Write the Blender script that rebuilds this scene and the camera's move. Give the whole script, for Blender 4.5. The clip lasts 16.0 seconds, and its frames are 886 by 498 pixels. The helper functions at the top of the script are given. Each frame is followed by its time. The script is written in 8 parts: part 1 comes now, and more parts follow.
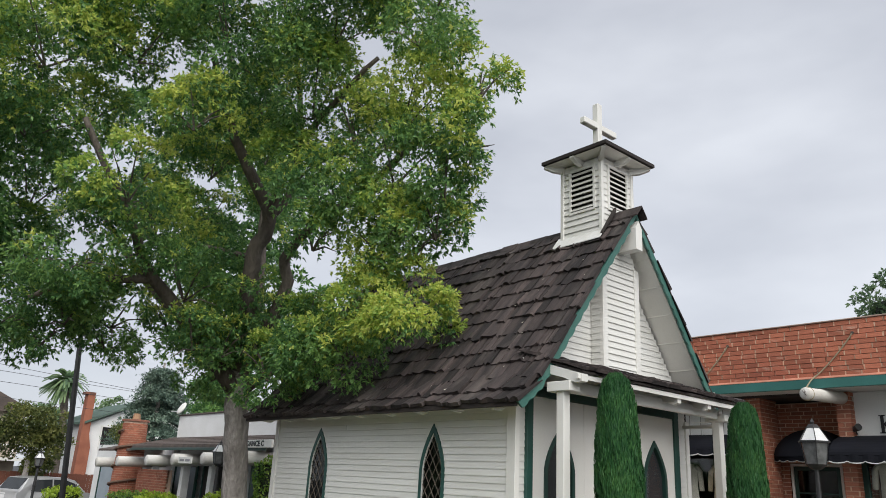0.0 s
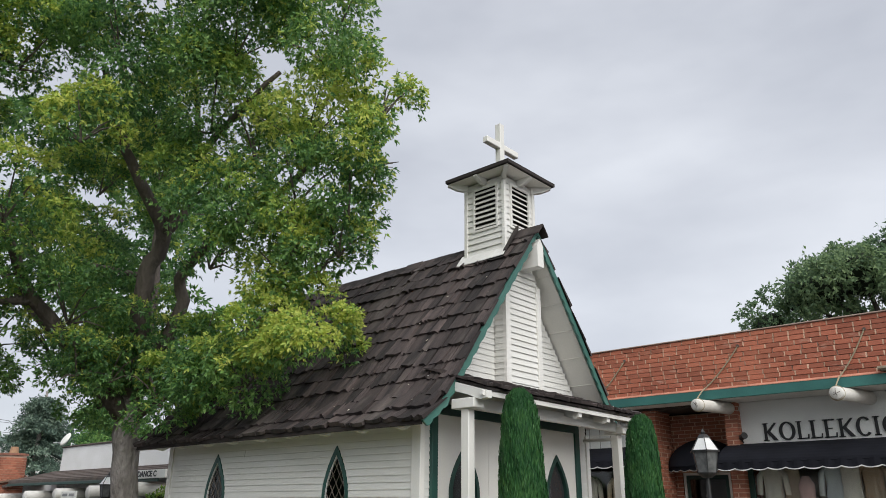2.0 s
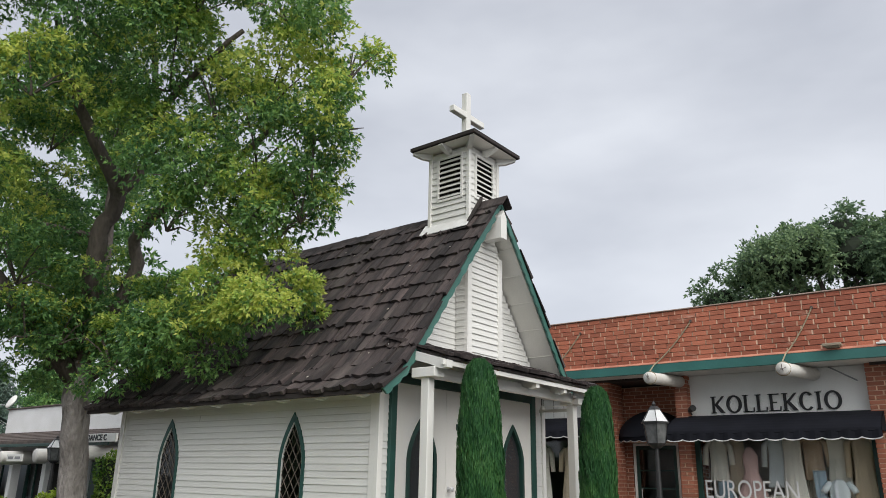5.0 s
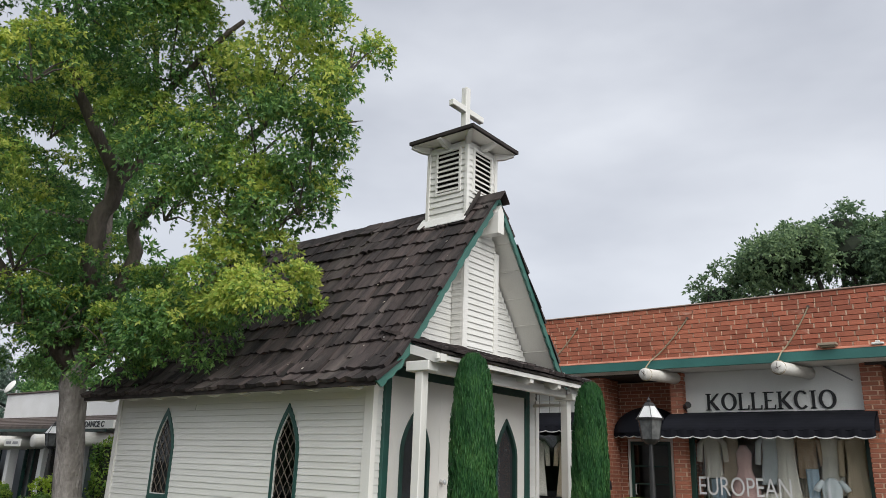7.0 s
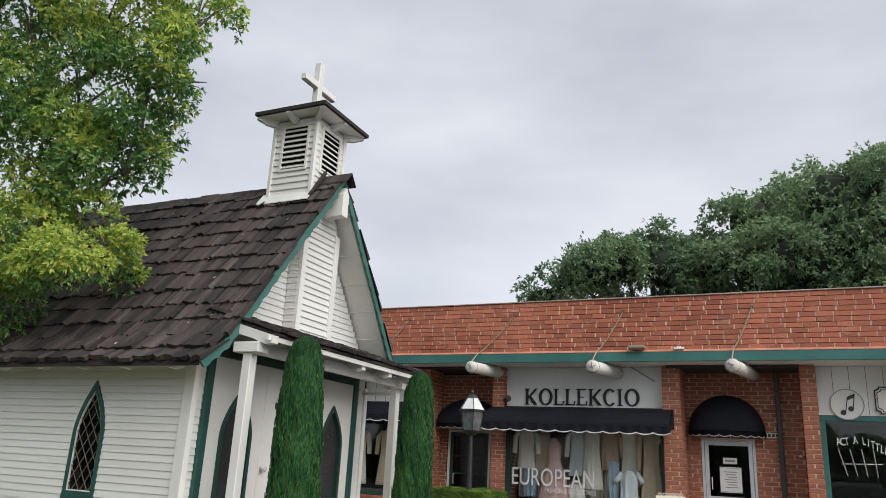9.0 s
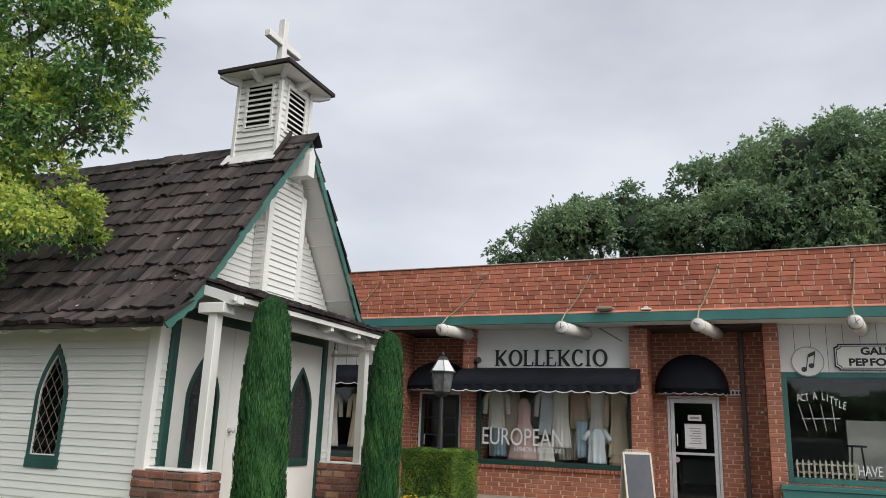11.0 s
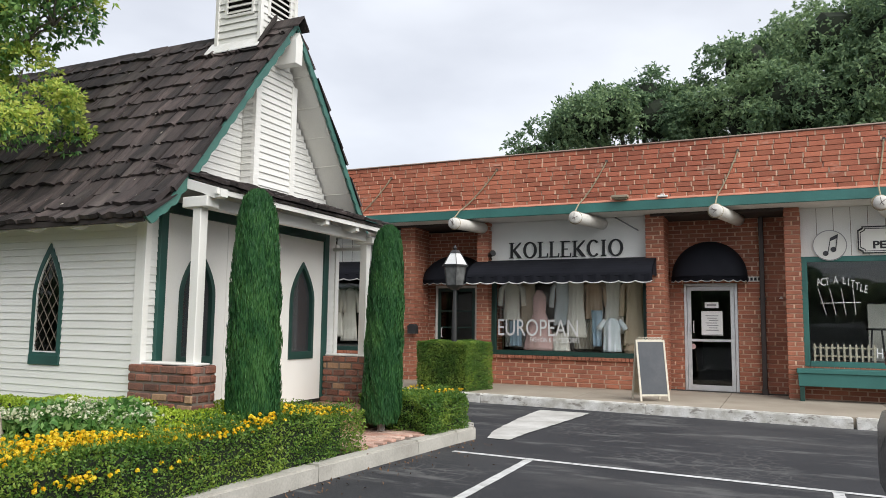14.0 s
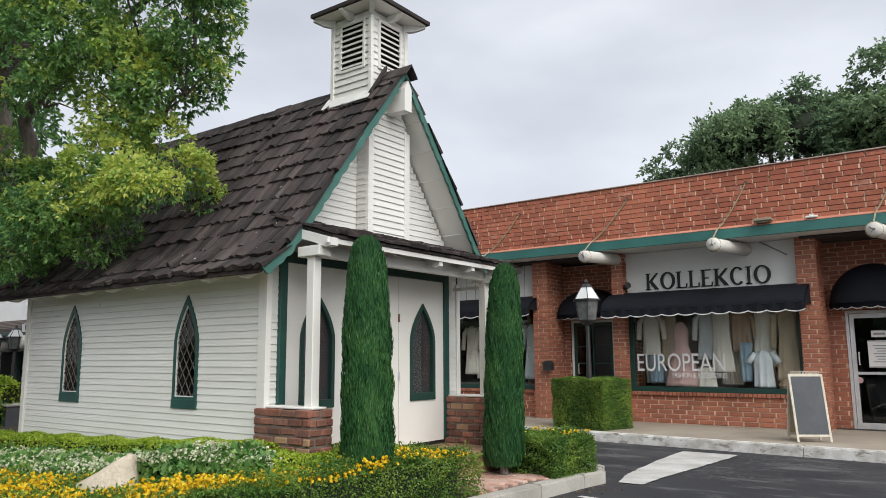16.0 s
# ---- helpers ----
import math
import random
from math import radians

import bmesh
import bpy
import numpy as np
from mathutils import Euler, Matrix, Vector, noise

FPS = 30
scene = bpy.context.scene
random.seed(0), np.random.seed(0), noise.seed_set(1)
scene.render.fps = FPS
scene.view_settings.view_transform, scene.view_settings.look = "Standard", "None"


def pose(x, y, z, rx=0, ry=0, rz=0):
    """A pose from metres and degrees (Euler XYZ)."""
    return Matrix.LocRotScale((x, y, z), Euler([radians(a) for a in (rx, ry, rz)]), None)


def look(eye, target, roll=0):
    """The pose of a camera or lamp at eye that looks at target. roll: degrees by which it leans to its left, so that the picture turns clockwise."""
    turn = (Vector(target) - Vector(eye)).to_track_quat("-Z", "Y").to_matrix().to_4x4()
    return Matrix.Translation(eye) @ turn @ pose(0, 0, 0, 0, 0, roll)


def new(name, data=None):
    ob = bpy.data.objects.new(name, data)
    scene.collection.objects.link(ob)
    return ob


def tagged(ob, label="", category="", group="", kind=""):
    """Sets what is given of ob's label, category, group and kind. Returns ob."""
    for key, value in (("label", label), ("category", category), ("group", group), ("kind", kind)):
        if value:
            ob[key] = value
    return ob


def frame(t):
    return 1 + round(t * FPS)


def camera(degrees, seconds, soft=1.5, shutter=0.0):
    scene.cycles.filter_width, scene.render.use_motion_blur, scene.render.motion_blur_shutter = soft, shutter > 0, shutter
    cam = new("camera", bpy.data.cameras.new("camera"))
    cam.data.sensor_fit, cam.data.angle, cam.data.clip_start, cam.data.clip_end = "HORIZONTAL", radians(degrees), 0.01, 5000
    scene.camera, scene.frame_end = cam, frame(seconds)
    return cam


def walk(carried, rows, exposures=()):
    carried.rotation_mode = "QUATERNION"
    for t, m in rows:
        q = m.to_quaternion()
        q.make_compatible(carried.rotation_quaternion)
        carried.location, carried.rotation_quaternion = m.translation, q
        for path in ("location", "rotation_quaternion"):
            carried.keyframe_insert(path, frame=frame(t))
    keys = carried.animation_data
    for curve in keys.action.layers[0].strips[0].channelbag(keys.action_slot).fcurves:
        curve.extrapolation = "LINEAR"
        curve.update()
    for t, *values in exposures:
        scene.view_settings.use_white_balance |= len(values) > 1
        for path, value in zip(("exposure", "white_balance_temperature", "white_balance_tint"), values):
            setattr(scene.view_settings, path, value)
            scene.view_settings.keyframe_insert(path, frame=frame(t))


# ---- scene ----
cam = camera(62.29, 16.0, soft=0.55)
# seconds, x, y, z, pitch, roll, yaw
PATH = [
    (0, 5.442, -5.726, 1.550, 17.77, -2.91, 48.81),
    (0.5, 5.420, -5.684, 1.512, 19.90, -2.26, 47.46),
    (1, 5.405, -5.676, 1.519, 20.82, -1.68, 44.89),
    (1.5, 5.381, -5.708, 1.544, 20.26, -0.56, 42.02),
    (2, 5.396, -5.674, 1.537, 19.56, -0.46, 41.78),
    (2.5, 5.393, -5.672, 1.516, 19.19, -0.40, 41.16),
    (3, 5.348, -5.635, 1.514, 18.90, -0.77, 40.54),
    (3.5, 5.318, -5.643, 1.543, 18.11, -1.03, 38.87),
    (4, 5.331, -5.636, 1.561, 17.66, -1.09, 38.21),
    (4.5, 5.315, -5.676, 1.545, 17.42, -0.96, 38.14),
    (7, 5.380, -5.672, 1.563, 16.63, -1.90, 37.98),
    (7.5, 5.338, -5.644, 1.595, 16.58, -2.26, 33.72),
    (8, 5.324, -5.620, 1.592, 16.80, -2.63, 28.88),
    (8.5, 5.256, -5.581, 1.574, 16.63, -2.71, 25.56),
    (9, 5.223, -5.568, 1.569, 16.30, -2.89, 24.34),
    (9.5, 5.203, -5.550, 1.531, 15.91, -2.54, 21.88),
    (12, 5.371, -5.427, 1.504, 11.08, -1.17, 24.16),
    (12.5, 5.460, -5.375, 1.493, 9.09, -0.28, 26.93),
    (13, 5.473, -5.325, 1.473, 6.78, 0.05, 26.25),
    (13.5, 5.474, -5.246, 1.446, 5.80, -0.13, 24.30),
    (14, 5.458, -5.085, 1.459, 5.80, -0.79, 24.77),
    (14.5, 5.487, -4.958, 1.486, 5.77, -0.73, 25.42),
    (15, 5.565, -4.882, 1.504, 6.49, -0.98, 29.56),
    (15.5, 5.695, -4.836, 1.528, 7.88, -0.52, 34.20),
    (16, 5.764, -4.833, 1.524, 8.41, 0.33, 36.51),
]
EXPO = [(0.0, 0.85), (9.5, 0.85), (12.0, 0.9), (13.0, 1.0), (14.5, 1.15), (15.5, 1.0), (16.0, 0.95)]
walk(cam, [(t, pose(x, y, z, 90 + p, r, w)) for t, x, y, z, p, r, w in PATH], EXPO)

# ---------------------------------------------------------------- light
SUN_EL, SUN_ROT = radians(42), radians(117)
world = bpy.data.worlds.new("overcast_sky")
scene.world = world
world.use_nodes = True
wn, wl = world.node_tree.nodes, world.node_tree.links
wn.clear()
w_out = wn.new("ShaderNodeOutputWorld")
w_bg = wn.new("ShaderNodeBackground")
w_sky = wn.new("ShaderNodeTexSky")
w_sky.sky_type, w_sky.sun_disc = "NISHITA", False
w_sky.sun_elevation, w_sky.sun_rotation = SUN_EL, SUN_ROT
w_tc = wn.new("ShaderNodeTexCoord")
w_map = wn.new("ShaderNodeMapping")
w_map.inputs["Scale"].default_value = (1.0, 1.0, 2.6)
w_n1 = wn.new("ShaderNodeTexNoise")
w_n1.inputs["Scale"].default_value, w_n1.inputs["Detail"].default_value = 1.7, 5.0
w_n1.inputs["Roughness"].default_value = 0.5
w_ramp = wn.new("ShaderNodeValToRGB")
w_ramp.color_ramp.elements[0].position, w_ramp.color_ramp.elements[0].color = 0.36, (2.98, 3.12, 3.50, 1)
w_ramp.color_ramp.elements[1].position, w_ramp.color_ramp.elements[1].color = 0.66, (4.42, 4.58, 4.92, 1)
w_mix = wn.new("ShaderNodeMix")
w_mix.data_type = "RGBA"
w_mix.inputs["Factor"].default_value = 0.93
w_bg.inputs["Strength"].default_value = 0.1
wl.new(w_tc.outputs["Generated"], w_map.inputs["Vector"])
wl.new(w_map.outputs["Vector"], w_n1.inputs["Vector"])
wl.new(w_n1.outputs["Fac"], w_ramp.inputs["Fac"])
wl.new(w_sky.outputs["Color"], w_mix.inputs["A"])
wl.new(w_ramp.outputs["Color"], w_mix.inputs["B"])
wl.new(w_mix.outputs["Result"], w_bg.inputs["Color"])
wl.new(w_bg.outputs["Background"], w_out.inputs["Surface"])
sun = new("sun", bpy.data.lights.new("sun", "SUN"))
sun.data.energy, sun.data.angle, sun.data.color = 1.68, radians(60), (1.0, 0.98, 0.94)
sun.matrix_world = look((0, 0, 40), (-math.sin(SUN_ROT) * math.cos(SUN_EL) * 40, -math.cos(SUN_ROT) * math.cos(SUN_EL) * 40, 40 - math.sin(SUN_EL) * 40))


# ---------------------------------------------------------------- materials
def mat(name, c1, c2=None, rough=0.6, scale=3.0, fine=60.0, bump=0.2, rnd=0.0, metal=0.0, stretch=(1, 1, 1), speck=0.15, spec=0.5, dist=0.01):
    """Principled surface: large stains between c1 and c2, fine grain, and a shift of value from piece to piece."""
    m = bpy.data.materials.new(name)
    m.use_nodes = True
    n, l = m.node_tree.nodes, m.node_tree.links
    p = n["Principled BSDF"]
    c2 = c2 or tuple(v * 0.8 for v in c1)
    geo = n.new("ShaderNodeNewGeometry")
    mp = n.new("ShaderNodeMapping")
    mp.inputs["Scale"].default_value = stretch
    l.new(geo.outputs["Position"], mp.inputs["Vector"])
    n1, n2 = n.new("ShaderNodeTexNoise"), n.new("ShaderNodeTexNoise")
    n1.inputs["Scale"].default_value, n1.inputs["Detail"].default_value = scale, 4
    n2.inputs["Scale"].default_value, n2.inputs["Detail"].default_value = fine, 3
    l.new(mp.outputs["Vector"], n1.inputs["Vector"])
    l.new(mp.outputs["Vector"], n2.inputs["Vector"])
    ramp = n.new("ShaderNodeMapRange")
    ramp.inputs["From Min"].default_value, ramp.inputs["From Max"].default_value = 0.35, 0.65
    l.new(n1.outputs["Fac"], ramp.inputs["Value"])
    mx = n.new("ShaderNodeMix")
    mx.data_type = "RGBA"
    mx.inputs["A"].default_value, mx.inputs["B"].default_value = (*c1, 1), (*c2, 1)
    l.new(ramp.outputs["Result"], mx.inputs["Factor"])
    hsv = n.new("ShaderNodeHueSaturation")
    l.new(mx.outputs["Result"], hsv.inputs["Color"])
    a = n.new("ShaderNodeMath")
    a.operation = "MULTIPLY_ADD"
    a.inputs[1].default_value, a.inputs[2].default_value = 2 * speck, 1 - speck
    l.new(n2.outputs["Fac"], a.inputs[0])
    val = a
    if rnd:
        oi, gi = n.new("ShaderNodeObjectInfo"), n.new("ShaderNodeNewGeometry")
        s = n.new("ShaderNodeMath")
        s.operation = "ADD"
        l.new(oi.outputs["Random"], s.inputs[0])
        l.new(gi.outputs["Random Per Island"], s.inputs[1])
        fr = n.new("ShaderNodeMath")
        fr.operation = "FRACT"
        l.new(s.outputs[0], fr.inputs[0])
        b = n.new("ShaderNodeMath")
        b.operation = "MULTIPLY_ADD"
        b.inputs[1].default_value, b.inputs[2].default_value = 2 * rnd, 1 - rnd
        l.new(fr.outputs[0], b.inputs[0])
        val = n.new("ShaderNodeMath")
        val.operation = "MULTIPLY"
        l.new(a.outputs[0], val.inputs[0])
        l.new(b.outputs[0], val.inputs[1])
    l.new(val.outputs[0], hsv.inputs["Value"])
    l.new(hsv.outputs["Color"], p.inputs["Base Color"])
    p.inputs["Roughness"].default_value, p.inputs["Metallic"].default_value = rough, metal
    p.inputs["Specular IOR Level"].default_value = spec
    if bump:
        bp = n.new("ShaderNodeBump")
        bp.inputs["Strength"].default_value, bp.inputs["Distance"].default_value = bump, dist
        l.new(n2.outputs["Fac"], bp.inputs["Height"])
        l.new(bp.outputs["Normal"], p.inputs["Normal"])
    return m


def smear(m, colour, scale, lo, hi, amount, stretch=(1, 1, 1), detail=6):
    """Lay worn or stained patches of another colour over a surface."""
    n, l = m.node_tree.nodes, m.node_tree.links
    p = n["Principled BSDF"]
    src = p.inputs["Base Color"].links[0].from_socket
    geo, mp, ns, rr, mx = (n.new("ShaderNode" + k) for k in ("NewGeometry", "Mapping", "TexNoise", "MapRange", "Mix"))
    mp.inputs["Scale"].default_value = stretch
    ns.inputs["Scale"].default_value, ns.inputs["Detail"].default_value, ns.inputs["Roughness"].default_value = scale, detail, 0.66
    rr.inputs["From Min"].default_value, rr.inputs["From Max"].default_value, rr.inputs["To Max"].default_value = lo, hi, amount
    mx.data_type = "RGBA"
    mx.inputs["B"].default_value = (*colour, 1)
    l.new(geo.outputs["Position"], mp.inputs["Vector"])
    l.new(mp.outputs["Vector"], ns.inputs["Vector"])
    l.new(ns.outputs["Fac"], rr.inputs["Value"])
    l.new(rr.outputs["Result"], mx.inputs["Factor"])
    l.new(src, mx.inputs["A"])
    l.new(mx.outputs["Result"], p.inputs["Base Color"])
    return m


def leaf_mat(name, c1, c2, c3, scale=0.55, rough=0.45, through_light=0.35, vary=0.34):
    """Foliage: clumps drift between three greens, each leaf varies, and light passes through."""
    m = bpy.data.materials.new(name)
    m.use_nodes = True
    n, l = m.node_tree.nodes, m.node_tree.links
    p = n["Principled BSDF"]
    geo = n.new("ShaderNodeNewGeometry")
    n1 = n.new("ShaderNodeTexNoise")
    n1.inputs["Scale"].default_value, n1.inputs["Detail"].default_value = scale, 3
    l.new(geo.outputs["Position"], n1.inputs["Vector"])
    ad = n.new("ShaderNodeMath")
    ad.operation = "MULTIPLY_ADD"
    ad.inputs[1].default_value, ad.inputs[2].default_value = vary, -vary / 2
    l.new(geo.outputs["Random Per Island"], ad.inputs[0])
    sm = n.new("ShaderNodeMath")
    l.new(ad.outputs[0], sm.inputs[0])
    l.new(n1.outputs["Fac"], sm.inputs[1])
    r = n.new("ShaderNodeValToRGB")
    r.color_ramp.elements[0].position, r.color_ramp.elements[0].color = 0.34, (*c1, 1)
    r.color_ramp.elements[1].position, r.color_ramp.elements[1].color = 0.7, (*c3, 1)
    e = r.color_ramp.elements.new(0.52)
    e.color = (*c2, 1)
    l.new(sm.outputs[0], r.inputs["Fac"])
    l.new(r.outputs["Color"], p.inputs["Base Color"])
    p.inputs["Roughness"].default_value = rough
    p.inputs["Specular IOR Level"].default_value = 0.35
    tr = n.new("ShaderNodeBsdfTranslucent")
    l.new(r.outputs["Color"], tr.inputs["Color"])
    ms = n.new("ShaderNodeMixShader")
    ms.inputs["Fac"].default_value = through_light
    l.new(p.outputs["BSDF"], ms.inputs[1])
    l.new(tr.outputs["BSDF"], ms.inputs[2])
    l.new(ms.outputs["Shader"], n["Material Output"].inputs["Surface"])
    return m


def glass_mat(name, tint, rough=0.02):
    m = bpy.data.materials.new(name)
    m.use_nodes = True
    n, l = m.node_tree.nodes, m.node_tree.links
    n.clear()
    out, gl, tr, mx, fr, pw, sc_ = (n.new("ShaderNode" + k) for k in ("OutputMaterial", "BsdfGlossy", "BsdfTransparent", "MixShader", "LayerWeight", "Math", "Math"))
    gl.inputs["Roughness"].default_value = rough
    tr.inputs["Color"].default_value = (*tint, 1)
    # Schlick's gloss of plain glass, alike on both sides of the sheet
    fr.inputs["Blend"].default_value = 0.5
    pw.operation, sc_.operation = "POWER", "MULTIPLY_ADD"
    pw.inputs[1].default_value = 5.0
    sc_.inputs[1].default_value, sc_.inputs[2].default_value = 0.96, 0.04
    l.new(fr.outputs["Facing"], pw.inputs[0])
    l.new(pw.outputs[0], sc_.inputs[0])
    l.new(sc_.outputs[0], mx.inputs["Fac"])
    l.new(tr.outputs["BSDF"], mx.inputs[1])
    l.new(gl.outputs["BSDF"], mx.inputs[2])
    l.new(mx.outputs["Shader"], out.inputs["Surface"])
    return m


WHITE = mat("white_paint", (0.80, 0.79, 0.75), (0.74, 0.73, 0.68), 0.55, 1.5, 90, 0.12, 0.03, speck=0.06)
SIDING = mat("white_siding_paint", (0.775, 0.77, 0.735), (0.72, 0.715, 0.67), 0.55, 1.2, 70, 0.15, 0.035, stretch=(0.6, 0.6, 3), speck=0.07)
SOFFIT = mat("soffit_paint", (0.85, 0.83, 0.77), (0.80, 0.78, 0.71), 0.65, 2.0, 60, 0.1, 0.03, speck=0.08)
GREEN = mat("green_trim_paint", (0.062, 0.170, 0.140), (0.045, 0.135, 0.112), 0.45, 3, 60, 0.15, 0.05, speck=0.12)
GREEN_WIN = mat("bottle_green_paint", (0.016, 0.082, 0.066), (0.012, 0.062, 0.05), 0.45, 3, 60, 0.1, speck=0.12)
GREEN_DARK = mat("dark_green_trim_paint", (0.016, 0.06, 0.048), (0.012, 0.045, 0.036), 0.45, 3, 60, 0.1, speck=0.12)
TEAL = mat("teal_fascia_paint", (0.045, 0.175, 0.155), (0.034, 0.135, 0.12), 0.5, 1.3, 40, 0.15, speck=0.15)
SHAKE = mat("weathered_cedar_shake", (0.064, 0.048, 0.044), (0.025, 0.0195, 0.0195), 0.85, 1.6, 26, 0.9, 0.62, stretch=(5, 0.7, 0.7), speck=0.55)
smear(SHAKE, (0.135, 0.115, 0.102), 0.9, 0.52, 0.70, 0.7, (2.6, 0.7, 0.7))
SHAKE_UNDER = mat("roof_underlay", (0.035, 0.028, 0.025), (0.025, 0.02, 0.018), 0.9, 3, 40, 0.2)
FLASHING = mat("painted_flashing", (0.78, 0.78, 0.76), (0.62, 0.61, 0.57), 0.5, 6, 40, 0.2)
BRICK = mat("red_brick", (0.40, 0.148, 0.086), (0.31, 0.110, 0.066), 0.85, 1.6, 70, 0.45, 0.16, speck=0.22)
BRICK_PARAPET = mat("orange_red_brick", (0.46, 0.156, 0.090), (0.36, 0.112, 0.066), 0.85, 0.8, 45, 0.5, 0.22, speck=0.3)
MORTAR = mat("pale_mortar", (0.66, 0.47, 0.36), (0.52, 0.35, 0.26), 0.9, 4, 60, 0.3)
HEAD_JOINT = mat("pale_head_joint", (0.72, 0.50, 0.36), (0.58, 0.38, 0.26), 0.9, 3, 60, 0.3, 0.2)
smear(BRICK_PARAPET, (0.66, 0.44, 0.34), 2.3, 0.60, 0.72, 0.6, (1, 1, 2.2))
smear(BRICK, (0.58, 0.36, 0.26), 2.0, 0.60, 0.75, 0.45)
OLD_BRICK = mat("used_brick", (0.26, 0.105, 0.068), (0.15, 0.078, 0.060), 0.9, 7, 60, 0.8, 0.38, speck=0.4)
OLD_BRICK_PALE = mat("used_brick_tan", (0.36, 0.22, 0.13), (0.28, 0.17, 0.10), 0.9, 5, 60, 0.6, 0.15, speck=0.3)
OLD_MORTAR = mat("grey_brown_mortar", (0.21, 0.165, 0.135), (0.15, 0.12, 0.10), 0.95, 8, 60, 0.4)
LEAD = mat("lead_came", (0.20, 0.165, 0.13), (0.14, 0.115, 0.095), 0.6, 10, 60, 0.1)
# Near-black base colour puts the dark of unlit rooms into the surfaces.
DARK_IN = mat("dark_interior", (0.018, 0.016, 0.014), (0.012, 0.011, 0.010), 0.9, 2, 20, 0)
DOOR_PAINT = mat("cream_door_paint", (0.87, 0.85, 0.80), (0.83, 0.81, 0.755), 0.5, 1.0, 70, 0.08, speck=0.05)
METAL = mat("brushed_aluminium", (0.74, 0.75, 0.76), (0.66, 0.67, 0.68), 0.4, 8, 90, 0.05, metal=0.5)
BLACK_METAL = mat("black_lamp_metal", (0.022, 0.023, 0.024), (0.03, 0.03, 0.03), 0.45, 8, 60, 0.1)
CONCRETE = mat("walkway_concrete", (0.40, 0.35, 0.28), (0.31, 0.265, 0.21), 0.85, 1.1, 50, 0.25, speck=0.15)
KERB = mat("kerb_concrete", (0.48, 0.46, 0.41), (0.36, 0.34, 0.30), 0.85, 2.5, 45, 0.4, speck=0.22)
WHITE_LINE = mat("worn_road_paint", (0.70, 0.70, 0.69), (0.50, 0.50, 0.49), 0.7, 6, 50, 0.2, speck=0.2)
smear(WHITE_LINE, (0.09, 0.088, 0.085), 9.0, 0.60, 0.66, 0.8)
GLASS_DARK = glass_mat("window_glass", (0.55, 0.58, 0.57))
GLASS = glass_mat("shop_glass", (0.94, 0.96, 0.95))
SOIL = mat("planting_soil", (0.06, 0.042, 0.03), (0.04, 0.03, 0.022), 0.95, 6, 60, 0.6)
BLACK_CLOTH = mat("black_canvas", (0.011, 0.012, 0.018), (0.007, 0.008, 0.012), 0.85, 2, 200, 0.15, spec=0.25)
BLACK_PAINT = mat("black_sign_paint", (0.02, 0.02, 0.022), (0.015, 0.015, 0.016), 0.5, 5, 60, 0)
WHITE_VINYL = mat("white_vinyl", (0.82, 0.82, 0.82), (0.80, 0.80, 0.80), 0.5, 5, 60, 0)


# ---------------------------------------------------------------- makers
WORLD = {}


def thing(name, at, label, category, group="", kind=""):
    ob = new(name)
    ob.location = at
    ob.empty_display_size = 0.2
    WORLD[ob.name] = Matrix.Translation(at)
    return tagged(ob, label, category, group, kind)


def hang(ob, parent, m=None):
    """Put ob, whose world pose is m, under parent."""
    m = m or Matrix.Identity(4)
    if parent is not None:
        ob.parent = parent
        ob.matrix_parent_inverse = WORLD.get(parent.name, Matrix.Identity(4)).inverted()
    ob.matrix_basis = m
    WORLD[ob.name] = m
    return ob


def finish(bm, name, material, smooth=False):
    me = bpy.data.meshes.new(name)
    bmesh.ops.recalc_face_normals(bm, faces=bm.faces)
    bm.to_mesh(me)
    bm.free()
    for mt in (material if isinstance(material, (list, tuple)) else (material,)):
        me.materials.append(mt)
    if smooth:
        me.polygons.foreach_set("use_smooth", [True] * len(me.polygons))
    return me


def part(name, bm, material, parent, label="", m=None, smooth=False):
    """One bmesh as one mesh object under a thing or a part."""
    ob = new(name, bm if isinstance(bm, bpy.types.Mesh) else finish(bm, name, material, smooth))
    hang(ob, parent, m)
    if label:
        ob["label"] = label
    return ob


def box(x0, x1, y0, y1, z0, z1, bevel=0.0, bm=None):
    b = bmesh.new()
    bmesh.ops.create_cube(b, size=1)
    bmesh.ops.scale(b, vec=(abs(x1 - x0), abs(y1 - y0), abs(z1 - z0)), verts=b.verts)
    if bevel:
        bmesh.ops.bevel(b, geom=b.edges[:], offset=bevel, segments=1, affect="EDGES")
    bmesh.ops.translate(b, vec=((x0 + x1) / 2, (y0 + y1) / 2, (z0 + z1) / 2), verts=b.verts)
    return merge(bm, b)


def merge(bm, b):
    if bm is None:
        return b
    me = bpy.data.meshes.new("tmp")
    b.to_mesh(me)
    b.free()
    bm.from_mesh(me)
    bpy.data.meshes.remove(me)
    return bm


def prism(pts, axis, a, b, bm=None):
    """A closed outline of 2D points, extruded from a to b along axis x, y or z."""
    q = bmesh.new()

    def put(u, v, w):
        return q.verts.new({"x": (w, u, v), "y": (u, w, v), "z": (u, v, w)}[axis])
    lo, hi = [put(u, v, a) for u, v in pts], [put(u, v, b) for u, v in pts]
    q.faces.new(lo)
    q.faces.new(hi[::-1])
    for i in range(len(pts)):
        j = (i + 1) % len(pts)
        q.faces.new((lo[i], hi[i], hi[j], lo[j]))
    bmesh.ops.recalc_face_normals(q, faces=q.faces)
    return merge(bm, q)


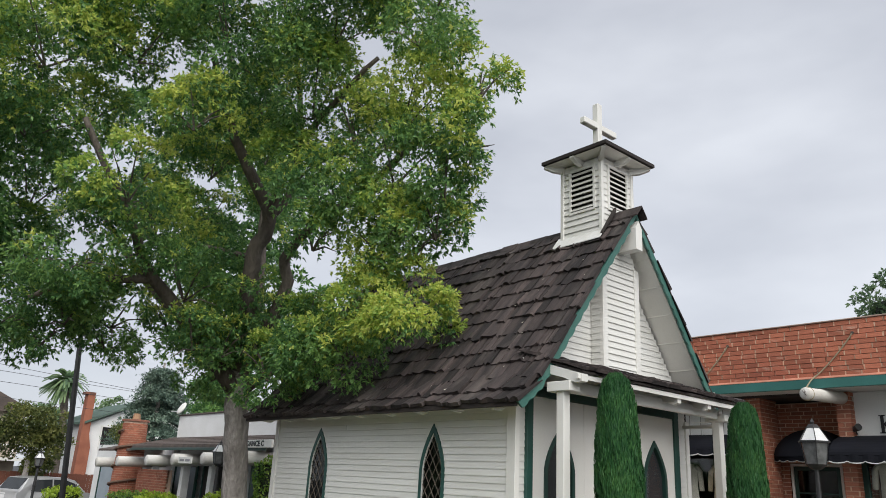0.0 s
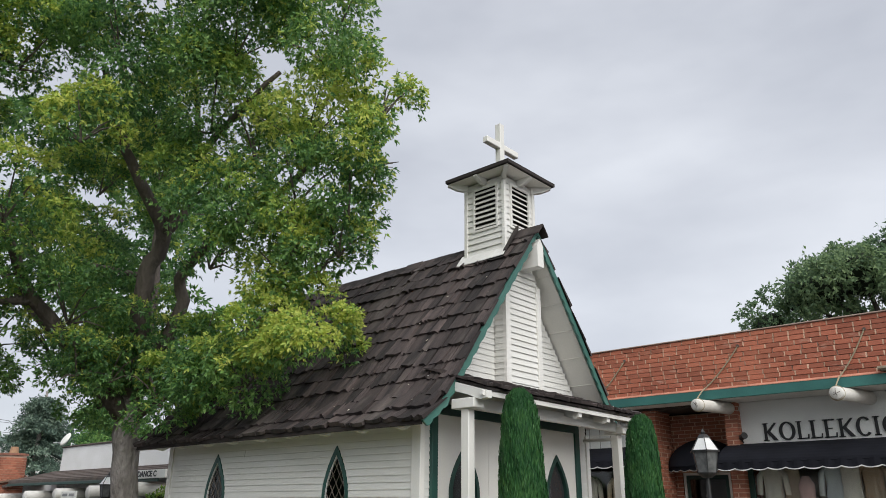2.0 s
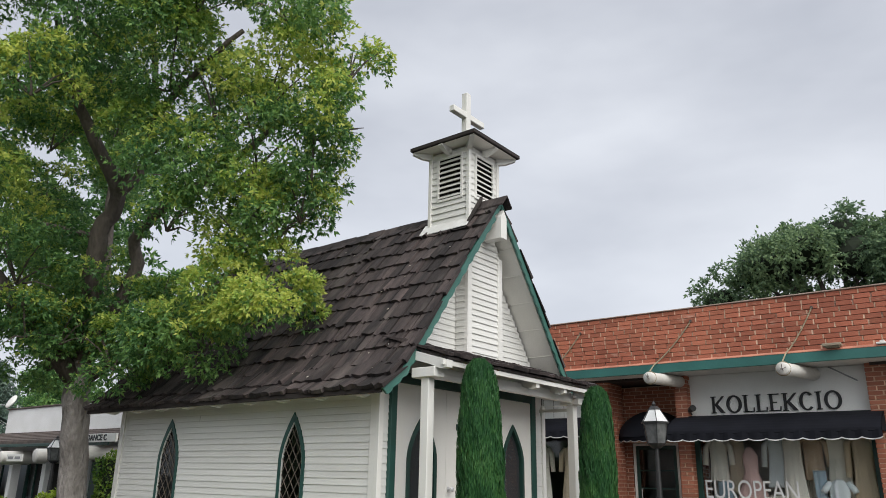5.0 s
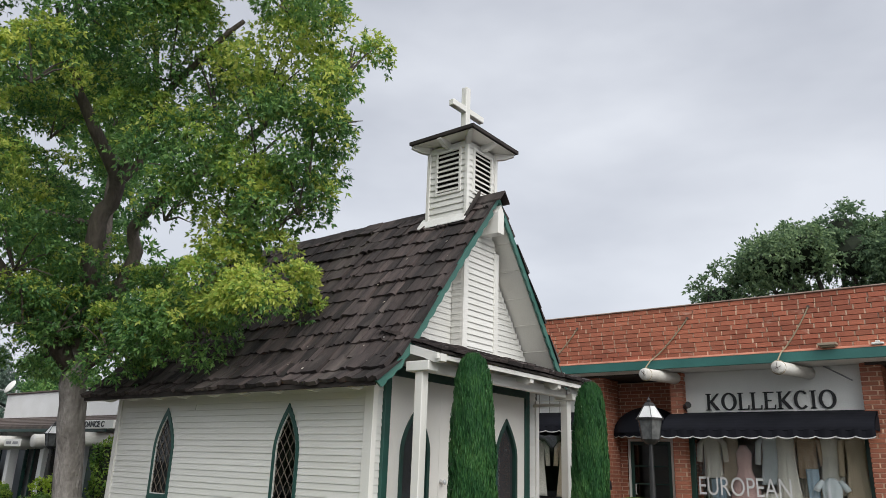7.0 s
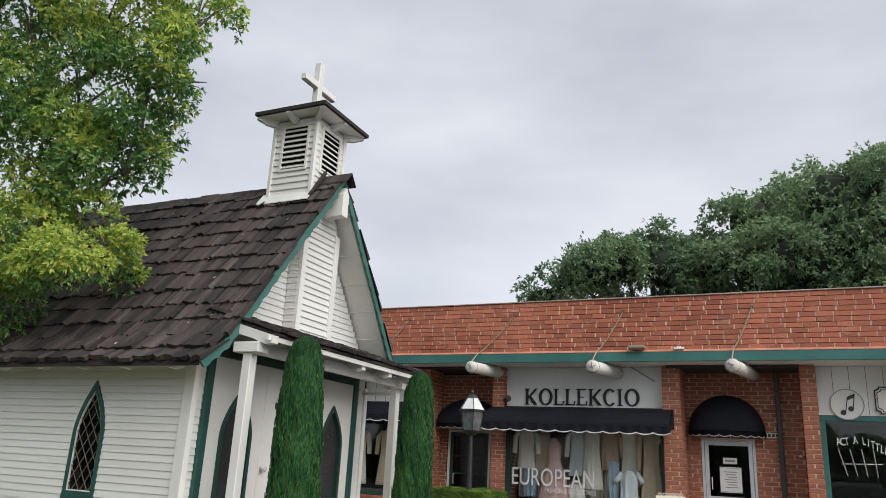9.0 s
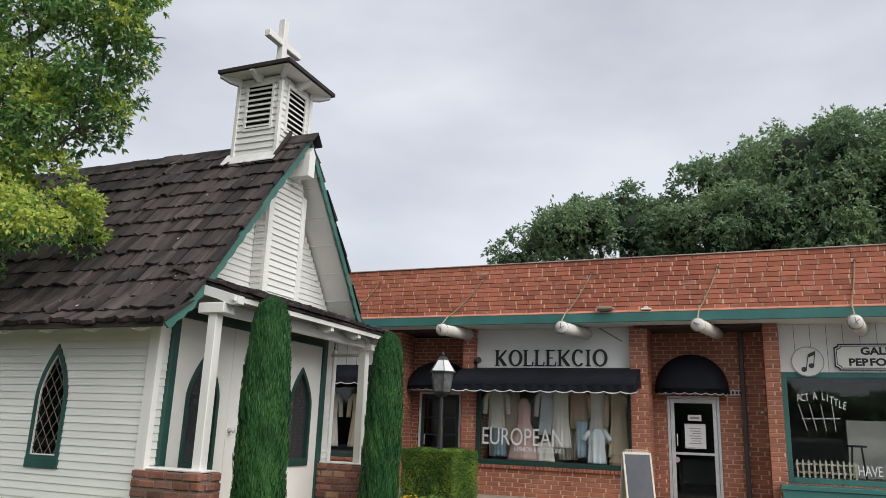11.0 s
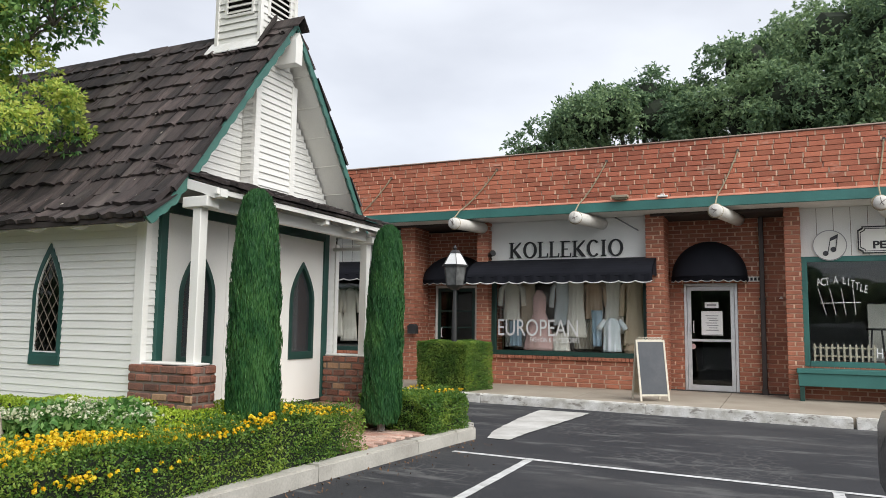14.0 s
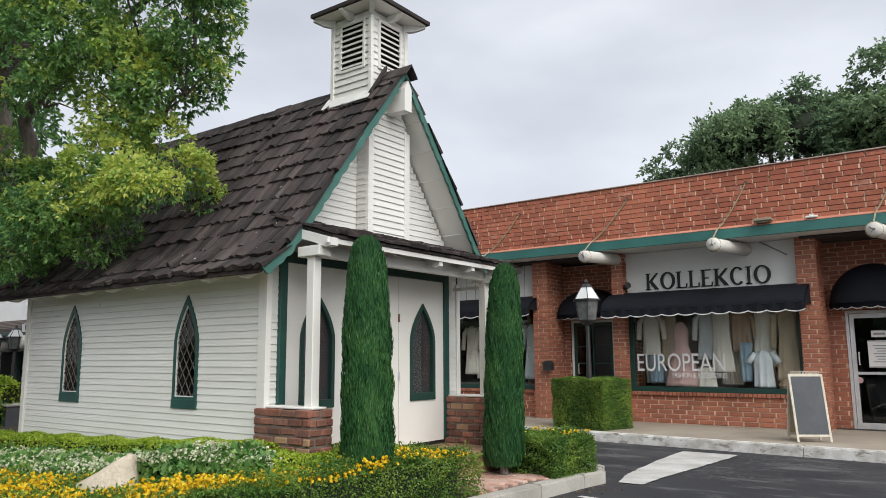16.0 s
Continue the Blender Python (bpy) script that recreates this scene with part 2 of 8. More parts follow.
def tube(points, radius, seg=8, bm=None, caps=True):
    """A round bar along points; radius is one number or one for each point."""
    q = bmesh.new()
    pts = [Vector(p) for p in points]
    rad = radius if isinstance(radius, (list, tuple)) else [radius] * len(pts)
    rings = []
    for i, p in enumerate(pts):
        d = (pts[min(i + 1, len(pts) - 1)] - pts[max(i - 1, 0)]).normalized()
        u = d.orthogonal().normalized() if abs(d.z) < 0.9 else Vector((1, 0, 0)).cross(d).normalized()
        if i and rings:
            u = (last - d * last.dot(d)).normalized()
        last = u
        v = d.cross(u)
        rings.append([q.verts.new(p + rad[i] * (math.cos(2 * math.pi * k / seg) * u + math.sin(2 * math.pi * k / seg) * v)) for k in range(seg)])
    for a, b in zip(rings, rings[1:]):
        for k in range(seg):
            q.faces.new((a[k], a[(k + 1) % seg], b[(k + 1) % seg], b[k]))
    if caps:
        q.faces.new(rings[0][::-1])
        q.faces.new(rings[-1])
    return merge(bm, q)


def boxes_mesh(name, items, material):
    """Many plain bricks (centre, half sizes) in one mesh, made at once."""
    c = np.array([i[:3] for i in items], dtype=float)
    h = np.array([i[3:6] for i in items], dtype=float)
    corner = np.array([[-1, -1, -1], [1, -1, -1], [1, 1, -1], [-1, 1, -1], [-1, -1, 1], [1, -1, 1], [1, 1, 1], [-1, 1, 1]], dtype=float)
    v = (c[:, None, :] + h[:, None, :] * corner[None]).reshape(-1, 3)
    quad = np.array([[0, 1, 5, 4], [1, 2, 6, 5], [2, 3, 7, 6], [3, 0, 4, 7], [4, 5, 6, 7], [3, 2, 1, 0]])
    fcs = (quad[None] + 8 * np.arange(len(c))[:, None, None]).reshape(-1, 4)
    me = bpy.data.meshes.new(name)
    me.from_pydata(v.tolist(), [], fcs.tolist())
    me.materials.append(material)
    return me


def gothic(cx, z0, spring, top, half, n=7):
    """Outline of a pointed window: (u, z) pairs, from the lower left over the apex."""
    pts = [(cx - half, z0), (cx - half, spring)]
    for i in range(1, n + 1):
        a = i / n
        pts.append((cx - half * (1 - a ** 1.75), spring + (top - spring) * a))
    right = [(2 * cx - u, z) for u, z in pts[:-1]][::-1]
    return pts + right


def ring_frame(outer, inner, axis, a, b, bm=None):
    """A frame between two outlines with the same number of points."""
    q = bmesh.new()

    def put(u, v, w):
        return q.verts.new({"x": (w, u, v), "y": (u, w, v)}[axis])
    o0, o1 = [put(*p, a) for p in outer], [put(*p, b) for p in outer]
    i0, i1 = [put(*p, a) for p in inner], [put(*p, b) for p in inner]
    k = len(outer)
    for s in range(k):
        t = (s + 1) % k
        q.faces.new((o0[s], o0[t], o1[t], o1[s]))
        q.faces.new((i0[s], i1[s], i1[t], i0[t]))
        q.faces.new((o1[s], o1[t], i1[t], i1[s]))
        q.faces.new((o0[s], i0[s], i0[t], o0[t]))
    return merge(bm, q)


def text_mesh(body, size, depth=0.004, align="CENTER", shear=0.0, xscale=1.0, bold=0.0):
    cu = bpy.data.curves.new("lettering", "FONT")
    cu.offset = bold
    cu.body, cu.size, cu.extrude, cu.align_x, cu.align_y, cu.shear = body, size, depth, align, "CENTER", shear
    ob = new("lettering", cu)
    bpy.context.view_layer.update()
    me = bpy.data.meshes.new_from_object(ob.evaluated_get(bpy.context.evaluated_depsgraph_get()))
    bpy.data.objects.remove(ob)
    bpy.data.curves.remove(cu)
    for v in me.vertices:
        v.co.x *= xscale
    return me


# ---------------------------------------------------------------- ground
def asphalt_mat():
    """Dark sealed asphalt; the seal is worn off in streaks, and crazed with fine cracks in patches."""
    m = mat("patched_asphalt", (0.021, 0.022, 0.026), (0.034, 0.035, 0.039), 0.80, 0.7, 150, 0.5, speck=0.45)
    smear(m, (0.17, 0.17, 0.165), 1.5, 0.54, 0.63, 0.55, (0.45, 1.5, 1), 9)
    smear(m, (0.105, 0.103, 0.10), 0.35, 0.50, 0.66, 0.5, (0.7, 1.2, 1), 7)
    n, l = m.node_tree.nodes, m.node_tree.links
    p = n["Principled BSDF"]
    src = p.inputs["Base Color"].links[0].from_socket
    geo, vo, ns, lt, rr, mu, mx = (n.new("ShaderNode" + k) for k in ("NewGeometry", "TexVoronoi", "TexNoise", "MapRange", "MapRange", "Math", "Mix"))
    vo.feature = "DISTANCE_TO_EDGE"
    vo.inputs["Scale"].default_value = 5.5
    ns.inputs["Scale"].default_value, ns.inputs["Detail"].default_value = 0.45, 4
    lt.inputs["From Min"].default_value, lt.inputs["From Max"].default_value, lt.inputs["To Min"].default_value, lt.inputs["To Max"].default_value = 0.02, 0.07, 1, 0
    rr.inputs["From Min"].default_value, rr.inputs["From Max"].default_value, rr.inputs["To Max"].default_value = 0.50, 0.60, 0.34
    mu.operation = "MULTIPLY"
    mx.data_type = "RGBA"
    mx.inputs["B"].default_value = (0.16, 0.157, 0.15, 1)
    l.new(geo.outputs["Position"], vo.inputs["Vector"])
    l.new(geo.outputs["Position"], ns.inputs["Vector"])
    l.new(vo.outputs["Distance"], lt.inputs["Value"])
    l.new(ns.outputs["Fac"], rr.inputs["Value"])
    l.new(lt.outputs["Result"], mu.inputs[0])
    l.new(rr.outputs["Result"], mu.inputs[1])
    l.new(mu.outputs[0], mx.inputs["Factor"])
    l.new(src, mx.inputs["A"])
    l.new(mx.outputs["Result"], p.inputs["Base Color"])
    return m


ASPHALT = asphalt_mat()
bm = bmesh.new()
cols = []
for x in (-400, -200, -100, -60, -45, -34, -31, -28, -25, -22, -14, -7, 0, 7, 14, 30, 60, 120, 400):
    s = min(1, max(0, (-22 - x) / 10))
    cols.append([bm.verts.new((x, y, -0.66 * s * s * (3 - 2 * s))) for y in (-400, -120, -40, -20, -10, 0, 10, 20, 40, 120, 400)])
for a, b in zip(cols, cols[1:]):
    for k in range(len(a) - 1):
        bm.faces.new((a[k], b[k], b[k + 1], a[k + 1]))
ground = part("ground", bm, ASPHALT, None)
tagged(ground, "dark patched asphalt car park with pale worn streaks", "ground", kind="structure")


def line(x0, y0, x1, y1, w, name="parking_line"):
    d = Vector((x1 - x0, y1 - y0, 0))
    s = Vector((-d.y, d.x, 0)).normalized() * w / 2
    a, b = Vector((x0, y0, 0.0)), Vector((x1, y1, 0.0))
    q = bmesh.new()
    n = max(2, int(d.length / 0.12))
    rng = random.Random(int(100 * x0))
    up, dn = [], []
    for i in range(n + 1):
        c = a.lerp(b, i / n)
        e = 1 + rng.uniform(-0.13, 0.05)
        up.append(q.verts.new(c + s * e + Vector((0, 0, 0.006))))
        dn.append(q.verts.new(c - s * e + Vector((0, 0, 0.006))))
    for i in range(n):
        q.faces.new((up[i], up[i + 1], dn[i + 1], dn[i]))
    ob = part(name, q, WHITE_LINE, None)
    return tagged(ob, "worn white painted parking line on asphalt", "road marking", kind="structure")


line(1.98, 2.78, 6.3, 2.52, 0.09)
line(2.92, 2.66, 3.0, -3.5, 0.10)
line(5.86, 2.53, 5.95, -3.5, 0.10)

# ---------------------------------------------------------------- chapel
RIDGE_Y, RIDGE_Z = 1.66, 4.93
X_BACK, X_FRONT, Y_BACK = -5.08, 0.0, 3.32
FLOOR_Z = 0.50


def roof_z(d):
    """Height of the roof's upper side at a distance d from the ridge line: steep, then a flared foot."""
    return float(np.interp(d, (0, 0.5, 1.0, 1.5, 1.78, 2.06), (4.93, 4.28, 3.62, 2.94, 2.585, 2.36)))


chapel = thing("chapel", (-2.5, RIDGE_Y, 0.45), "small white clapboard wedding chapel with dark shake roof and belfry", "chapel")

# inner shell with the window and door openings left out
W_WIN = [(-3.80, 0.235), (-1.325, 0.222)]
WZ0, WSPR, WTOP = 1.045, 1.68, 2.19
bm = bmesh.new()
xs = [X_BACK, W_WIN[0][0] - 0.16, W_WIN[0][0] + 0.16, W_WIN[1][0] - 0.16, W_WIN[1][0] + 0.16, X_FRONT - 0.025]
for i in range(5):
    if i in (1, 3):
        box(xs[i], xs[i + 1], 0.03, 0.13, 0.2, WZ0 + 0.05, bm=bm)
        box(xs[i], xs[i + 1], 0.03, 0.13, WTOP - 0.08, 2.5, bm=bm)
    else:
        box(xs[i], xs[i + 1], 0.03, 0.13, 0.2, 2.5, bm=bm)
side_wall = part("side_wall", bm, DARK_IN, chapel, "long clapboard side wall")
back_wall = part("back_wall", prism([(0.03, 0.2), (Y_BACK, 0.2), (Y_BACK, 2.5), (RIDGE_Y, 4.7), (0.03, 2.5)], "x", X_BACK, X_BACK + 0.1), SIDING, chapel)
far_wall = part("far_wall", box(X_BACK, X_FRONT - 0.025, Y_BACK - 0.1, Y_BACK, 0.2, 2.5), SIDING, chapel)
part("floor_slab", box(X_BACK + 0.1, X_FRONT, 0.13, Y_BACK - 0.1, 0.2, FLOOR_Z - 0.02), DARK_IN, chapel)
# front wall behind the doors and gable
bm = bmesh.new()
box(-0.10, -0.02, 0.03, 0.16, 0.2, 2.6, bm=bm)
box(-0.10, -0.02, 3.06, Y_BACK, 0.2, 2.6, bm=bm)
prism([(0.06, 2.6), (Y_BACK - 0.06, 2.6), (RIDGE_Y, 4.7)], "x", -0.10, -0.02, bm=bm)
front_wall = part("front_wall", bm, DARK_IN, chapel)


def clip_rows(z0, z1, pitch):
    n = round((z1 - z0) / pitch)
    return [(z0 + i * (z1 - z0) / n, z0 + (i + 1) * (z1 - z0) / n) for i in range(n)]


def half_at(z, half):
    """Half width of a pointed window at height z."""
    o = gothic(0, WZ0, WSPR, WTOP, half, 14)
    l = [p for p in o if p[0] <= 0][1:]
    return float(np.interp(z, [p[1] for p in l], [-p[0] for p in l])) if z < WTOP else 0.0


rng = random.Random(5)


def board(u0, u1, z0, z1, axis, face, parent, out=0.018, side=-1):
    """A lapped siding board: its foot stands proud and its head tucks in. side: the way it faces along the other axis."""
    h = z1 - z0
    wob = rng.uniform(-0.002, 0.002)
    prof = [(face, z0 + wob + 0.011), (face + side * out, z0 + wob), (face + side * (out - 0.002), z0 + wob + 0.006), (face + side * 0.006, z1 + 0.012), (face, z1 + 0.012)]
    q = bmesh.new()
    lo, hi = [], []
    for p, z in prof:
        lo.append(q.verts.new((u0, p, z) if axis == "x" else (p, u0, z)))
        hi.append(q.verts.new((u1, p, z) if axis == "x" else (p, u1, z)))
    q.faces.new(lo)
    q.faces.new(hi[::-1])
    for i in range(5):
        j = (i + 1) % 5
        q.faces.new((lo[i], hi[i], hi[j], lo[j]))
    return part("siding_board", q, SIDING, parent)


for z0, z1 in clip_rows(0.42, 2.46, 0.0735):
    spans, x = [], X_BACK + 0.05
    for cx, half in W_WIN:
        if z1 > WZ0 + 0.04 and z0 < WTOP - 0.06:
            hw = max(half_at(min(z1, WTOP), half) - 0.02, 0.02) if z1 > WSPR else half - 0.003
            spans.append((x, cx - hw))
            x = cx + hw
    spans.append((x, X_FRONT - 0.06))
    for a, b in spans:
        if b - a > 3 and rng.random() < 0.4:
            j = a + (b - a) * rng.uniform(0.3, 0.7)
            board(a, j - 0.002, z0, z1, "x", 0.03, side_wall)
            board(j + 0.002, b, z0, z1, "x", 0.03, side_wall)
        else:
            board(a, b, z0, z1, "x", 0.03, side_wall)
for z0, z1 in clip_rows(0.42, 2.62, 0.0735):
    board(0.05, 0.155, z0, z1, "y", -0.02, front_wall, side=1)
    board(3.07, Y_BACK - 0.05, z0, z1, "y", -0.02, front_wall, side=1)
# gable boards, stopped by the roof, with the bay in the middle
for z0, z1 in clip_rows(2.62, 4.52, 0.0745):
    d = float(np.interp(z1 + 0.1, (2.36, 2.585, 2.94, 3.62, 4.28, 4.93), (2.06, 1.78, 1.5, 1.0, 0.5, 0.0)))
    for a, b in ((max(RIDGE_Y - d, 0.1), 1.31), (2.01, min(RIDGE_Y + d, 3.22))):
        if b - a > 0.06:
            board(a, b, z0, z1, "y", -0.02, front_wall, side=1)
bay = part("gable_bay", prism([(1.30, 2.62), (2.02, 2.62), (2.02, 4.30), (RIDGE_Y, 4.66), (1.30, 4.30)], "x", -0.02, 0.15), SIDING, chapel, "shallow clapboard bay in the gable")
for z0, z1 in clip_rows(2.75, 4.5, 0.077):
    d = float(np.interp(z1 + 0.12, (2.36, 2.585, 2.94, 3.62, 4.28, 4.93), (2.06, 1.78, 1.5, 1.0, 0.5, 0.0)))
    board(max(1.36, RIDGE_Y - d), min(1.96, RIDGE_Y + d), z0, z1, "y", 0.15, bay, out=0.022, side=1)
    if z1 < 4.25:
        board(0.0, 0.145, z0, z1, "x", 1.30, bay, side=-1)
part("corner_board", box(0.13, 0.185, 1.285, 1.375, 2.7, 4.27, 0.004), WHITE, bay)
part("corner_board", box(0.13, 0.185, 1.945, 2.035, 2.7, 4.27, 0.004), WHITE, bay)
# corner boards of the house
for x0, x1, y0, y1 in ((-0.115, 0.012, -0.005, 0.03), (-0.03, 0.014, -0.007, 0.062), (X_BACK - 0.01, X_BACK + 0.09, -0.005, 0.03), (-0.02, 0.014, 3.25, 3.33)):
    part("corner_board", box(x0, x1, y0, y1, 0.4, 2.5, 0.004), WHITE, chapel)
part("eave_trim", box(X_BACK, X_FRONT - 0.01, -0.018, 0.028, 2.40, 2.47, 0.004), SOFFIT, chapel)

# pointed side windows with diamond leading
for cx, half in W_WIN:
    o = gothic(cx, WZ0 - 0.04, WSPR, WTOP + 0.03, half)
    i = gothic(cx, WZ0 + 0.07, WSPR, WTOP - 0.07, half - 0.046)
    win = part("pointed_window", ring_frame(o, i, "y", 0.05, 0.004), GREEN_WIN, chapel, "pointed leaded window in a dark green frame")
    part("window_sill", box(cx - half - 0.004, cx + half + 0.004, -0.002, 0.03, WZ0 - 0.055, WZ0 + 0.045, 0.004), GREEN_WIN, win)
    part("glazing_strip", ring_frame(gothic(cx, WZ0 + 0.068, WSPR, WTOP - 0.068, half - 0.044), gothic(cx, WZ0 + 0.082, WSPR, WTOP - 0.09, half - 0.056), "y", 0.03, 0.012), FLASHING, win, "thin pale glazing strip")
    pane = part("pane", prism(i, "y", 0.028, 0.034), GLASS_DARK, win)
    pane.visible_shadow = False
    hh = half - 0.046
    dx, dz = 2 * hh / 3, 0.175

    def inside(u, z):
        if z < WZ0 + 0.07 or z > WTOP - 0.07:
            return False
        l = [p for p in gothic(0, WZ0 + 0.07, WSPR, WTOP - 0.07, hh, 14) if p[0] <= 0][1:]
        return abs(u) <= (hh if z < WSPR else float(np.interp(z, [p[1] for p in l], [-p[0] for p in l])))
    for s in (1, -1):
        for k in range(-14, 24):
            seg = []
            for st in range(121):
                u = -hh + 2 * hh * st / 120
                z = WZ0 + 0.07 + k * dz + s * u / dx * dz
                if inside(u, z):
                    seg.append((u, z))
            if len(seg) > 3:
                (u0, z0), (u1, z1) = seg[0], seg[-1]
                part("lead_came", tube([(cx + u0, 0.022 + 0.002 * s, z0), (cx + u1, 0.022 + 0.002 * s, z1)], 0.0042, 4), LEAD, win)

# This grey stands in for the glass's reflection and the dark room behind it.
GLASS_TONE = mat("grey_blind", (0.042, 0.040, 0.046), (0.034, 0.033, 0.037), 0.8, 3, 40, 0)
# double doors with pointed lights
doors = part("door_frame", box(-0.02, 0.035, 0.155, 0.245, 0.5, 2.62, 0.004), GREEN_WIN, chapel, "dark green door surround")
part("door_jamb", box(-0.02, 0.035, 2.945, 3.05, 0.5, 2.62, 0.004), GREEN_WIN, doors)
part("door_head", box(-0.02, 0.037, 0.245, 2.945, 2.505, 2.62, 0.004), GREEN_DARK, doors)
for name, y0, y1, cy, in (("door_leaf", 0.247, 1.115, 0.69), ("door_leaf", 1.121, 2.035, None), ("door_leaf", 2.041, 2.943, 2.50)):
    bm = bmesh.new()
    if cy is None:
        box(-0.03, 0.012, y0, y1, 0.485, 2.503, 0.003, bm)
        leaf = part(name, bm, DOOR_PAINT, chapel, "cream painted plank door")
        continue
    hw = 0.245
    box(-0.03, 0.012, y0, cy - hw, 0.485, 2.503, 0, bm)
    box(-0.03, 0.012, cy + hw, y1, 0.485, 2.503, 0, bm)
    box(-0.03, 0.012, cy - hw, cy + hw, 0.485, 1.05, 0, bm)
    # head above the arch, stepped to the outline
    o = gothic(cy, 1.05, 1.72, 2.2, hw, 9)
    up = [p for p in o if p[1] >= 1.72]
    prism([(cy - hw, 2.503)] + up + [(cy + hw, 2.503)], "x", -0.03, 0.012, bm)
    leaf = part(name, bm, DOOR_PAINT, chapel, "cream painted door with a pointed light")
    oo, ii = gothic(cy, 1.0, 1.72, 2.2, hw + 0.005, 9), gothic(cy, 1.09, 1.72, 2.13, hw - 0.042, 9)
    dw = part("light_frame", ring_frame(oo, ii, "x", -0.03, 0.03), GREEN_DARK, leaf)
    # Added panel behind the pane that carries the painted glass tone.
    part("grey_blind", prism(ii, "x", -0.027, -0.019), GLASS_TONE, leaf)
    pn = part("pane", prism(ii, "x", -0.015, -0.009), GLASS, leaf)
    pn.visible_shadow = False
knob = part("door_knob", tube([(0.012, 1.17, 1.41), (0.03, 1.17, 1.41), (0.045, 1.17, 1.41), (0.07, 1.17, 1.41), (0.082, 1.17, 1.41)], [0.03, 0.012, 0.014, 0.032, 0.018], 12), METAL, chapel, "round steel door knob", smooth=True)
part("cross_plaque", merge(box(0.013, 0.03, 1.30, 1.62, 2.06, 2.13, 0.003), box(0.013, 0.0295, 1.43, 1.49, 1.83, 2.28, 0.003)), GREEN_DARK, chapel, "dark green wooden cross on the doors")
for z in (1.95, 1.25):
    part("hinge", box(0.012, 0.02, 2.02, 2.055, z, z + 0.10, 0.002), mat("rusty_steel", (0.22, 0.12, 0.07), (0.15, 0.08, 0.05), 0.7, 30, 90, 0.2) if z > 1.9 else METAL, chapel)

# porch: brick dwarf piers, posts, beams and pent roof
porch_floor = part("porch_floor", box(0.0, 0.84, 0.0, Y_BACK, 0.1, FLOOR_Z - 0.06, 0.01), OLD_BRICK_PALE, chapel, "low brick porch step")


def brick_block(name, x0, x1, y0, y1, z0, z1, parent):
    core = part(name, box(x0 + 0.015, x1 - 0.015, y0 + 0.015, y1 - 0.015, z0, z1 - 0.015), OLD_MORTAR, parent, "dwarf pier of worn used brick")
    L, H, g = 0.185, 0.068, 0.017
    for r in range(int((z1 - z0) / (H + g))):
        z = z1 - (r + 0.5) * (H + g) + g / 2
        for face in range(4):
            a, b = ((x0, x1), (y0, y1), (x0, x1), (y0, y1))[face]
            n = max(1, round((b - a) / L))
            step = (b - a) / n
            cuts_ = [a] + [a + step * (k + (0.5 if r % 2 else 0.0)) for k in range(0 if r % 2 else 1, n)] + [b]
            cuts_ = sorted(set(round(c, 4) for c in cuts_))
            for c0, c1 in zip(cuts_, cuts_[1:]):
                if c1 - c0 < 0.05:
                    continue
                j = rng.uniform(-0.008, 0.010)
                d = 0.05
                cm, hl = (c0 + c1) / 2, (c1 - c0 - g) / 2
                hz = H / 2 * rng.uniform(0.86, 1.06)
                hl *= rng.uniform(0.93, 1.0)
                q = {0: lambda: box(cm - hl, cm + hl, y0 - j, y0 + d, z - hz, z + hz, 0.008),
                     1: lambda: box(x1 - d, x1 + j, cm - hl, cm + hl, z - hz, z + hz, 0.008),
                     2: lambda: box(cm - hl, cm + hl, y1 - d, y1 + j, z - hz, z + hz, 0.008),
                     3: lambda: box(x0 - j, x0 + d, cm - hl, cm + hl, z - hz, z + hz, 0.008)}[face]()
                bmesh.ops.rotate(q, cent=(x0, y0, z), matrix=Matrix.Rotation(rng.uniform(-0.012, 0.012), 3, "Y" if face % 2 == 0 else "X"), verts=q.verts)
                part("brick", q, OLD_BRICK_PALE if rng.random() < 0.1 else OLD_BRICK, core)
    return core


brick_block("brick_pier", -0.08, 0.72, -0.06, 0.24, 0.3, 1.045, chapel)
brick_block("brick_pier", -0.01, 0.74, 2.98, 3.34, 0.3, 1.02, chapel)
part("pier_cap", box(0.0, 0.67, 0.01, 0.20, 1.046, 1.068, 0.006), WHITE, chapel)
part("pier_cap", box(0.015, 0.70, 3.02, 3.30, 1.022, 1.044, 0.006), WHITE, chapel)
for y0, y1 in ((0.065, 0.165), (3.06, 3.165)):
    part("porch_post", box(0.50, 0.60, y0, y1, 1.03, 2.6, 0.006), WHITE, chapel, "square white porch post")
part("post_block", box(0.40, 0.70, 0.03, 0.20, 2.50, 2.60, 0.006), WHITE, chapel)
part("post_block", box(0.42, 0.70, 3.03, 3.20, 2.47, 2.55, 0.006), WHITE, chapel)
part("porch_beam", box(0.53, 0.60, 0.18, 3.05, 2.50, 2.62, 0.005), WHITE, chapel)
for y in (0.10, 3.11):
    part("side_beam", prism([(0.015, 2.80), (0.015, 2.90), (0.84, 2.66), (0.84, 2.585), (0.76, 2.575), (0.6, 2.635)], "y", y - 0.045, y + 0.045), WHITE, chapel)
for y in (0.75, 1.85, 2.5):
    part("rafter_tail", prism([(0.015, 2.78), (0.015, 2.86), (0.80, 2.63), (0.80, 2.56), (0.74, 2.54)], "y", y - 0.035, y + 0.035), WHITE, chapel)
part("pent_fascia", prism([(0.79, 2.612), (0.82, 2.608), (0.82, 2.655), (0.79, 2.665)], "y", 0.02, 3.20), WHITE, chapel)
part("side_panel", merge(box(0.02, 0.5, 3.16, 3.19, 2.62, 2.85), box(0.02, 0.5, 3.16, 3.19, 2.40, 2.44)), WHITE, chapel)
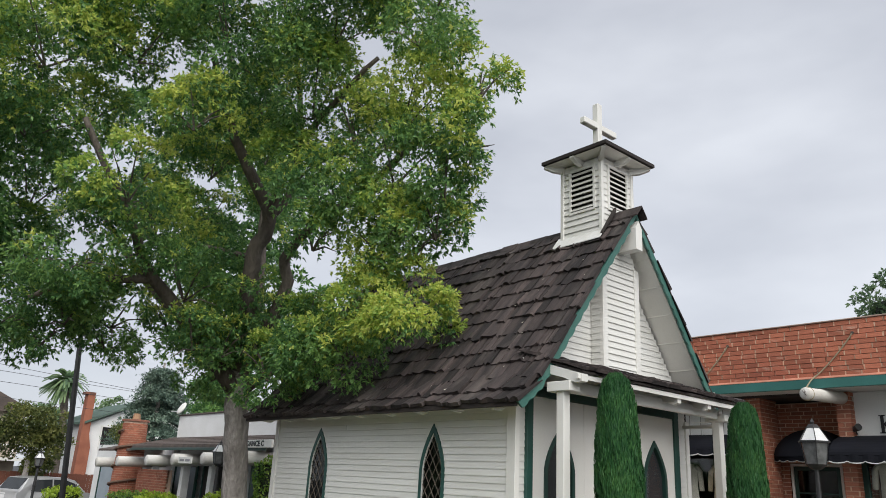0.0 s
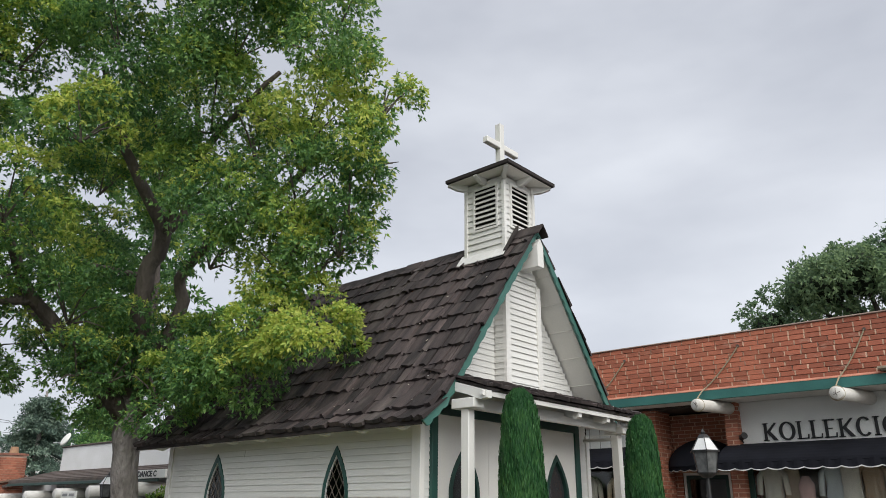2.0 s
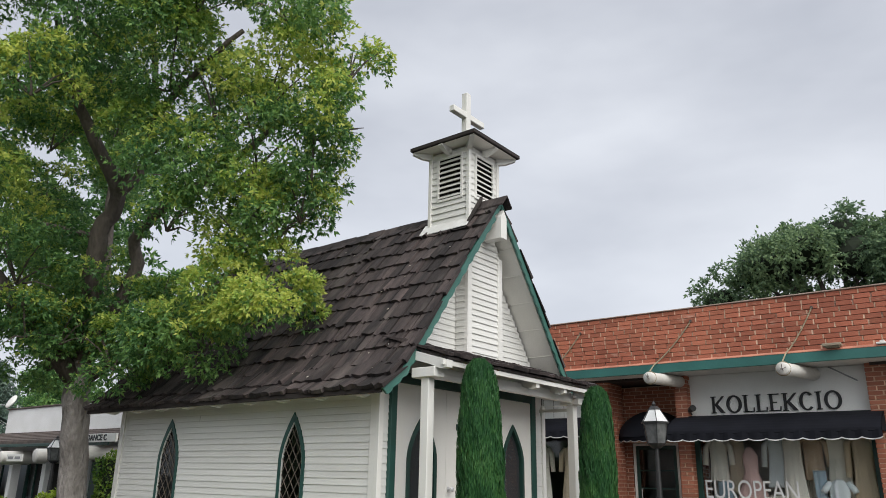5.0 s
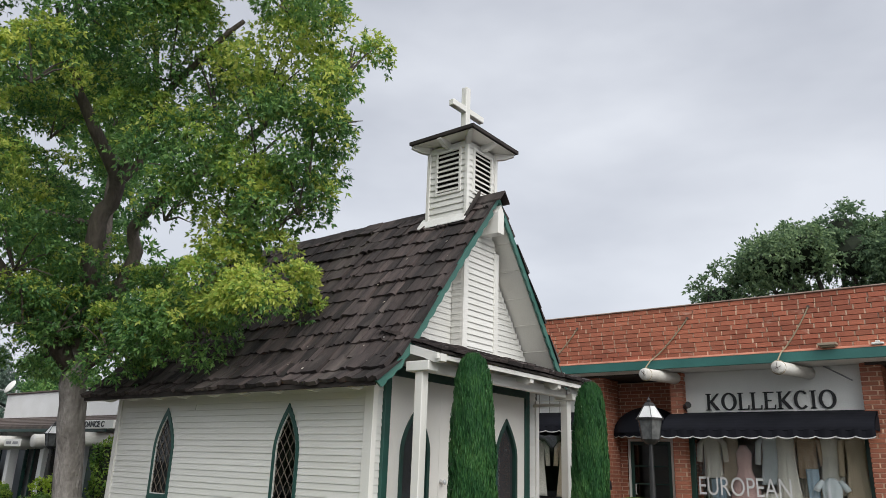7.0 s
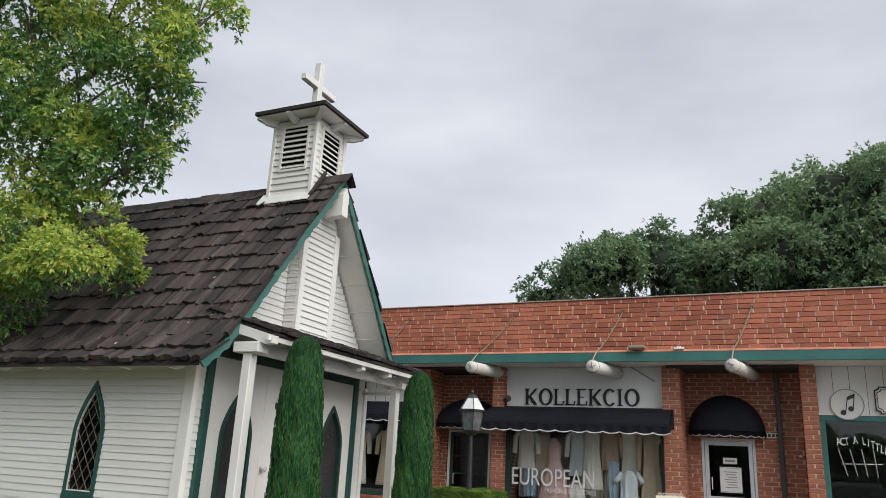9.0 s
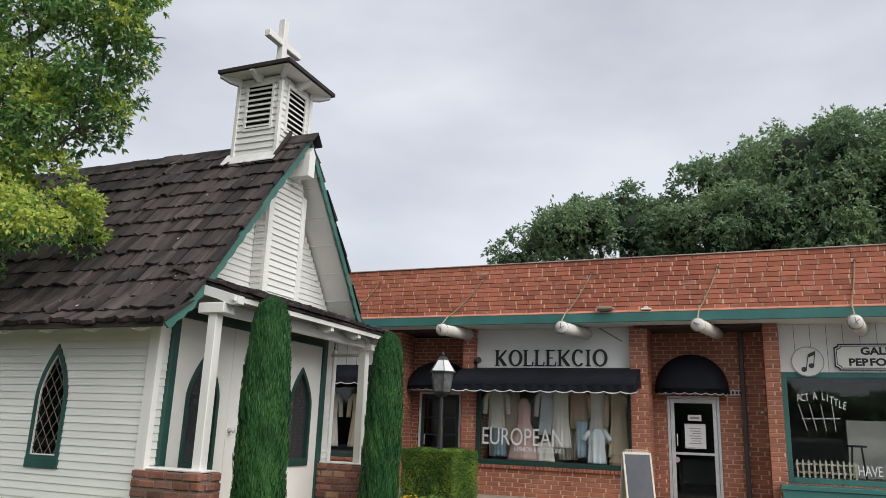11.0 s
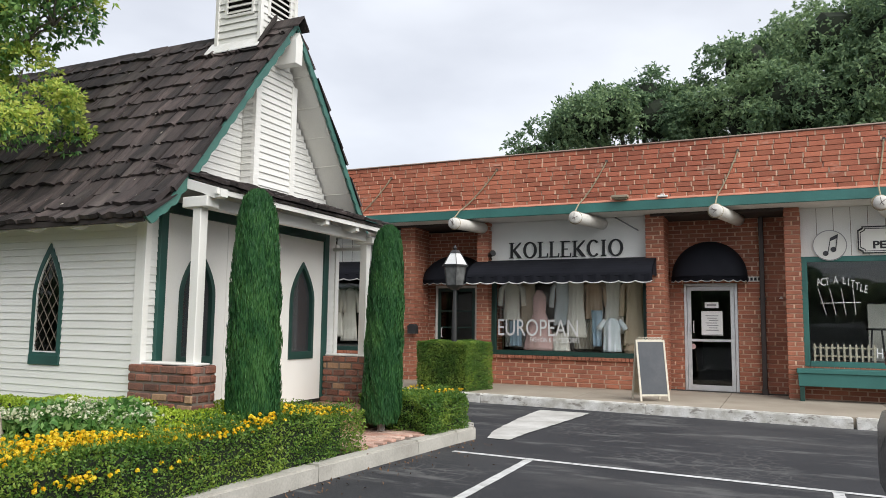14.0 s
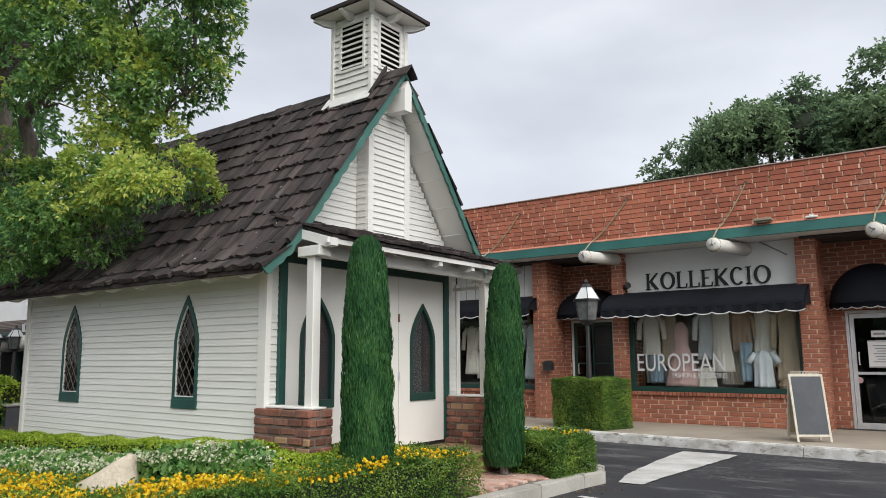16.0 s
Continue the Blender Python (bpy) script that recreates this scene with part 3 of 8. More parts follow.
pent = part("pent_roof", prism([(0.0, 2.93), (0.84, 2.668), (0.84, 2.690), (0.0, 2.955)], "y", 0.07, 3.24), SHAKE_UNDER, chapel, "narrow shake pent roof over the doors")

# main roof: two flared slopes, soffit, barge boards and shakes
DD = [0, 0.5, 1.0, 1.5, 1.78, 2.04]


def slope(side, t0, t1, x0, x1, mtl, name, parent, label=""):
    """A roof layer between the offsets t0 and t1 below the shakes."""
    q = bmesh.new()
    rows_ = []
    for d in DD if side < 0 else DD[:4] + [1.72]:
        y, z = RIDGE_Y + side * d, roof_z(d)
        rows_.append([q.verts.new((x, y, z - t)) for x in (x0, x1) for t in (t0, t1)])
    for a, b in zip(rows_, rows_[1:]):
        q.faces.new((a[0], a[2], b[2], b[0]))
        q.faces.new((a[1], b[1], b[3], a[3]))
        q.faces.new((a[0], b[0], b[1], a[1]))
        q.faces.new((a[2], a[3], b[3], b[2]))
    q.faces.new(rows_[-1][0:2] + rows_[-1][3:1:-1])
    q.faces.new((rows_[0][0], rows_[0][1], rows_[0][3], rows_[0][2]))
    return part(name, q, mtl, parent, label)


XR0, XR1 = -5.32, 0.40
roofs = {}
for side in (-1, 1):
    roofs[side] = slope(side, 0.0, 0.03, XR0, XR1, SHAKE_UNDER, "roof", chapel, "weathered dark brown cedar shake roof slope")
    slope(side, 0.032, 0.07, XR0, XR1 - 0.03, SOFFIT, "soffit", chapel)
# soffit battens across the overhang
for k in range(7):
    d = 0.35 + k * 0.24
    for side in (-1, 1):
        y, z = RIDGE_Y + side * d, roof_z(d) - 0.072
        part("soffit_joint", box(-0.02, 0.36, y - 0.006, y + 0.006, z - 0.004, z + 0.004), SOFFIT, chapel)
for x in np.arange(-4.9, 0.0, 0.61):
    part("rafter_tail", prism([(-0.33, 2.31), (-0.31, 2.385), (0.02, 2.52), (0.02, 2.42), (-0.22, 2.30)], "x", x - 0.025, x + 0.025), SOFFIT, chapel)


def barge(side):
    q = bmesh.new()
    top, bot, n = [], [], 74
    for i in range(n + 1):
        d = (2.08 if side < 0 else 1.72) * i / n
        y, z = RIDGE_Y + side * d, roof_z(min(d, 2.06))
        sl = math.atan2(roof_z(min(d + 0.05, 2.06)) - roof_z(max(d - 0.05, 0)), 0.1 if 0.05 < d < 2.0 else 0.05)
        w = 0.068 + 0.024 * abs(math.sin(i / n * math.pi * 17)) + (0.03 if d < 0.1 else 0)
        top.append((y, z - 0.004))
        bot.append((min(max(y, -0.395), 9) + (side * -0.6 * w if d > 0.15 else 0), max(z - 0.004 - w * 0.72, 2.30)))
    vs = [[q.verts.new((x, *p)) for p in row] for row in (top, bot) for x in (XR1 + 0.001, XR1 + 0.028)]
    for i in range(n):
        q.faces.new((vs[0][i], vs[0][i + 1], vs[2][i + 1], vs[2][i]))
        q.faces.new((vs[1][i], vs[3][i], vs[3][i + 1], vs[1][i + 1]))
        q.faces.new((vs[0][i], vs[1][i], vs[1][i + 1], vs[0][i + 1]))
        q.faces.new((vs[2][i], vs[2][i + 1], vs[3][i + 1], vs[3][i]))
    q.faces.new((vs[0][n], vs[1][n], vs[3][n], vs[2][n]))
    return part("barge_board", q, GREEN, chapel, "scalloped green barge board")


barge(-1), barge(1)
part("drip_edge", box(XR0, XR1 - 0.002, -0.412, -0.390, 2.315, 2.368, 0.003), SHAKE_UNDER, chapel, "dark weathered eave board")
part("ridge_beam", prism([(1.60, 4.42), (1.73, 4.42), (1.73, 4.70), (1.665, 4.80), (1.60, 4.70)], "x", 0.0, 0.46), WHITE, chapel, "white ridge beam end")
part("ridge_cap", prism([(1.55, 4.83), (1.66, 4.965), (1.77, 4.83), (1.77, 4.85), (1.66, 4.99), (1.55, 4.85)], "x", 0.12, 0.52), SHAKE, chapel)
for i in range(16):
    x = XR0 + i * 0.285
    if x < -0.6:
        part("ridge_shake", prism([(1.54, 4.76), (1.66, 4.905), (1.78, 4.76), (1.78, 4.785), (1.66, 4.94), (1.54, 4.785)], "x", x, x + 0.31), SHAKE, chapel, m=Matrix.Translation((0, 0, rng.uniform(-0.012, 0.012))))


def shake_mesh(k):
    """A split shake, 1 wide, 1 long, thick at the butt; the butt is at y = 0 and uneven."""
    r2 = random.Random(k)
    q = bmesh.new()
    n = 3
    top, bot = [], []
    for j in range(n + 1):
        u = -0.5 + j / n
        dy = r2.uniform(-0.035, 0.03)
        t = 0.042 + r2.uniform(-0.012, 0.012)
        top.append((q.verts.new((u, dy, t)), q.verts.new((u, 1.0, 0.004))))
        bot.append((q.verts.new((u, dy, 0.0)), q.verts.new((u, 1.0, -0.001))))
    for j in range(n):
        q.faces.new((top[j][0], top[j + 1][0], top[j + 1][1], top[j][1]))
        q.faces.new((bot[j][0], bot[j + 1][0], top[j + 1][0], top[j][0]))
    for j in (0, n):
        q.faces.new((bot[j][0], top[j][0], top[j][1], bot[j][1]))
    return finish(q, "shake", SHAKE)


SHAKES = [shake_mesh(k) for k in range(10)]


def shake(x, y, z, w, ln, ang, side, parent, lift):
    """A shake with its butt at (x, y, z), lying up the slope at ang, on the side of the roof that faces -y or +y."""
    rz = 0 if side < 0 else math.pi
    m = Matrix.Translation((x, y, z + lift)) @ Matrix.Rotation(rz, 4, "Z") @ Matrix.Rotation(ang + rng.uniform(-0.015, 0.02), 4, "X") @ Matrix.Rotation(rng.uniform(-0.02, 0.02), 4, "Z") @ Matrix.Diagonal((w, ln, rng.uniform(0.85, 1.35), 1))
    ob = new("shake", rng.choice(SHAKES))
    return hang(ob, parent, m)


# shakes on the slope that faces the car park
row_d, d = [], 2.09
while d > 0.10:
    row_d.append(d)
    d -= 0.160 * rng.uniform(0.92, 1.08)
count, rest = 0, []
for side in (-1, 1):
    for r, d in enumerate(row_d):
        if side > 0 and d > 1.75:
            continue
        dz = roof_z(max(d - 0.28, 0)) - roof_z(min(d, 2.06))
        ang = math.atan2(dz, 0.28)
        x = XR0 - rng.uniform(0, 0.15)
        while x < XR1 + 0.03:
            w = rng.choice((0.08, 0.11, 0.14, 0.17, 0.20, 0.24)) * rng.uniform(0.9, 1.1)
            w = min(w, XR1 + 0.055 - x) if x + w > XR1 + 0.055 else w
            if w > 0.05:
                dj = d + rng.choice((0, 0, 0, rng.uniform(-0.02, 0.03))) + rng.uniform(-0.010, 0.010)
                args = (x + w / 2, RIDGE_Y + side * dj, roof_z(min(dj, 2.06)) - (dj - 2.06 if dj > 2.06 else 0) * 0.7, w - 0.010, min(0.44, dj / math.cos(ang) + 0.005), ang, side, roofs[side], (0.018 if side < 0 else -0.008) + rng.choice((0, 0.003, 0.009)))
                if side < 0 and x > -2.5:
                    shake(*args)
                else:
                    rest.append((side, args))
            x += w + rng.uniform(0.0, 0.014)
for side in (-1, 1):
    vs, fs = [], []
    for s_, a in rest:
        if s_ != side:
            continue
        x, y, z, w, ln, ang, sd, par, lift = a
        m = Matrix.Translation((x, y, z + lift)) @ Matrix.Rotation(0 if sd < 0 else math.pi, 4, "Z") @ Matrix.Rotation(ang + rng.uniform(-0.012, 0.02), 4, "X") @ Matrix.Diagonal((w, ln, rng.uniform(0.7, 1.15), 1))
        me = rng.choice(SHAKES)
        k = len(vs)
        vs += [tuple(m @ v.co) for v in me.vertices]
        fs += [[k + i for i in p.vertices] for p in me.polygons]
    me = bpy.data.meshes.new("shakes_beyond")
    me.from_pydata(vs, [], fs)
    me.materials.append(SHAKE)
    tagged(part("shakes_beyond", me, SHAKE, roofs[side]), kind="stuff")
# dry petals and bits caught on the shakes
bits = bmesh.new()
for k in range(60):
    d = rng.uniform(0.3, 1.95)
    x, y, z = rng.uniform(-3.6, 0.3), RIDGE_Y - d, roof_z(d) + 0.085
    s = rng.uniform(0.008, 0.02)
    a = rng.uniform(0, 3)
    bits.faces.new([bits.verts.new((x + s * math.cos(a + t), y + 0.7 * s * math.sin(a + t), z + 0.7 * s * math.sin(a + t) + (0.004 if t > 2 else 0))) for t in (0, 1.57, 3.14, 4.71)])
tagged(part("leaf_litter", bits, mat("dry_petals", (0.62, 0.58, 0.50), (0.48, 0.42, 0.34), 0.9), roofs[-1]), kind="stuff")
# three courses of shakes on the pent roof, laid down the x axis
for x0 in (0.30, 0.56, 0.86):
    y = 0.04
    while y < 3.22:
        w = min(rng.choice((0.10, 0.14, 0.18, 0.24)) * rng.uniform(0.9, 1.1), 3.26 - y)
        if w > 0.05:
            xx = x0 + rng.uniform(-0.03, 0.03)
            z = 2.955 - 0.3155 * xx
            m = Matrix.Translation((xx, y + w / 2, z + 0.012 + rng.uniform(0, 0.012))) @ Matrix.Rotation(math.pi / 2, 4, "Z") @ Matrix.Rotation(0.305 + rng.uniform(-0.02, 0.05), 4, "X") @ Matrix.Diagonal((w - 0.008, 0.36, rng.uniform(0.5, 1.0), 1))
            hang(new("shake", rng.choice(SHAKES)), pent, m)
        y += w + 0.005

# belfry on the ridge: clapboard box, louvres, flat hip roof and cross
TX0, TX1, TY0, TY1, TZ0, TZ1 = -0.55, 0.12, 1.38, 2.06, 4.50, 5.70
belfry = part("belfry", box(TX0 + 0.05, TX1 - 0.05, TY0 + 0.05, TY1 - 0.05, 4.3, TZ1), DARK_IN, chapel, "square white louvred belfry")
LX0, LX1, LY0, LY1, LZ0, LZ1 = TX0 + 0.17, TX1 - 0.14, TY0 + 0.17, TY1 - 0.14, 5.03, 5.60
for z0, z1 in clip_rows(4.42, 5.70, 0.088):
    hid = z1 > LZ0 + 0.02 and z0 < LZ1 - 0.02
    for a, b in (((TX0 + 0.03, LX0 - 0.01), (LX1 + 0.01, TX1 - 0.03)) if hid else ((TX0 + 0.03, TX1 - 0.03),)):
        board(a, b, z0, z1, "x", TY0 + 0.03, belfry, 0.026)
    for a, b in (((TY0 + 0.03, LY0 - 0.01), (LY1 + 0.01, TY1 - 0.03)) if hid else ((TY0 + 0.03, TY1 - 0.03),)):
        board(a, b, z0, z1, "y", TX1 - 0.03, belfry, 0.02, side=1)
    board(TX0 + 0.03, TX1 - 0.03, z0, z1, "x", TY1 - 0.03, belfry, 0.02, side=1)
    board(TY0 + 0.03, TY1 - 0.03, z0, z1, "y", TX0 + 0.03, belfry, 0.02)
for x, y in ((TX0, TY0), (TX1, TY0), (TX1, TY1), (TX0, TY1)):
    part("corner_board", box(x - 0.045 if x > 0 else x - 0.006, x + 0.006 if x > 0 else x + 0.045, y - 0.006 if y < 1.7 else y - 0.045, y + 0.045 if y < 1.7 else y + 0.006, 4.35, 5.72, 0.004), WHITE, belfry)
for x0, x1, y0, y1 in ((LX0, LX1, TY0 - 0.004, TY0 + 0.02), (TX1 - 0.02, TX1 + 0.004, LY0, LY1)):
    bm = bmesh.new()
    if x1 - x0 > 0.1:
        for a, b, c, e in ((x0 - 0.03, x0, LZ0 - 0.03, LZ1 + 0.03), (x1, x1 + 0.03, LZ0 - 0.03, LZ1 + 0.03), (x0, x1, LZ0 - 0.03, LZ0), (x0, x1, LZ1, LZ1 + 0.03)):
            box(a, b, y0, y1, c, e, 0, bm)
    else:
        for a, b, c, e in ((y0 - 0.03, y0, LZ0 - 0.03, LZ1 + 0.03), (y1, y1 + 0.03, LZ0 - 0.03, LZ1 + 0.03), (y0, y1, LZ0 - 0.03, LZ0), (y0, y1, LZ1, LZ1 + 0.03)):
            box(x0, x1, a, b, c, e, 0, bm)
    part("louvre_frame", bm, WHITE, belfry)
    for k in range(8):
        z = LZ0 + 0.036 + k * 0.0705
        if x1 - x0 > 0.1:
            part("louvre", prism([(y0 - 0.004, z - 0.02), (y0 + 0.004, z - 0.026), (y0 + 0.055, z + 0.030), (y0 + 0.048, z + 0.034)], "x", x0, x1), WHITE, belfry)
        else:
            part("louvre", prism([(x1 + 0.004, z - 0.02), (x1 - 0.004, z - 0.026), (x1 - 0.055, z + 0.030), (x1 - 0.048, z + 0.034)], "y", y0, y1), WHITE, belfry)
EX0, EX1, EY0, EY1, EZ = -0.68, 0.32, 1.20, 2.20, 5.735
cx_, cy_ = (EX0 + EX1) / 2, (EY0 + EY1) / 2
q = bmesh.new()
lo = [q.verts.new((x, y, EZ)) for x, y in ((EX0, EY0), (EX1, EY0), (EX1, EY1), (EX0, EY1))]
ap = q.verts.new((cx_, cy_, EZ + 0.16))
q.faces.new(lo)
for i in range(4):
    q.faces.new((lo[i], lo[(i + 1) % 4], ap))
part("belfry_soffit", q, SOFFIT, belfry)
q = bmesh.new()
ro = 0.035
lo = [q.verts.new((x, y, EZ + 0.006)) for x, y in ((EX0 - ro, EY0 - ro), (EX1 + ro, EY0 - ro), (EX1 + ro, EY1 + ro), (EX0 - ro, EY1 + ro))]
hi = [q.verts.new((v.co.x, v.co.y, EZ + 0.052)) for v in lo]
ap = q.verts.new((cx_, cy_, EZ + 0.27))
q.faces.new(lo)
for i in range(4):
    q.faces.new((lo[i], lo[(i + 1) % 4], hi[(i + 1) % 4], hi[i]))
    q.faces.new((hi[i], hi[(i + 1) % 4], ap))
part("belfry_roof", q, SHAKE_UNDER, belfry, "low dark shingled hip roof")
for k, (x, y, dx, dy) in enumerate(((-0.21, TY0, 0, -1), (TX1, 1.72, 1, 0), (TX0, 1.72, -1, 0), (-0.21, TY1, 0, 1), (TX0 + 0.02, TY0 + 0.02, -1, -1), (TX1 - 0.02, TY0 + 0.02, 1, -1), (TX1 - 0.02, TY1 - 0.02, 1, 1))):
    v = Vector((dx, dy, 0)).normalized()
    ln = 0.20 if dx * dy == 0 else 0.26
    a = math.atan2(v.y, v.x)
    bm = prism([(-0.02, 0.0), (-0.02, -0.10), (ln * 0.5, -0.075), (ln, -0.02), (ln, 0.0)], "y", -0.03, 0.03)
    part("bracket", bm, WHITE, belfry, m=Matrix.Translation((x, y, EZ - 0.002)) @ Matrix.Rotation(a, 4, "Z"))
# flashing skirt laid on the two slopes
q = bmesh.new()
zf = lambda y: roof_z(abs(y - RIDGE_Y)) + 0.108
pts = [(TX0 - 0.07, TY0 - 0.10), (TX1 + 0.03, TY0 - 0.09), (TX1 + 0.03, TY0 + 0.03), (TX0 - 0.07, TY0 + 0.03)]
a = [q.verts.new((x, y, zf(y))) for x, y in pts]
b = [q.verts.new((x, y, zf(y) + 0.012)) for x, y in pts]
q.faces.new(a)
q.faces.new(b[::-1])
for i in range(4):
    q.faces.new((a[i], a[(i + 1) % 4], b[(i + 1) % 4], b[i]))
part("flashing", q, FLASHING, belfry, "white painted metal flashing")
bm = bmesh.new()
for y0_, y1_ in ((TY0 - 0.05, 1.62),):
    prism([(y0_, zf(y0_)), (1.62, zf(1.62)), (1.62, zf(1.62) + 0.06), (y0_, zf(y0_) + 0.03)], "x", TX1 + 0.005, TX1 + 0.045, bm)
part("flashing", bm, SHAKE_UNDER, belfry, "dark step flashing")
part("roof_cap", box(-0.26, -0.04, 1.55, 1.78, 5.945, 5.985, 0.008), SHAKE_UNDER, belfry)
cross = part("cross", box(-0.195, -0.10, 1.617, 1.712, 5.93, 6.655, 0.008), WHITE, chapel, "plain white wooden cross")
part("cross_arm", box(-0.190, -0.105, 1.335, 2.045, 6.262, 6.352, 0.008), WHITE, cross)

# ---------------------------------------------------------------- shop row
WALL_Y, PAR_Y = 10.22, 9.42
GZ = 0.16
SHOP_X0, SHOP_X1 = -11.5, 16.0
shop = thing("shop_row", (0.0, 12.0, GZ), "long single-storey brick shop row with teal fascia", "shop building")


def kerb_y(x):
    return 7.83 - 0.072 * x


bm = bmesh.new()
for k in range(15):
    x0, x1 = -18 + 2.5 * k, -18 + 2.5 * (k + 1) - 0.012
    q = prism([(x0, kerb_y(x0) + 0.15), (x1, kerb_y(x1) + 0.15), (x1, 12.2), (x0, 12.2)], "z", 0.0, GZ)
    merge(bm, q)
walkway = part("walkway", bm, CONCRETE, None)
tagged(walkway, "buff concrete walkway along the shop fronts", "pavement", kind="structure")
kerb = thing("kerb", (0, 7.9, 0), "white painted concrete kerb with chipped paint", "kerb", kind="structure")
KERB_WHITE = mat("chipped_kerb_paint", (0.78, 0.77, 0.74), (0.50, 0.48, 0.43), 0.8, 5.0, 50, 0.4, speck=0.2)
smear(KERB_WHITE, (0.20, 0.175, 0.15), 8.0, 0.55, 0.62, 0.75, (0.6, 1, 1.6))
for k in range(12):
    x0, x1 = -18 + 3.05 * k, -18 + 3.05 * (k + 1) - (0.05 if k == 7 else 0.012)
    q = prism([(x0, kerb_y(x0)), (x1, kerb_y(x1)), (x1, kerb_y(x1) + 0.155), (x0, kerb_y(x0) + 0.155)], "z", 0.0, GZ + 0.004)
    bmesh.ops.bevel(q, geom=[e for e in q.edges if all(v.co.z > 0.1 for v in e.verts)], offset=0.018, segments=2, affect="EDGES")
    part("kerb_stone", q, KERB_WHITE, kerb)

BL, BH, BG = 0.262, 0.0655, 0.021


def bricks(parent, x0, x1, z0, z1, y, material=BRICK, near=None, axis="x", out=-1, holes=(), pitch=BH + BG, bed=0.017):
    """Running bond on a wall face: bricks stand proud of the mortar at y. near: the stretch whose bricks are parts."""
    half, far, dabs = 0.035, [], []
    n = max(1, round((z1 - z0) / pitch))
    ph = (z1 - z0) / n
    meshes = {}
    for r in range(n):
        z = z0 + (r + 0.5) * ph
        a = x0 - (BL + BG) * (0.5 * (r % 2)) - 0.0001
        while a < x1 - 0.01:
            ln = BL * rng.choice((1, 1, 1, 0.9, 1.06))
            c0, c1 = max(a, x0), min(a + ln, x1)
            a += ln + 0.030
            if c1 + 0.03 < x1 and not any(h[2] < z < h[3] and h[0] - 0.03 < c1 < h[1] for h in holes) and rng.random() < 0.9:
                k, t = c1 + 0.015, 0.030
                face = y + out * (0.008 - rng.uniform(0, 0.006)) - out * t
                size = (0.014 * rng.uniform(0.6, 1.1), t, ph / 2 * rng.uniform(0.75, 0.98))
                dabs.append((k, face, z, *size) if axis == "x" else (face, k, z, t, size[0], size[2]))
            for h in holes:
                if h[2] < z < h[3] and c0 < h[1] and c1 > h[0]:
                    c0, c1 = (c0, min(c1, h[0])) if (c0 + c1) / 2 < (h[0] + h[1]) / 2 else (max(c0, h[1]), c1)
            if c1 - c0 < 0.02:
                continue
            j = rng.uniform(-0.004, 0.004)
            c, hl, hh = (c0 + c1) / 2, (c1 - c0) / 2, (ph - bed) / 2
            py = y - out * (half - 0.012) + j
            if near and near[0] < c < near[1]:
                key = round(hl, 3), round(hh, 4)
                if key not in meshes:
                    meshes[key] = finish(box(-hl, hl, -half, half, -hh, hh, 0.004), "brick", material)
                m = Matrix.Translation((c, py, z)) if axis == "x" else Matrix.Translation((py, c, z)) @ Matrix.Rotation(math.pi / 2, 4, "Z")
                hang(new("brick", meshes[key]), parent, m)
            else:
                far.append((c, py, z, hl, half, hh) if axis == "x" else (py, c, z, half, hl, hh))
    if far:
        tagged(part("bricks", boxes_mesh("bricks", far, material), material, parent), kind="stuff")
    if dabs:
        tagged(part("mortar_joints", boxes_mesh("mortar_joints", dabs, HEAD_JOINT), HEAD_JOINT, parent), kind="stuff")


# parapet: brick face over a teal fascia
SOF, LEDGE = 3.715, 3.905
parapet = part("parapet", box(SHOP_X0, SHOP_X1, PAR_Y + 0.030, PAR_Y + 0.25, SOF + 0.07, 5.02), MORTAR, shop, "orange-red brick parapet band")
part("parapet_cap", box(SHOP_X0, SHOP_X1, PAR_Y - 0.03, PAR_Y + 0.28, 5.02, 5.045, 0.006), mat("weathered_flashing", (0.46, 0.36, 0.30), (0.32, 0.22, 0.18), 0.6, 3, 40, 0.2), shop)
part("fascia", box(SHOP_X0, SHOP_X1, PAR_Y - 0.055, PAR_Y + 0.0, SOF, LEDGE, 0.008), TEAL, shop, "teal painted timber fascia")
part("fascia_ledge", prism([(PAR_Y - 0.058, LEDGE + 0.001), (PAR_Y + 0.028, LEDGE + 0.001), (PAR_Y + 0.028, LEDGE + 0.052), (PAR_Y - 0.004, LEDGE + 0.05), (PAR_Y - 0.055, LEDGE + 0.016)], "x", SHOP_X0, SHOP_X1), mat("sloped_mortar", (0.62, 0.27, 0.18), (0.44, 0.19, 0.13), 0.9, 3, 50, 0.4, speck=0.25), shop, "sloped orange mortar ledge")
part("soffit", box(SHOP_X0, SHOP_X1, PAR_Y + 0.001, 12.0, SOF + 0.005, SOF + 0.065), mat("soffit_boards", (0.78, 0.77, 0.73), (0.68, 0.67, 0.63), 0.7, 2, 30, 0.1), shop)
part("roof_slab", box(SHOP_X0, SHOP_X1, PAR_Y + 0.25, 19, 4.45, 4.6), SHAKE_UNDER, shop)
part("rear_wall", box(SHOP_X0, SHOP_X1, 18.8, 19, GZ, 4.45), WHITE, shop)
for x in (SHOP_X0, SHOP_X1 - 0.2):
    part("end_wall", box(x, x + 0.2, 10.3, 18.8, GZ, 4.45), WHITE, shop)
part("shop_ceiling", box(SHOP_X0, SHOP_X1, 11.72, 18.8, 3.2, 3.25), WHITE, shop)
bricks(parapet, SHOP_X0, SHOP_X1, LEDGE + 0.03, 5.018, PAR_Y + 0.012, BRICK_PARAPET, near=(0.6, 6.2), pitch=0.097, bed=0.012)

# brick piers and infill walls of the front, west to east
WY = WALL_Y + 0.35


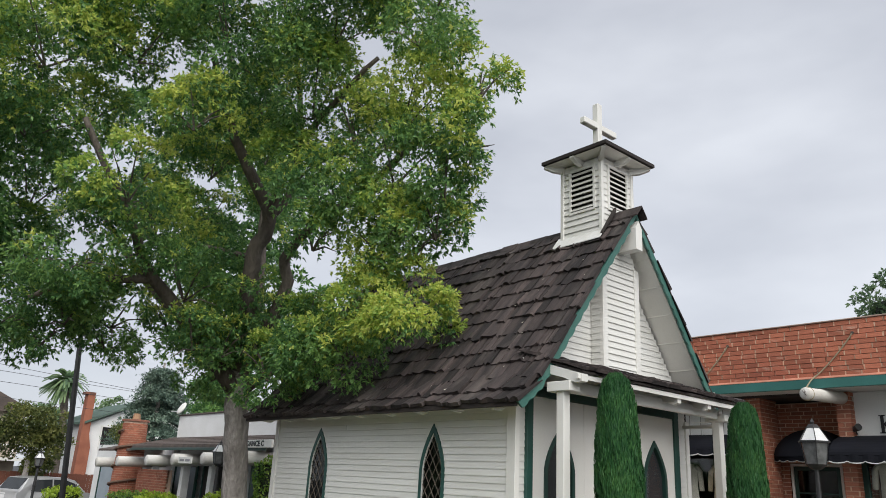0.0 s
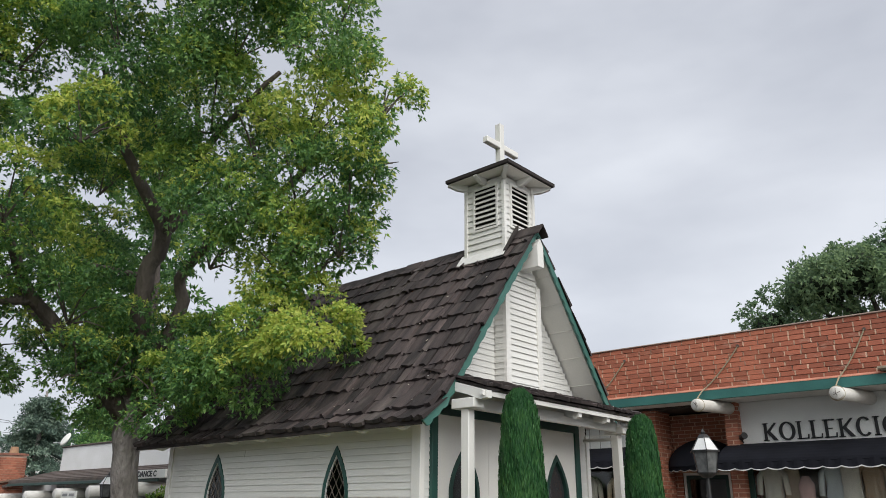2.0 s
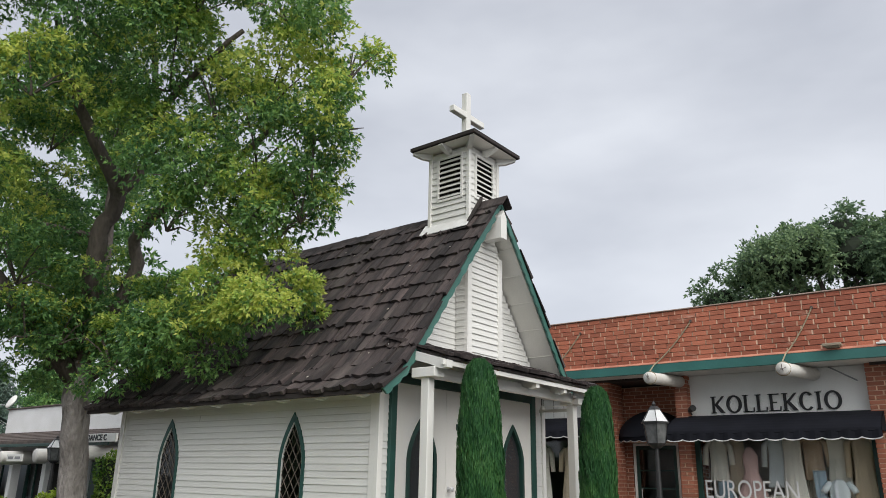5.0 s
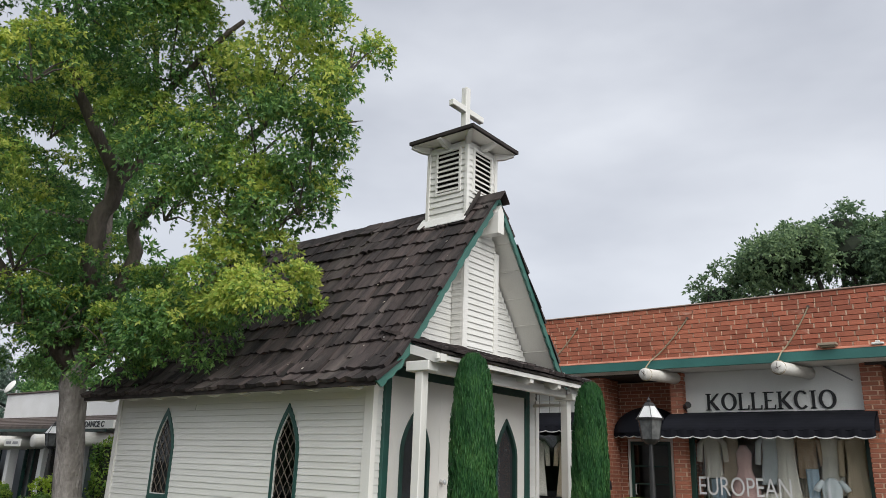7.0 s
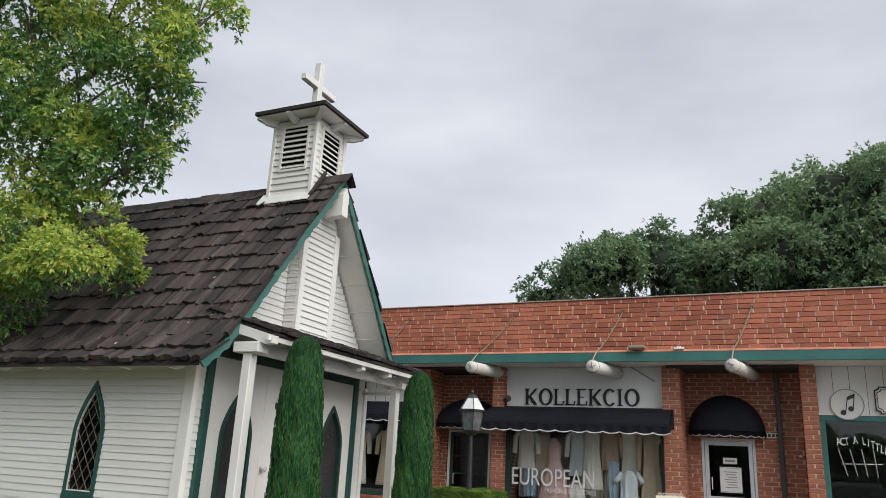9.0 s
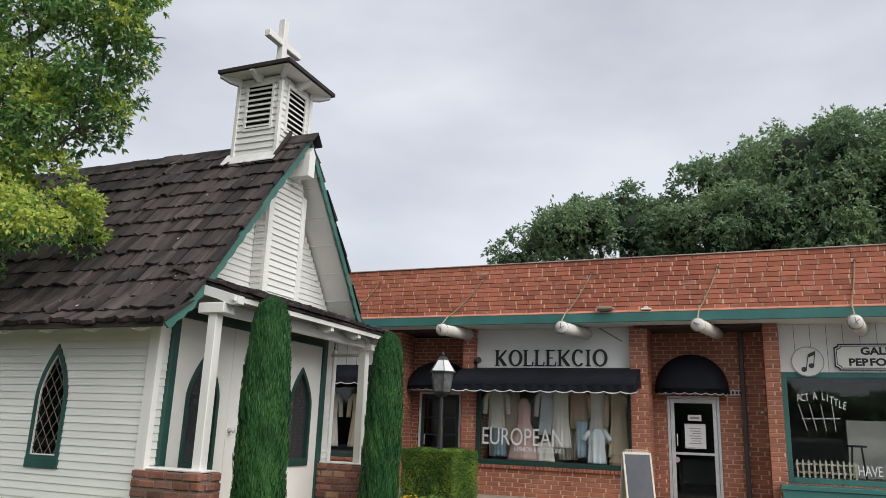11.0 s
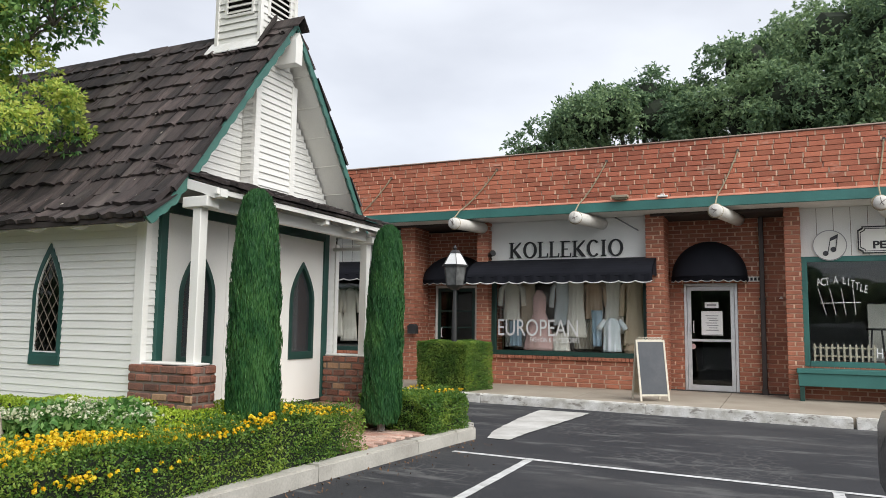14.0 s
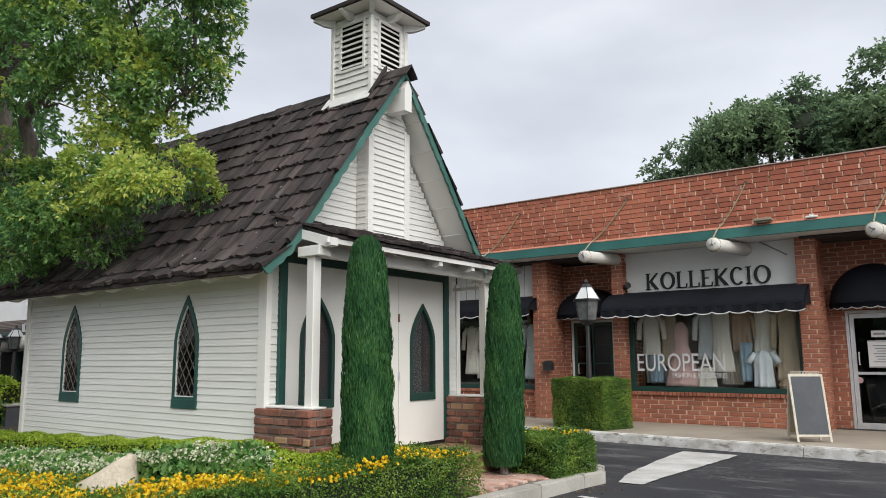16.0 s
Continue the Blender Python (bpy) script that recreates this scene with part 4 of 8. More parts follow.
def pier(x0, x1, y0, z1=SOF, near=False):
    p = part("brick_pillar", box(x0 + 0.014, x1 - 0.014, y0 + 0.014, y0 + 0.75, GZ, z1), MORTAR, shop, "red brick pillar")
    bricks(p, x0, x1, GZ + 0.02, z1, y0 + 0.012, BRICK, near=(x0, x1) if near else None)
    bricks(p, y0 + 0.05, y0 + 0.75, GZ + 0.02, z1, x1 - 0.012, BRICK, axis="y", out=1)
    bricks(p, y0 + 0.05, y0 + 0.75, GZ + 0.02, z1, x0 + 0.012, BRICK, axis="y", out=-1)
    return p


pier(-2.60, -2.22, 9.95)
pier(-0.70, -0.43, 10.03)
pier(2.98, 3.34, 10.0, near=True)
pier(5.52, 5.80, 9.98, near=True)
pier(9.4, 9.75, 10.0)
pier(-5.6, -5.2, 10.0)


def low_wall(x0, x1, z1, near=False):
    p = part("stall_riser", box(x0, x1, WALL_Y + 0.014, WALL_Y + 0.2, GZ, z1 - 0.07), MORTAR, shop, "low red brick wall under the shop window")
    bricks(p, x0, x1, GZ + 0.01, z1 - 0.075, WALL_Y + 0.012, BRICK, near=(x0, x1) if near else None)
    # header course as the sill
    x = x0
    hm = finish(box(-0.036, 0.036, -0.06, 0.06, -0.034, 0.034, 0.005), "header", BRICK)
    while x < x1 - 0.03:
        hang(new("header_brick", hm), p, Matrix.Translation((x + 0.037, WALL_Y + 0.0, z1 - 0.036)))
        x += 0.082
    return p


low_wall(-0.43, 2.98, 0.80, near=True)
low_wall(5.80, 9.4, 0.76)
low_wall(-5.2, -2.60, 0.78)
low_wall(-9.5, -5.6, 0.78)
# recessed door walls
# Scaling about a point by the camera: depth changes, the view stays alike.
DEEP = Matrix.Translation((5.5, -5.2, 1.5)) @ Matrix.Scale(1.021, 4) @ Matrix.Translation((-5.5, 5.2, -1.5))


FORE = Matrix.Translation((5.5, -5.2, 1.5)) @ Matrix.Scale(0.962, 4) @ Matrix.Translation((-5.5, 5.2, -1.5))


def scale_from_eye(ob, m=DEEP):
    """Scale ob about a point by the camera, which shifts its depth and size together."""
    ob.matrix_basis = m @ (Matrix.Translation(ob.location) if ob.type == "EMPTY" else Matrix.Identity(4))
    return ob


for x0, x1, y, hole in ((3.18, 5.52, WALL_Y + 0.30, (3.64, 4.66, GZ, 2.34)), (-3.10, -0.62, WALL_Y + 1.22, (-2.40, -1.255, GZ, 2.39))):
    bm = bmesh.new()
    box(x0, hole[0], y + 0.014, y + 0.15, GZ, SOF, 0, bm)
    box(hole[1], x1, y + 0.014, y + 0.15, GZ, SOF, 0, bm)
    box(hole[0], hole[1], y + 0.014, y + 0.15, hole[3], SOF, 0, bm)
    p = part("entrance_wall", bm, MORTAR, shop, "recessed red brick entrance wall")
    bricks(p, x0, x1, GZ + 0.01, SOF - 0.02, y + 0.012, BRICK, near=(4.66, 5.5) if x0 > 0 else None, holes=[hole])
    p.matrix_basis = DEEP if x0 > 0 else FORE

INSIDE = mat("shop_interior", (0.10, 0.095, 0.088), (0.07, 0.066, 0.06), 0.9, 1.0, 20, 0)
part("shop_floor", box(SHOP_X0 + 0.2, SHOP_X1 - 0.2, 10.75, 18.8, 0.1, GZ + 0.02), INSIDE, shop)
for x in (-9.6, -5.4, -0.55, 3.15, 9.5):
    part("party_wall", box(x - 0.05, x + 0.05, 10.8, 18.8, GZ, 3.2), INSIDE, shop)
part("shop_backdrop_wall", box(-0.5, 3.1, 11.6, 11.65, GZ, 3.2), mat("display_backdrop", (0.52, 0.47, 0.42), (0.43, 0.39, 0.35), 0.9, 1.0, 20, 0), shop)

part("recess_side", box(-3.2, -3.1, 10.7, 11.6, GZ, SOF), BRICK, shop)
part("recess_side", box(-0.62, -0.5, 10.7, 11.6, GZ, SOF), BRICK, shop)
part("recess_side", box(3.0, 3.08, 10.7, 11.4, GZ, SOF), BRICK, shop)
part("recess_side", box(5.53, 5.65, 10.7, 11.4, GZ, SOF), BRICK, shop)
# Added near-black ceiling boards that paint the recess's shade and cut the bounce.
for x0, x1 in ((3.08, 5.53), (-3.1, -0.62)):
    part("recess_ceiling", box(x0, x1, 9.95, 11.44 if x0 < 0 else 10.85, SOF - 0.05, SOF + 0.003), mat("painted_recess_shade", (0.05, 0.038, 0.032), None, 0.8, 2, 30, 0.2), shop)

BOARD_WHITE = mat("grooved_sign_panel", (0.84, 0.84, 0.81), (0.77, 0.77, 0.74), 0.6, 1.5, 50, 0.1)


def shop_window(x0, x1, z0, z1, fr, label, mtl=GREEN_DARK):
    y = WALL_Y + 0.02
    win = part("shop_window", box(x0, x0 + fr, y, y + 0.09, z0, z1, 0.004), mtl, shop, label)
    part("frame_side", box(x1 - fr, x1, y, y + 0.09, z0, z1, 0.004), mtl, win)
    part("frame_sill", box(x0 + fr, x1 - fr, y - 0.01, y + 0.09, z0, z0 + fr, 0.004), mtl, win)
    part("frame_head", box(x0 + fr, x1 - fr, y, y + 0.09, z1 - fr, z1, 0.004), mtl, win)
    pane = part("pane", box(x0 + fr, x1 - fr, y + 0.045, y + 0.051, z0 + fr, z1 - fr), GLASS, win)
    pane.visible_shadow = False
    return win


shop_window(-0.43, 2.98, 0.80, 2.62, 0.10, "large display window in a dark green frame")
shop_window(5.80, 9.4, 0.76, 2.80, 0.10, "large display window in a teal frame", TEAL)
shop_window(-5.2, -2.60, 0.78, 2.72, 0.10, "display window in a dark green frame")
shop_window(-9.5, -5.6, 0.78, 2.72, 0.10, "display window in a dark green frame")
for x0, x1, z0 in ((-0.43, 2.98, 2.62), (5.80, 9.4, 2.80), (-5.2, -2.60, 2.72), (-9.5, -5.6, 2.72)):
    pnl = part("sign_panel", box(x0, x1, WALL_Y + 0.0, WALL_Y + 0.12, z0, SOF, 0.003), BOARD_WHITE, shop, "off-white sign panel over the window")
    if x0 > 4 or x0 < -2:
        for k in range(1, int((x1 - x0) / 0.28)):
            part("groove", box(x0 + k * 0.28 - 0.004, x0 + k * 0.28 + 0.004, WALL_Y - 0.004, WALL_Y + 0.001, z0 + 0.01, SOF - 0.01), OLD_MORTAR, pnl)
part("sign_panel", box(-11.5, -9.5, WALL_Y, WALL_Y + 0.12, GZ, SOF), BOARD_WHITE, shop)
part("sign_panel", box(9.75, 16, WALL_Y, WALL_Y + 0.12, GZ, SOF), BOARD_WHITE, shop)


# log beams with drooping ropes
LOG = mat("white_painted_log", (0.72, 0.71, 0.67), (0.58, 0.55, 0.50), 0.65, 3, 30, 0.4, stretch=(1, 0.3, 1), speck=0.15)
CHECK = mat("log_check", (0.10, 0.08, 0.07), None, 0.9)
ROPE = mat("old_rope", (0.38, 0.33, 0.22), (0.28, 0.24, 0.16), 0.9, 20, 90, 0.4)
for k in range(-3, 5):
    x = 1.81 + 2.595 * k
    bm = tube([(x + rng.uniform(-.01, .01), 8.86, 3.565), (x, 8.90, 3.566), (x + 0.13, 9.6, 3.58), (x + 0.30, 10.55, 3.60)], [0.108, 0.118, 0.122, 0.125], 18)
    lg = part("log_beam", bm, LOG, shop, "white painted log beam end", smooth=True)
    for s in range(3):
        a = rng.uniform(0, math.pi)
        part("crack", tube([(x + 0.08 * math.cos(a), 8.857, 3.565 + 0.08 * math.sin(a)), (x, 8.856, 3.565 + rng.uniform(-.02, .02)), (x - 0.06 * math.cos(a + 0.5), 8.857, 3.565 - 0.06 * math.sin(a + 0.5))], 0.005, 4), CHECK, lg)
    x1 = x + float(np.interp(x, (-3.2, -0.7, 1.8, 4.4, 7.0), (0.8, 0.78, 0.53, 0.38, 0.14)))
    sag = [(x, 8.95, 3.69), (x + 0.01, 9.20, 3.87), (x + 0.02, 9.355, 3.945)]
    for i in range(1, 8):
        a = i / 7
        sag.append((x + 0.02 + (x1 - x - 0.02) * a, 9.375 + 0.03 * a, 3.945 + 0.80 * (0.75 * a + 0.25 * a * a)))
    part("rope_hole", tube([(x1, 9.395, 4.75), (x1, 9.408, 4.75)], 0.03, 10), CHECK, shop)
    tagged(part("rope", tube(sag, 0.014, 6), ROPE, None), "frayed tan rope from parapet to log beam", "rope", "ropes over the log beams")
    part("rope_loop", tube([(x + 0.128 * math.cos(a), 8.97, 3.568 + 0.128 * math.sin(a)) for a in np.linspace(0, 2 * math.pi, 17)], 0.012, 5), ROPE, lg)
for x in (2.62, 7.9):
    tagged(part("wall_lamp", merge(box(x - 0.16, x + 0.16, 9.22, 9.40, 3.965, 4.015, 0.008), box(x - 0.12, x + 0.12, 9.26, 9.40, 3.942, 3.965, 0.004)), mat("tan_metal", (0.36, 0.30, 0.22), None, 0.5), None), "small tan floodlight on the fascia ledge", "light")
tagged(part("bird_spikes", merge(box(3.32, 3.52, 9.33, 9.40, 3.941, 3.980, 0.01), box(3.38, 3.46, 9.34, 9.40, 3.980, 4.010, 0.008)), WHITE, None), "small white fitting on the fascia ledge", "fitting")

GREY_INK = mat("grey_print", (0.32, 0.32, 0.33), None, 0.8)
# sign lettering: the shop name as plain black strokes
letters = part("sign_mark", box(0.032, 0.078, 10.192, 10.2185, 2.915, 3.25), BLACK_PAINT, shop, "row of black sign shapes")
sx, sz0, sz1 = 0.0, 2.91, 3.255


def stroke(u0, z0, u1, z1, w):
    d = Vector((u1 - u0, 0, z1 - z0))
    n = Vector((-d.z, 0, d.x)).normalized() * w / 2
    part("stroke", prism([(u0 + n.x, z0 + n.z), (u1 + n.x, z1 + n.z), (u1 - n.x, z1 - n.z), (u0 - n.x, z0 - n.z)], "y", 10.19, 10.219), BLACK_PAINT, letters)


def oval(cx, cz, rx, rz, w):
    n = 28
    o = [(cx + rx * math.cos(2 * math.pi * k / n), cz + rz * math.sin(2 * math.pi * k / n)) for k in range(n)]
    i = [(cx + (rx - w) * math.cos(2 * math.pi * k / n), cz + (rz - w * 0.55) * math.sin(2 * math.pi * k / n)) for k in range(n)]
    part("oval", ring_frame(o, i, "y", 10.219, 10.19), BLACK_PAINT, letters)


def arc_shape(cx, cz, rx, rz, w, open_half):
    """A ring that stays open on its right side."""
    n, q = 26, []
    for rr, k in ((0.0, 1), (1.0, -1)):
        row = [(open_half + (2 * math.pi - 2 * open_half) * i / n) for i in range(n + 1)][::k]
        q += [(cx + (rx - w * rr) * math.cos(a), cz + (rz - 0.55 * w * rr) * math.sin(a)) for a in row]
    part("arc", prism(q, "y", 10.19, 10.219), BLACK_PAINT, letters)


def wedge(u, z0, z1, w):
    """A notched triangle with its point at the left."""
    m = (z0 + z1) / 2
    part("wedge", prism([(u, m), (u + w * 0.80, z1), (u + w, z1), (u + w * 0.34, m + 0.01), (u + w * 1.05, z0), (u + w * 0.62, z0)], "y", 10.19, 10.219), BLACK_PAINT, letters)


def serif(u, z, w=0.11):
    stroke(u - w / 2, z, u + w / 2, z, 0.018)


shapes = (("k", 0.30), ("o", 0.33), ("l", 0.24), ("l", 0.24), ("e", 0.25), ("k", 0.30), ("c", 0.29), ("i", 0.13), ("o", 0.33))
u = 0.0
for n_, (kind_, w_) in enumerate(shapes):
    c_ = u + w_ / 2
    if kind_ == "o":
        oval(c_, (sz0 + sz1) / 2, w_ / 2 - 0.01, (sz1 - sz0) / 2 + 0.01, 0.060)
    elif kind_ == "c":
        arc_shape(c_, (sz0 + sz1) / 2, w_ / 2 - 0.005, (sz1 - sz0) / 2 + 0.01, 0.060, 0.75)
    else:
        stroke(u + 0.055, sz0, u + 0.055, sz1, 0.052)
        serif(u + 0.055, sz0 + 0.009)
        serif(u + 0.055, sz1 - 0.009)
        if kind_ in "le":
            stroke(u + 0.07, sz0 + 0.011, u + w_ - 0.02, sz0 + 0.011, 0.022)
            stroke(u + w_ - 0.03, sz0 + 0.011, u + w_ - 0.02, sz0 + 0.09, 0.020)
        if kind_ == "e":
            stroke(u + 0.07, sz1 - 0.011, u + w_ - 0.04, sz1 - 0.011, 0.022)
            stroke(u + 0.07, (sz0 + sz1) / 2, u + w_ - 0.09, (sz0 + sz1) / 2, 0.020)
        if kind_ == "k":
            wedge(u + 0.075, sz0, sz1, w_ - 0.095)
    u += w_ + 0.012
part("conduit", tube([(2.33, 10.20, 3.71), (2.36, 10.20, 3.70), (2.81, 10.20, 3.42)], 0.014, 6), GREY_INK, shop, "thin grey cable on the sign panel")
tagged(part("spotlight", merge(tube([(-0.42, 10.08, 2.98), (-0.30, 9.98, 3.02)], [0.05, 0.07], 10), tube([(-0.42, 10.2, 2.9), (-0.42, 10.08, 2.98)], 0.015, 6)), BLACK_METAL, None), "small black spotlight above the awning", "light")

WHITE_EDGE = mat("white_binding", (0.72, 0.72, 0.70), None, 0.7)


def awning(x0, x1, y_wall, z_top, depth, z_front, drop, label):
    aw = thing("awning", ((x0 + x1) / 2, y_wall, z_front), label, "awning", "black canvas awnings")
    n, prof = 8, []
    for i in range(n + 1):
        a = i / n
        prof.append((y_wall - depth * math.sin(a * math.pi / 2) ** 0.8 * 1.0, z_top - (z_top - z_front) * (a ** 1.15)))
    outer = prof + [(p[0] + 0.012, p[1] - 0.02) for p in prof[::-1]]
    part("canopy", prism(outer, "x", x0, x1), BLACK_CLOTH, aw)
    for x in (x0, x1 - 0.015):
        part("end_cheek", prism(prof + [(y_wall, z_front)], "x", x, x + 0.015), BLACK_CLOTH, aw)
    k = max(3, round((x1 - x0) / 0.34))
    m_ = 6 * k
    for name, mt, t0, t1, yo in (("valance", BLACK_CLOTH, 0.02, 0.0, 0.0), ("binding", WHITE_EDGE, 0.0, -0.018, -0.004)):
        q = bmesh.new()
        vs = []
        for i in range(m_ + 1):
            x = x0 + (x1 - x0) * i / m_
            sc = drop - 0.035 * (1 - abs(math.sin(math.pi * k * i / m_)) ** 0.7)
            y = y_wall - depth + yo + 0.012 * math.sin(1.3 * i)
            zt = z_front + t0 if name == "valance" else z_front - sc
            zb = z_front - sc - (0 if name == "valance" else 0.02)
            vs.append([q.verts.new((x, y, zt)), q.verts.new((x, y, zb)), q.verts.new((x, y + 0.008, zt)), q.verts.new((x, y + 0.008, zb))])
        for a, b in zip(vs, vs[1:]):
            for f in ((0, 1), (3, 2), (1, 3), (2, 0)):
                q.faces.new((a[f[0]], b[f[0]], b[f[1]], a[f[1]]))
        part(name, q, mt, aw)
    return aw


def dome_awning(cx, half, y_wall, z0, z1, depth, label):
    aw = thing("dome_awning", (cx, y_wall, z0), label, "awning", "black canvas awnings")
    q = bmesh.new()
    n, m_ = 18, 8
    grid = []
    for i in range(n + 1):
        a = math.pi * i / n
        row = []
        for j in range(m_ + 1):
            b = j / m_ * math.pi / 2
            row.append(q.verts.new((cx - half * math.cos(a) * math.sin(b) ** 0.5 if j else cx, y_wall - depth * math.cos(b), z0 + (z1 - z0) * math.sin(a) * (math.sin(b) if j else 0))))
        grid.append(row)
    for i in range(n):
        for j in range(m_):
            try:
                q.faces.new((grid[i][j], grid[i + 1][j], grid[i + 1][j + 1], grid[i][j + 1]))
            except ValueError:
                pass
    bmesh.ops.remove_doubles(q, verts=q.verts, dist=0.001)
    part("canopy", q, BLACK_CLOTH, aw, smooth=True)
    k = 11
    q, q2 = bmesh.new(), bmesh.new()
    m_ = 66
    prev = None
    for i in range(m_ + 1):
        a = math.pi * i / m_
        x, y = cx - half * math.cos(a), y_wall - depth * math.sin(a) ** 0.6
        zb = z0 - 0.07 - 0.03 * abs(math.sin(k * a))
        cur = [q.verts.new((x, y, z0 + 0.02)), q.verts.new((x, y, zb))], [q2.verts.new((x, y - 0.004, zb)), q2.verts.new((x, y - 0.004, zb - 0.018))]
        if prev:
            q.faces.new((prev[0][0], cur[0][0], cur[0][1], prev[0][1]))
            q2.faces.new((prev[1][0], cur[1][0], cur[1][1], prev[1][1]))
        prev = cur
    for qq in (q, q2):
        bmesh.ops.solidify(qq, geom=qq.faces[:], thickness=0.006)
    part("valance", q, BLACK_CLOTH, aw)
    part("binding", q2, WHITE_EDGE, aw)
    return aw


awning(-0.72, 3.19, WALL_Y - 0.01, 2.87, 0.74, 2.46, 0.14, "long black canvas awning with a scalloped white edge")
scale_from_eye(dome_awning(4.14, 0.72, WALL_Y + 0.30, 2.45, 3.18, 0.55, "rounded black canvas awning over the shop door"))
scale_from_eye(dome_awning(-1.82, 0.82, WALL_Y + 1.22, 2.50, 3.13, 0.63, "rounded black canvas awning over a side door"), FORE)
awning(-5.3, -2.50, WALL_Y - 0.01, 2.93, 0.62, 2.58, 0.13, "black canvas awning with a scalloped white edge")


# doors
PAPER = mat("white_paper", (0.78, 0.78, 0.77), (0.74, 0.74, 0.73), 0.8, 5, 60, 0)


def glass_door(x0, x1, y, z0, z1, mtl, label, rail, leaf_paint=None):
    d = thing("glass_door", ((x0 + x1) / 2, y, z0), label, "door")
    f = 0.055
    for a, b, c, e in ((x0, x0 + f, z0, z1), (x1 - f, x1, z0, z1)):
        part("jamb", box(a, b, y - 0.03, y + 0.07, c, e, 0.004), mtl, d)
    part("head", box(x0 + f, x1 - f, y - 0.03, y + 0.07, z1 - f, z1, 0.004), mtl, d)
    st, lp = 0.075, leaf_paint or mtl
    a, b = x0 + f + 0.006, x1 - f - 0.006
    leaf = part("leaf", box(a, a + st, y - 0.01, y + 0.035, z0 + 0.02, z1 - f - 0.006, 0.003), lp, d)
    part("stile", box(b - st, b, y - 0.01, y + 0.035, z0 + 0.02, z1 - f - 0.006, 0.003), lp, leaf)
    part("rail", box(a + st, b - st, y - 0.01, y + 0.035, z0 + 0.02, z0 + 0.15, 0.003), lp, leaf)
    part("rail", box(a + st, b - st, y - 0.01, y + 0.035, rail, rail + 0.05, 0.003), mtl, leaf)
    part("rail", box(a + st, b - st, y - 0.01, y + 0.035, z1 - f - 0.09, z1 - f - 0.006, 0.003), lp, leaf)
    for c, e in ((z0 + 0.15, rail), (rail + 0.05, z1 - f - 0.09)):
        pn = part("pane", box(a + st, b - st, y + 0.010, y + 0.016, c, e), GLASS_DARK, leaf)
        pn.visible_shadow = False
    part("handle", tube([(a + 0.12, y - 0.01, rail + 0.18), (a + 0.12, y - 0.06, rail + 0.18), (a + 0.12, y - 0.06, rail + 0.40), (a + 0.12, y - 0.01, rail + 0.40)], 0.012, 8), METAL, leaf)
    part("threshold", box(x0, x1, y - 0.10, y + 0.07, z0 - 0.004, z0 + 0.018, 0.003), OLD_MORTAR, d)
    return d, leaf, y


dr, leaf, dy = glass_door(3.645, 4.655, WALL_Y + 0.32, GZ + 0.004, 2.335, METAL, "aluminium framed glass shop door with notices", 1.17)
notice = tagged(part("notice", box(3.97, 4.37, dy - 0.003, dy + 0.004, 1.30, 1.78), PAPER, None), "white paper notice with small print on the door glass", "notice")
for k in range(7):
    part("print_line", box(4.05 + 0.03 * (k % 3), 4.29 - 0.02 * (k % 2), dy - 0.007, dy - 0.004, 1.68 - 0.048 * k, 1.695 - 0.048 * k), GREY_INK, notice)
part("print_border", merge(box(3.985, 4.355, dy - 0.006, dy - 0.004, 1.76, 1.766), box(3.985, 4.355, dy - 0.006, dy - 0.004, 1.314, 1.32)), GREY_INK, notice)
plate = tagged(part("open_sign", box(4.04, 4.30, dy - 0.012, dy + 0.004, 1.84, 1.96, 0.006), PAPER, None), "small grey and white plate on the door glass", "sign")
part("print_line", box(4.08, 4.26, dy - 0.016, dy - 0.013, 1.88, 1.92), GREY_INK, plate)
sticker = tagged(part("sticker", tube([(3.80, dy + 0.004, 1.07), (3.80, dy - 0.006, 1.07)], 0.055, 16), mat("pink_sticker", (0.62, 0.42, 0.40), None, 0.6), None), "round red and white sticker on the door glass", "sticker")
number = tagged(part("number_plate", box(4.80, 5.12, WALL_Y + 0.28, WALL_Y + 0.30, 2.36, 2.46, 0.003), WHITE, None), "small white plate with dark bars beside the door", "sign")
for k in range(4):
    part("bar", box(4.83 + 0.07 * k, 4.875 + 0.07 * k, WALL_Y + 0.274, WALL_Y + 0.279, 2.38, 2.44), BLACK_PAINT, number)
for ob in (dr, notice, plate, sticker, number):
    scale_from_eye(ob)
dr2, leaf2, dy2 = glass_door(-2.375, -1.265, WALL_Y + 1.25, GZ + 0.004, 2.385, WHITE, "white framed door with a dark green glazed leaf", 0.95, GREEN_DARK)
scale_from_eye(dr2, FORE)
part("glazing_bar", box(-1.84, -1.80, dy2 + 0.0, dy2 + 0.02, 1.0, 2.25), GREEN_DARK, leaf2)
for z in (1.35, 1.75):
    part("glazing_bar", box(-2.24, -1.40, dy2 + 0.0, dy2 + 0.02, z, z + 0.03), GREEN_DARK, leaf2)
scale_from_eye(tagged(part("downpipe", merge(merge(box(5.07, 5.16, WALL_Y + 0.18, WALL_Y + 0.28, GZ + 0.1, SOF - 0.03, 0.01), box(5.06, 5.17, WALL_Y + 0.10, WALL_Y + 0.28, GZ + 0.02, GZ + 0.14, 0.01)), box(5.05, 5.18, WALL_Y + 0.17, WALL_Y + 0.285, 2.0, 2.04)), mat("dark_downpipe", (0.06, 0.045, 0.04), None, 0.5), None), "dark square rainwater downpipe on the brick wall", "downpipe"))
